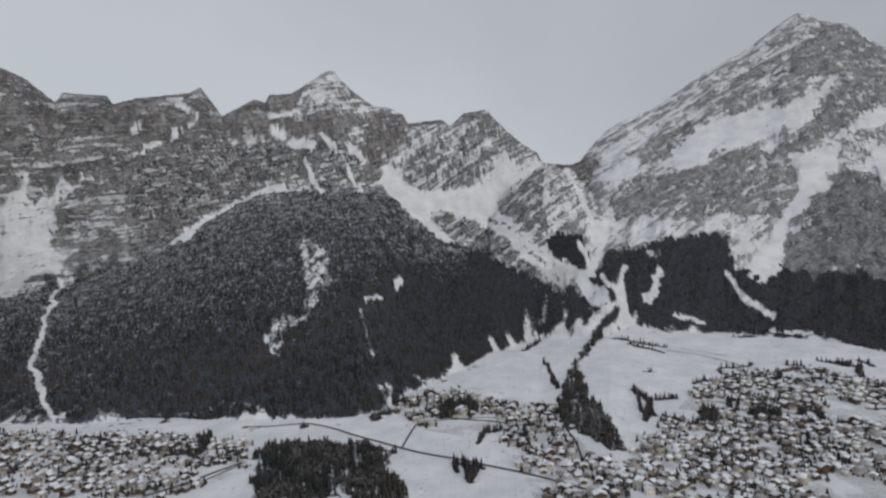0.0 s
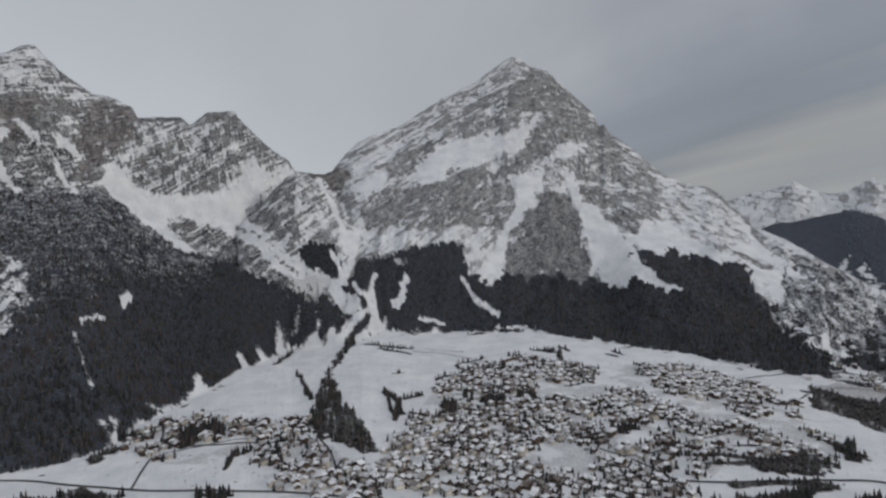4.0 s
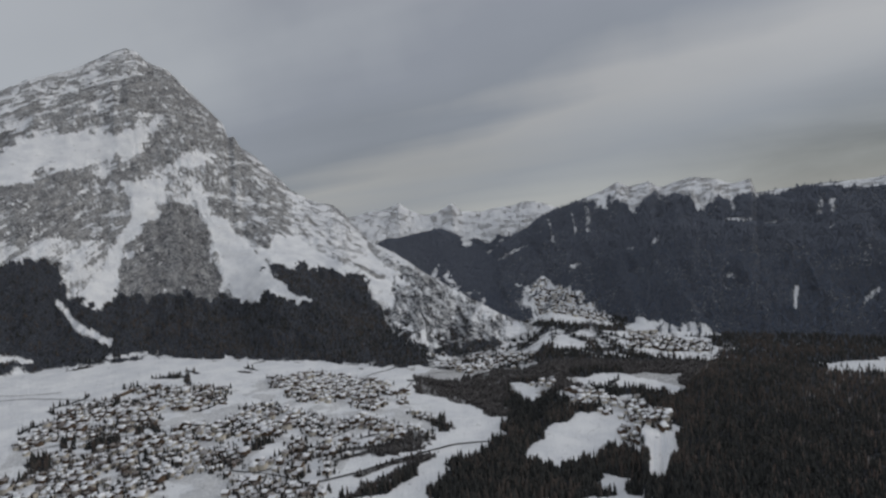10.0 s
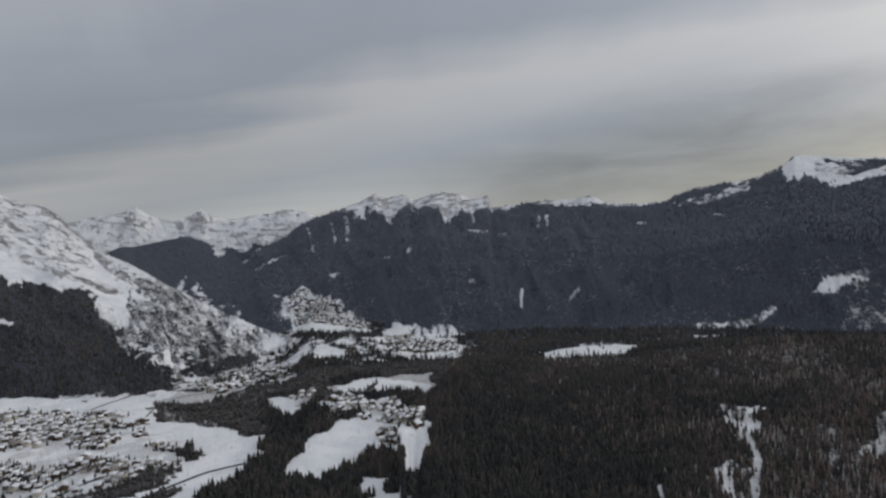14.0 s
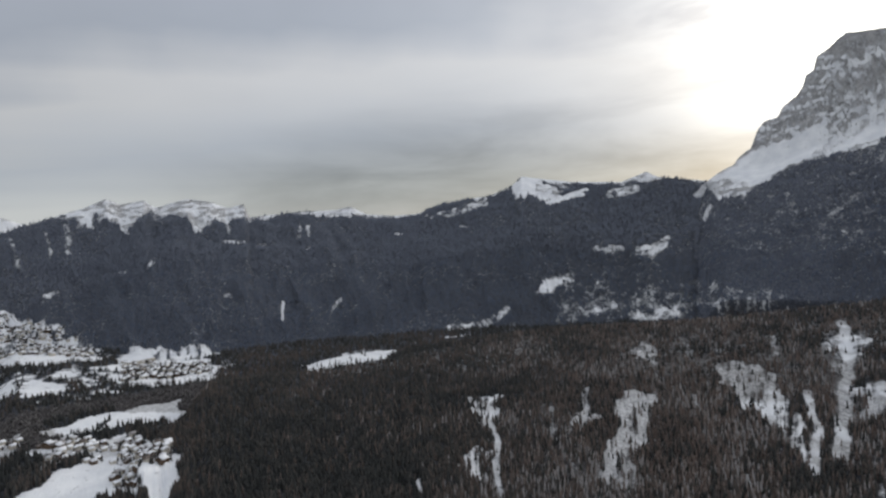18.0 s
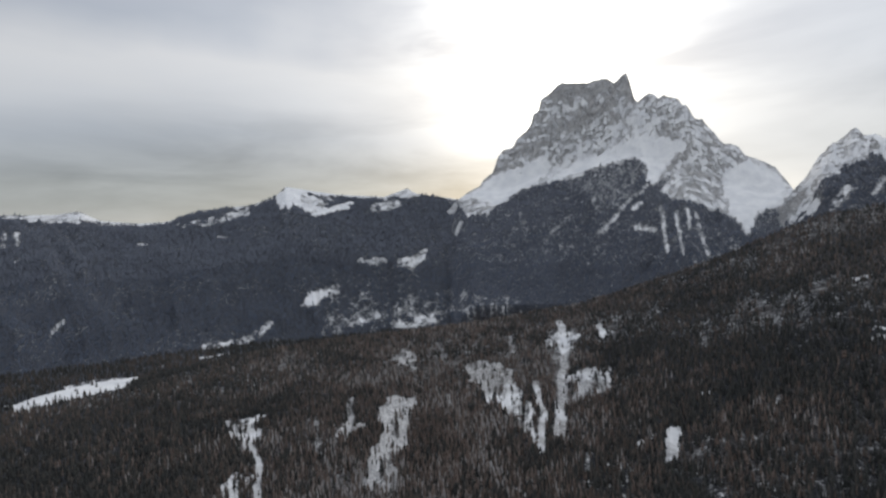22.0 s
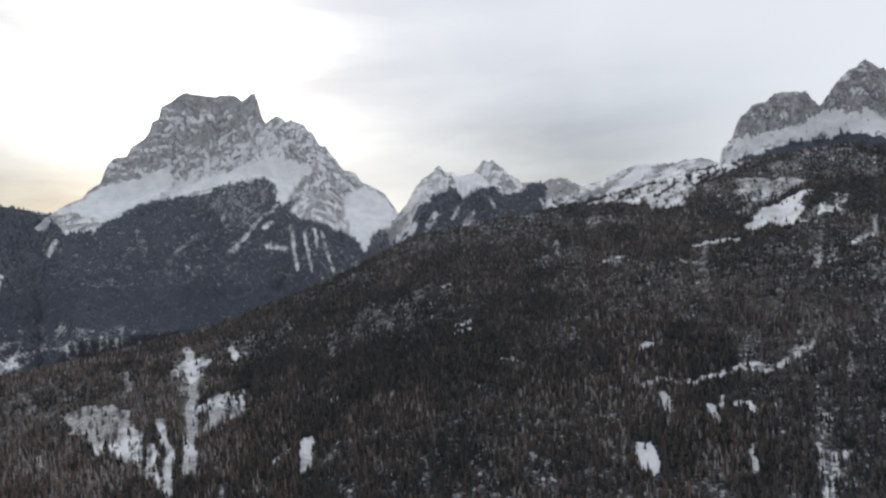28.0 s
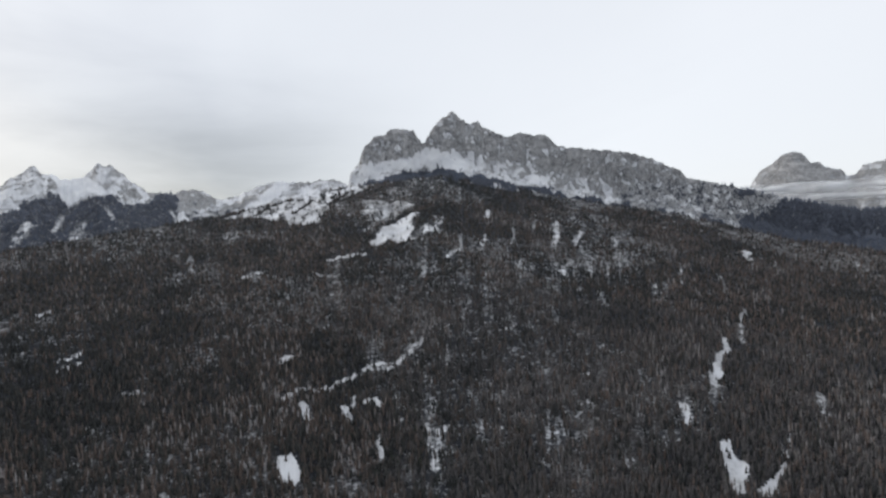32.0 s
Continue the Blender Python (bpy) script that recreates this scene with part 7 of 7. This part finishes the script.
for k, (dist, x, y, name) in enumerate(SITES):
    turn = TURN.get(name, 40) + rh.choice((0, 0, 0, 90, 180)) + rh.uniform(-22, 22)
    kind = rh.choices(range(5), (30, 24, 24, 15, 5))[0]
    m = pose(x, y, ground_at(x, y) + 0.1, 0, 0, turn)
    if k < 300:
        copy_thing(KINDS[kind], m)
    else:
        made_far.append((x, y, ground_at(x, y), radians(turn), (12.5, 14.5, 10.5, 15, 23)[kind], (11, 12, 10, 13, 14)[kind], (6.2, 7.6, 5.6, 9.0, 11.5)[kind]))
for k, ob in enumerate(KINDS):
    # the patterns themselves stand among the last rows of houses
    dist, x, y, name = SITES[-1 - 9 * k]
    ob.matrix_basis = pose(x + 14, y + 9, ground_at(x + 14, y + 9) + 0.1, 0, 0, 35)


def far_houses(name, mat, shape, label, some):
    """The houses of the further quarters, one mesh a material."""
    V, F = [], []
    for x, y, z, a, w, d, e in some:
        pts, faces = shape(w / 2, d / 2, e)
        base = len(V)
        c, s = math.cos(a), math.sin(a)
        V += [(x + c * px - s * py, y + s * px + c * py, z + pz) for px, py, pz in pts]
        F += [[base + i for i in f] for f in faces]
    ob = new(name, mesh_of(name, np.array(V), np.array(F), mat))
    tagged(ob, label, "houses", "", "stuff")


def body_shape(w, d, e):
    p = [(-w, -d, -3), (w, -d, -3), (w, d, -3), (-w, d, -3), (-w, -d, e), (w, -d, e), (w, d, e), (-w, d, e), (0, -d, e + w * 0.43), (0, d, e + w * 0.43)]
    return p, [(0, 1, 5, 4), (1, 2, 6, 5), (2, 3, 7, 6), (3, 0, 4, 7), (4, 5, 8, 8), (7, 6, 9, 9)]


def roof_shape(w, d, e):
    h, o = e + w * 0.43, w + 1.0
    lo = e - 0.43
    p = [(-o, -d - 1, lo), (0, -d - 1, h), (0, d + 1, h), (-o, d + 1, lo), (o, -d - 1, lo), (o, d + 1, lo)]
    p = p + [(q[0], q[1], q[2] + 0.7) for q in p]
    f = [(6, 7, 8, 9), (7, 10, 11, 8), (0, 3, 2, 1), (1, 2, 5, 4), (0, 1, 7, 6), (1, 4, 10, 7), (3, 9, 8, 2), (2, 8, 11, 5), (0, 6, 9, 3), (4, 5, 11, 10)]
    return p, f


for some, mat, what in ((0, TIMBER, "dark timber walls of further houses"), (1, PLASTER, "pale plastered walls of further houses")):
    far_houses("further_house_walls", mat, lambda w, d, e: (body_shape(w, d, e)[0], [f for f in body_shape(w, d, e)[1] if f[2] != f[3]]), what, made_far[some::2])
far_houses("further_house_roofs", SNOW, roof_shape, "white snow roofs of the further houses", made_far)

def long_house(name, length, width, eaves, pitch, wall, roof, label, category):
    """A long low building: walls, saddle roof, a row of windows or gates."""
    top = new(name)
    tagged(top, label, category)
    half = width / 2
    bm = bmesh.new()
    prism(bm, [(-half, -3), (half, -3), (half, eaves), (0, eaves + half * pitch), (-half, eaves)], -length / 2, length / 2)
    part("wall", bm, wall, top)
    bm = bmesh.new()
    e, low = half + 0.9, eaves - 0.9 * pitch
    prism(bm, [(-e, low + 0.05), (0, eaves + half * pitch + 0.05), (e, low + 0.05), (e, low + 0.55), (0, eaves + half * pitch + 0.6), (-e, low + 0.55)], -length / 2 - 0.8, length / 2 + 0.8)
    part("roof", bm, roof, top)
    for k in range(int(length / 8)):
        y = -length / 2 + 4 + 8 * k
        for side in (-1, 1):
            bm = bmesh.new()
            box(bm, min(side * half, side * (half + 0.08)), max(side * half, side * (half + 0.08)), y - 1.2, y + 1.2, 1.2, min(3.4, eaves - 0.6))
            part("window", bm, GLASS, top)
    return top


for x, y, turn, length, width in [(1042, 1751, 24.0, 64, 12), (1034, 1640, 18.0, 50, 11)]:
    long_house("barn", length, width, 5.0, 0.5, TIMBER, TIMBER, "long dark timber barn standing alone in the snowy meadow", "barn").matrix_basis = pose(x, y, ground_at(x, y) + 0.1, 0, 0, turn - 90)
long_house("factory_hall", 109, 55, 11, 0.12, PLASTER, SNOW, "wide pale factory hall under a flat snowy roof", "factory").matrix_basis = pose(2498, 418, ground_at(2498, 418) + 0.1, 0, 0, -141)

# ---- roads ----
for k, line in enumerate(ROADS + LANES):
    half = 4.0 if k < 5 else 2.4
    pts = []
    for (ax, ay), (bx, by) in zip(line, line[1:]):
        steps = max(2, int(math.hypot(bx - ax, by - ay) / 12))
        pts += [(ax + (bx - ax) * i / steps, ay + (by - ay) * i / steps) for i in range(steps)]
    pts.append(line[-1])
    P = np.array(pts)
    for _ in range(6):
        P[1:-1] = (P[:-2] + 2 * P[1:-1] + P[2:]) / 4
    D = np.gradient(P, axis=0)
    side = np.stack([-D[:, 1], D[:, 0]], 1) / np.linalg.norm(D, axis=1)[:, None]
    V = []
    for q, s in zip(P, side):
        for u in (-half, half):
            x, y = q + s * u
            V.append((x, y, ground_at(*q) + 0.9))
    F = [(2 * i, 2 * i + 2, 2 * i + 3, 2 * i + 1) for i in range(len(P) - 1)]
    tagged(new("road", mesh_of("road", np.array(V), np.array(F), ASPHALT)), "wet dark asphalt road between snow banks", "road", "", "structure")

# ---- trees between the houses and single trees of the wood's near edge ----
gb, gr = [], []
for dist, x, y, name in SITES:
    leafy = fbm(np.array([x / 75]), np.array([y / 75]), 19, 2)[0] > 0.54
    for _ in range(rh.choice((4, 7, 10, 13) if leafy else (0, 1, 1, 2))):
        qx, qy = x + rh.choice((-1, 1)) * rh.uniform(7, 15), y + rh.choice((-1, 1)) * rh.uniform(7, 15)
        gb.append(float(bearing_of(np.array(qx), np.array(qy)))), gr.append(math.hypot(qx, qy))
gb, gr = np.array(gb), np.array(gr)
grove("garden_trees", gb[::2], gr[::2], NEAR_TREE, "dark spruces between the snowy houses", rng, (9, 20), 0.2)
grove("bare_garden_trees", gb[1::2], gr[1::2], BROAD_TREE, "grey-brown leafless garden trees between the houses", rng, (6, 12), 0.5, GREYWOOD, 1.7)


hb, hr = [], []
for dist, x, y, name in SITES:
    ang = rh.uniform(0, 6.28)
    for k in range(rh.choice((0, 0, 2, 4))):
        qx, qy = x + 11 * math.cos(ang) - (k - 2) * 3.2 * math.sin(ang), y + 11 * math.sin(ang) + (k - 2) * 3.2 * math.cos(ang)
        hb.append(float(bearing_of(np.array(qx), np.array(qy)))), hr.append(math.hypot(qx, qy))
grove("garden_hedges", np.array(hb), np.array(hr), NEAR_TREE, "low dark hedges and bushes along the gardens", rng, (2.5, 6), 0.5, None, 2.6)


def spruce(rnd, height, width, label):
    """A spruce with a tapered trunk and drooping whorls of boughs."""
    bm = bmesh.new()
    bmesh.ops.create_cone(bm, segments=6, radius1=0.28, radius2=0.04, depth=height * 0.96, matrix=Matrix.Translation((0, 0, height * 0.48 - 0.5)))
    trunk = bmesh.new()
    crown = bmesh.new()
    whorls = 11
    for k in range(whorls):
        f = k / (whorls - 1)
        z, reach = height * (0.14 + 0.84 * f), width * (1 - f) ** 0.85 + 0.15
        arms = 9 if k < 6 else 6
        for a in range(arms):
            ang = 2 * math.pi * (a + rnd.random() * 0.7) / arms + k
            l = reach * rnd.uniform(0.7, 1.15)
            c, s = math.cos(ang), math.sin(ang)
            drop = 0.35 * l
            root = crown.verts.new((0, 0, z + 0.09 * height * (1 - f) + 0.15))
            p = crown.verts.new((c * l * 0.6 - s * l * 0.3, s * l * 0.6 + c * l * 0.3, z - drop * 0.4))
            q = crown.verts.new((c * l, s * l, z - drop))
            r2 = crown.verts.new((c * l * 0.6 + s * l * 0.3, s * l * 0.6 - c * l * 0.3, z - drop * 0.4))
            under = crown.verts.new((0, 0, z - 0.02 * height))
            for tri in ((root, p, q), (root, q, r2), (under, q, p), (under, r2, q)):
                crown.faces.new(tri)
    trunk.free()
    top = new("spruce")
    tagged(top, label, "tree", "trees of the near wood")
    part("trunk", bm, BARK, top)
    part("crown", crown, NEEDLE, top)
    return top


rt = random.Random(5)
SPRUCES = [spruce(rt, h, w, lab) for h, w, lab in ((17, 3.4, "tall dark green spruce on the snowy slope"), (13, 2.9, "middling dark spruce among bare larches"), (15, 2.2, "slender dark spruce in the hillside wood"), (10, 2.4, "short young spruce in the snow"))]
placed = []
while len(placed) < 296:
    b, r = rt.uniform(88, 240), rt.uniform(875, 1080)
    if sample(WOOD, np.array([b]), np.array([r]))[0] > 0.6:
        placed.append((b, r))
for k, (b, r) in enumerate(placed):
    x, y = (float(v) for v in xy(b, r))
    m = pose(x, y, ground_at(x, y) - 0.2, 0, 0, rt.uniform(0, 360))
    if k < 4:
        SPRUCES[k].matrix_basis = m
    else:
        copy_thing(SPRUCES[rt.randrange(4)], m)

# ---- a low bank of cloud before the distant tower ----


def cloud_material():
    m, t, n = material("valley_cloud")
    fade = n("Attribute", attribute_name="tint").outputs["Fac"]
    pos = n("TexCoord").outputs["Object"]
    puff = n("TexNoise", i_Vector=pos, i_Scale=0.006, i_Detail=4.0).outputs["Fac"]
    a = n("Math", operation="MULTIPLY", i_0=fade, i_1=n("MapRange", i_Value=puff, i_1=0.3, i_2=0.6, i_3=0.35, i_4=1.0).outputs[0]).outputs[0]
    b = n("BsdfPrincipled", i_Base_Color=(0.86, 0.87, 0.88, 1), i_Roughness=1.0, i_Alpha=a)
    t.links.new(b.outputs[0], n("OutputMaterial").inputs[0])
    return m


def cloud(b0, b1, dist, z, thick):
    """A long flat bank of cloud along the valley, thinning towards its rims."""
    cols, rows = 64, 24
    V, F, fade = [], [], []
    for i in range(cols + 1):
        u = -1 + 2 * i / cols
        b = b0 + (b1 - b0) * i / cols
        for j in range(rows):
            a = 2 * math.pi * j / rows
            swell = math.sqrt(max(0.0, 1 - u * u)) * (0.8 + 0.5 * noise.noise((b * 0.35, math.sin(a), math.cos(a))))
            x, y = xy(b, dist + 90 * math.cos(a) * swell)
            V.append((float(x), float(y), z + thick * math.sin(a) * swell))
            fade.append(max(0.0, (1 - abs(math.sin(a)) ** 1.5)) * (1 - u * u) ** 0.6 * 0.8)
    for i in range(cols):
        for j in range(rows):
            k = (j + 1) % rows
            F.append((i * rows + j, (i + 1) * rows + j, (i + 1) * rows + k, i * rows + k))
    ob = new("cloud_bank", mesh_of("cloud_bank", np.array(V), np.array(F), CLOUD, np.array(fade), True))
    return tagged(ob, "pale grey bank of low cloud lying before the tower", "cloud")


CLOUD = cloud_material()
cloud(227.0, 251.0, 4480, 690, 62)
cloud(233.0, 262.0, 4400, 620, 45)
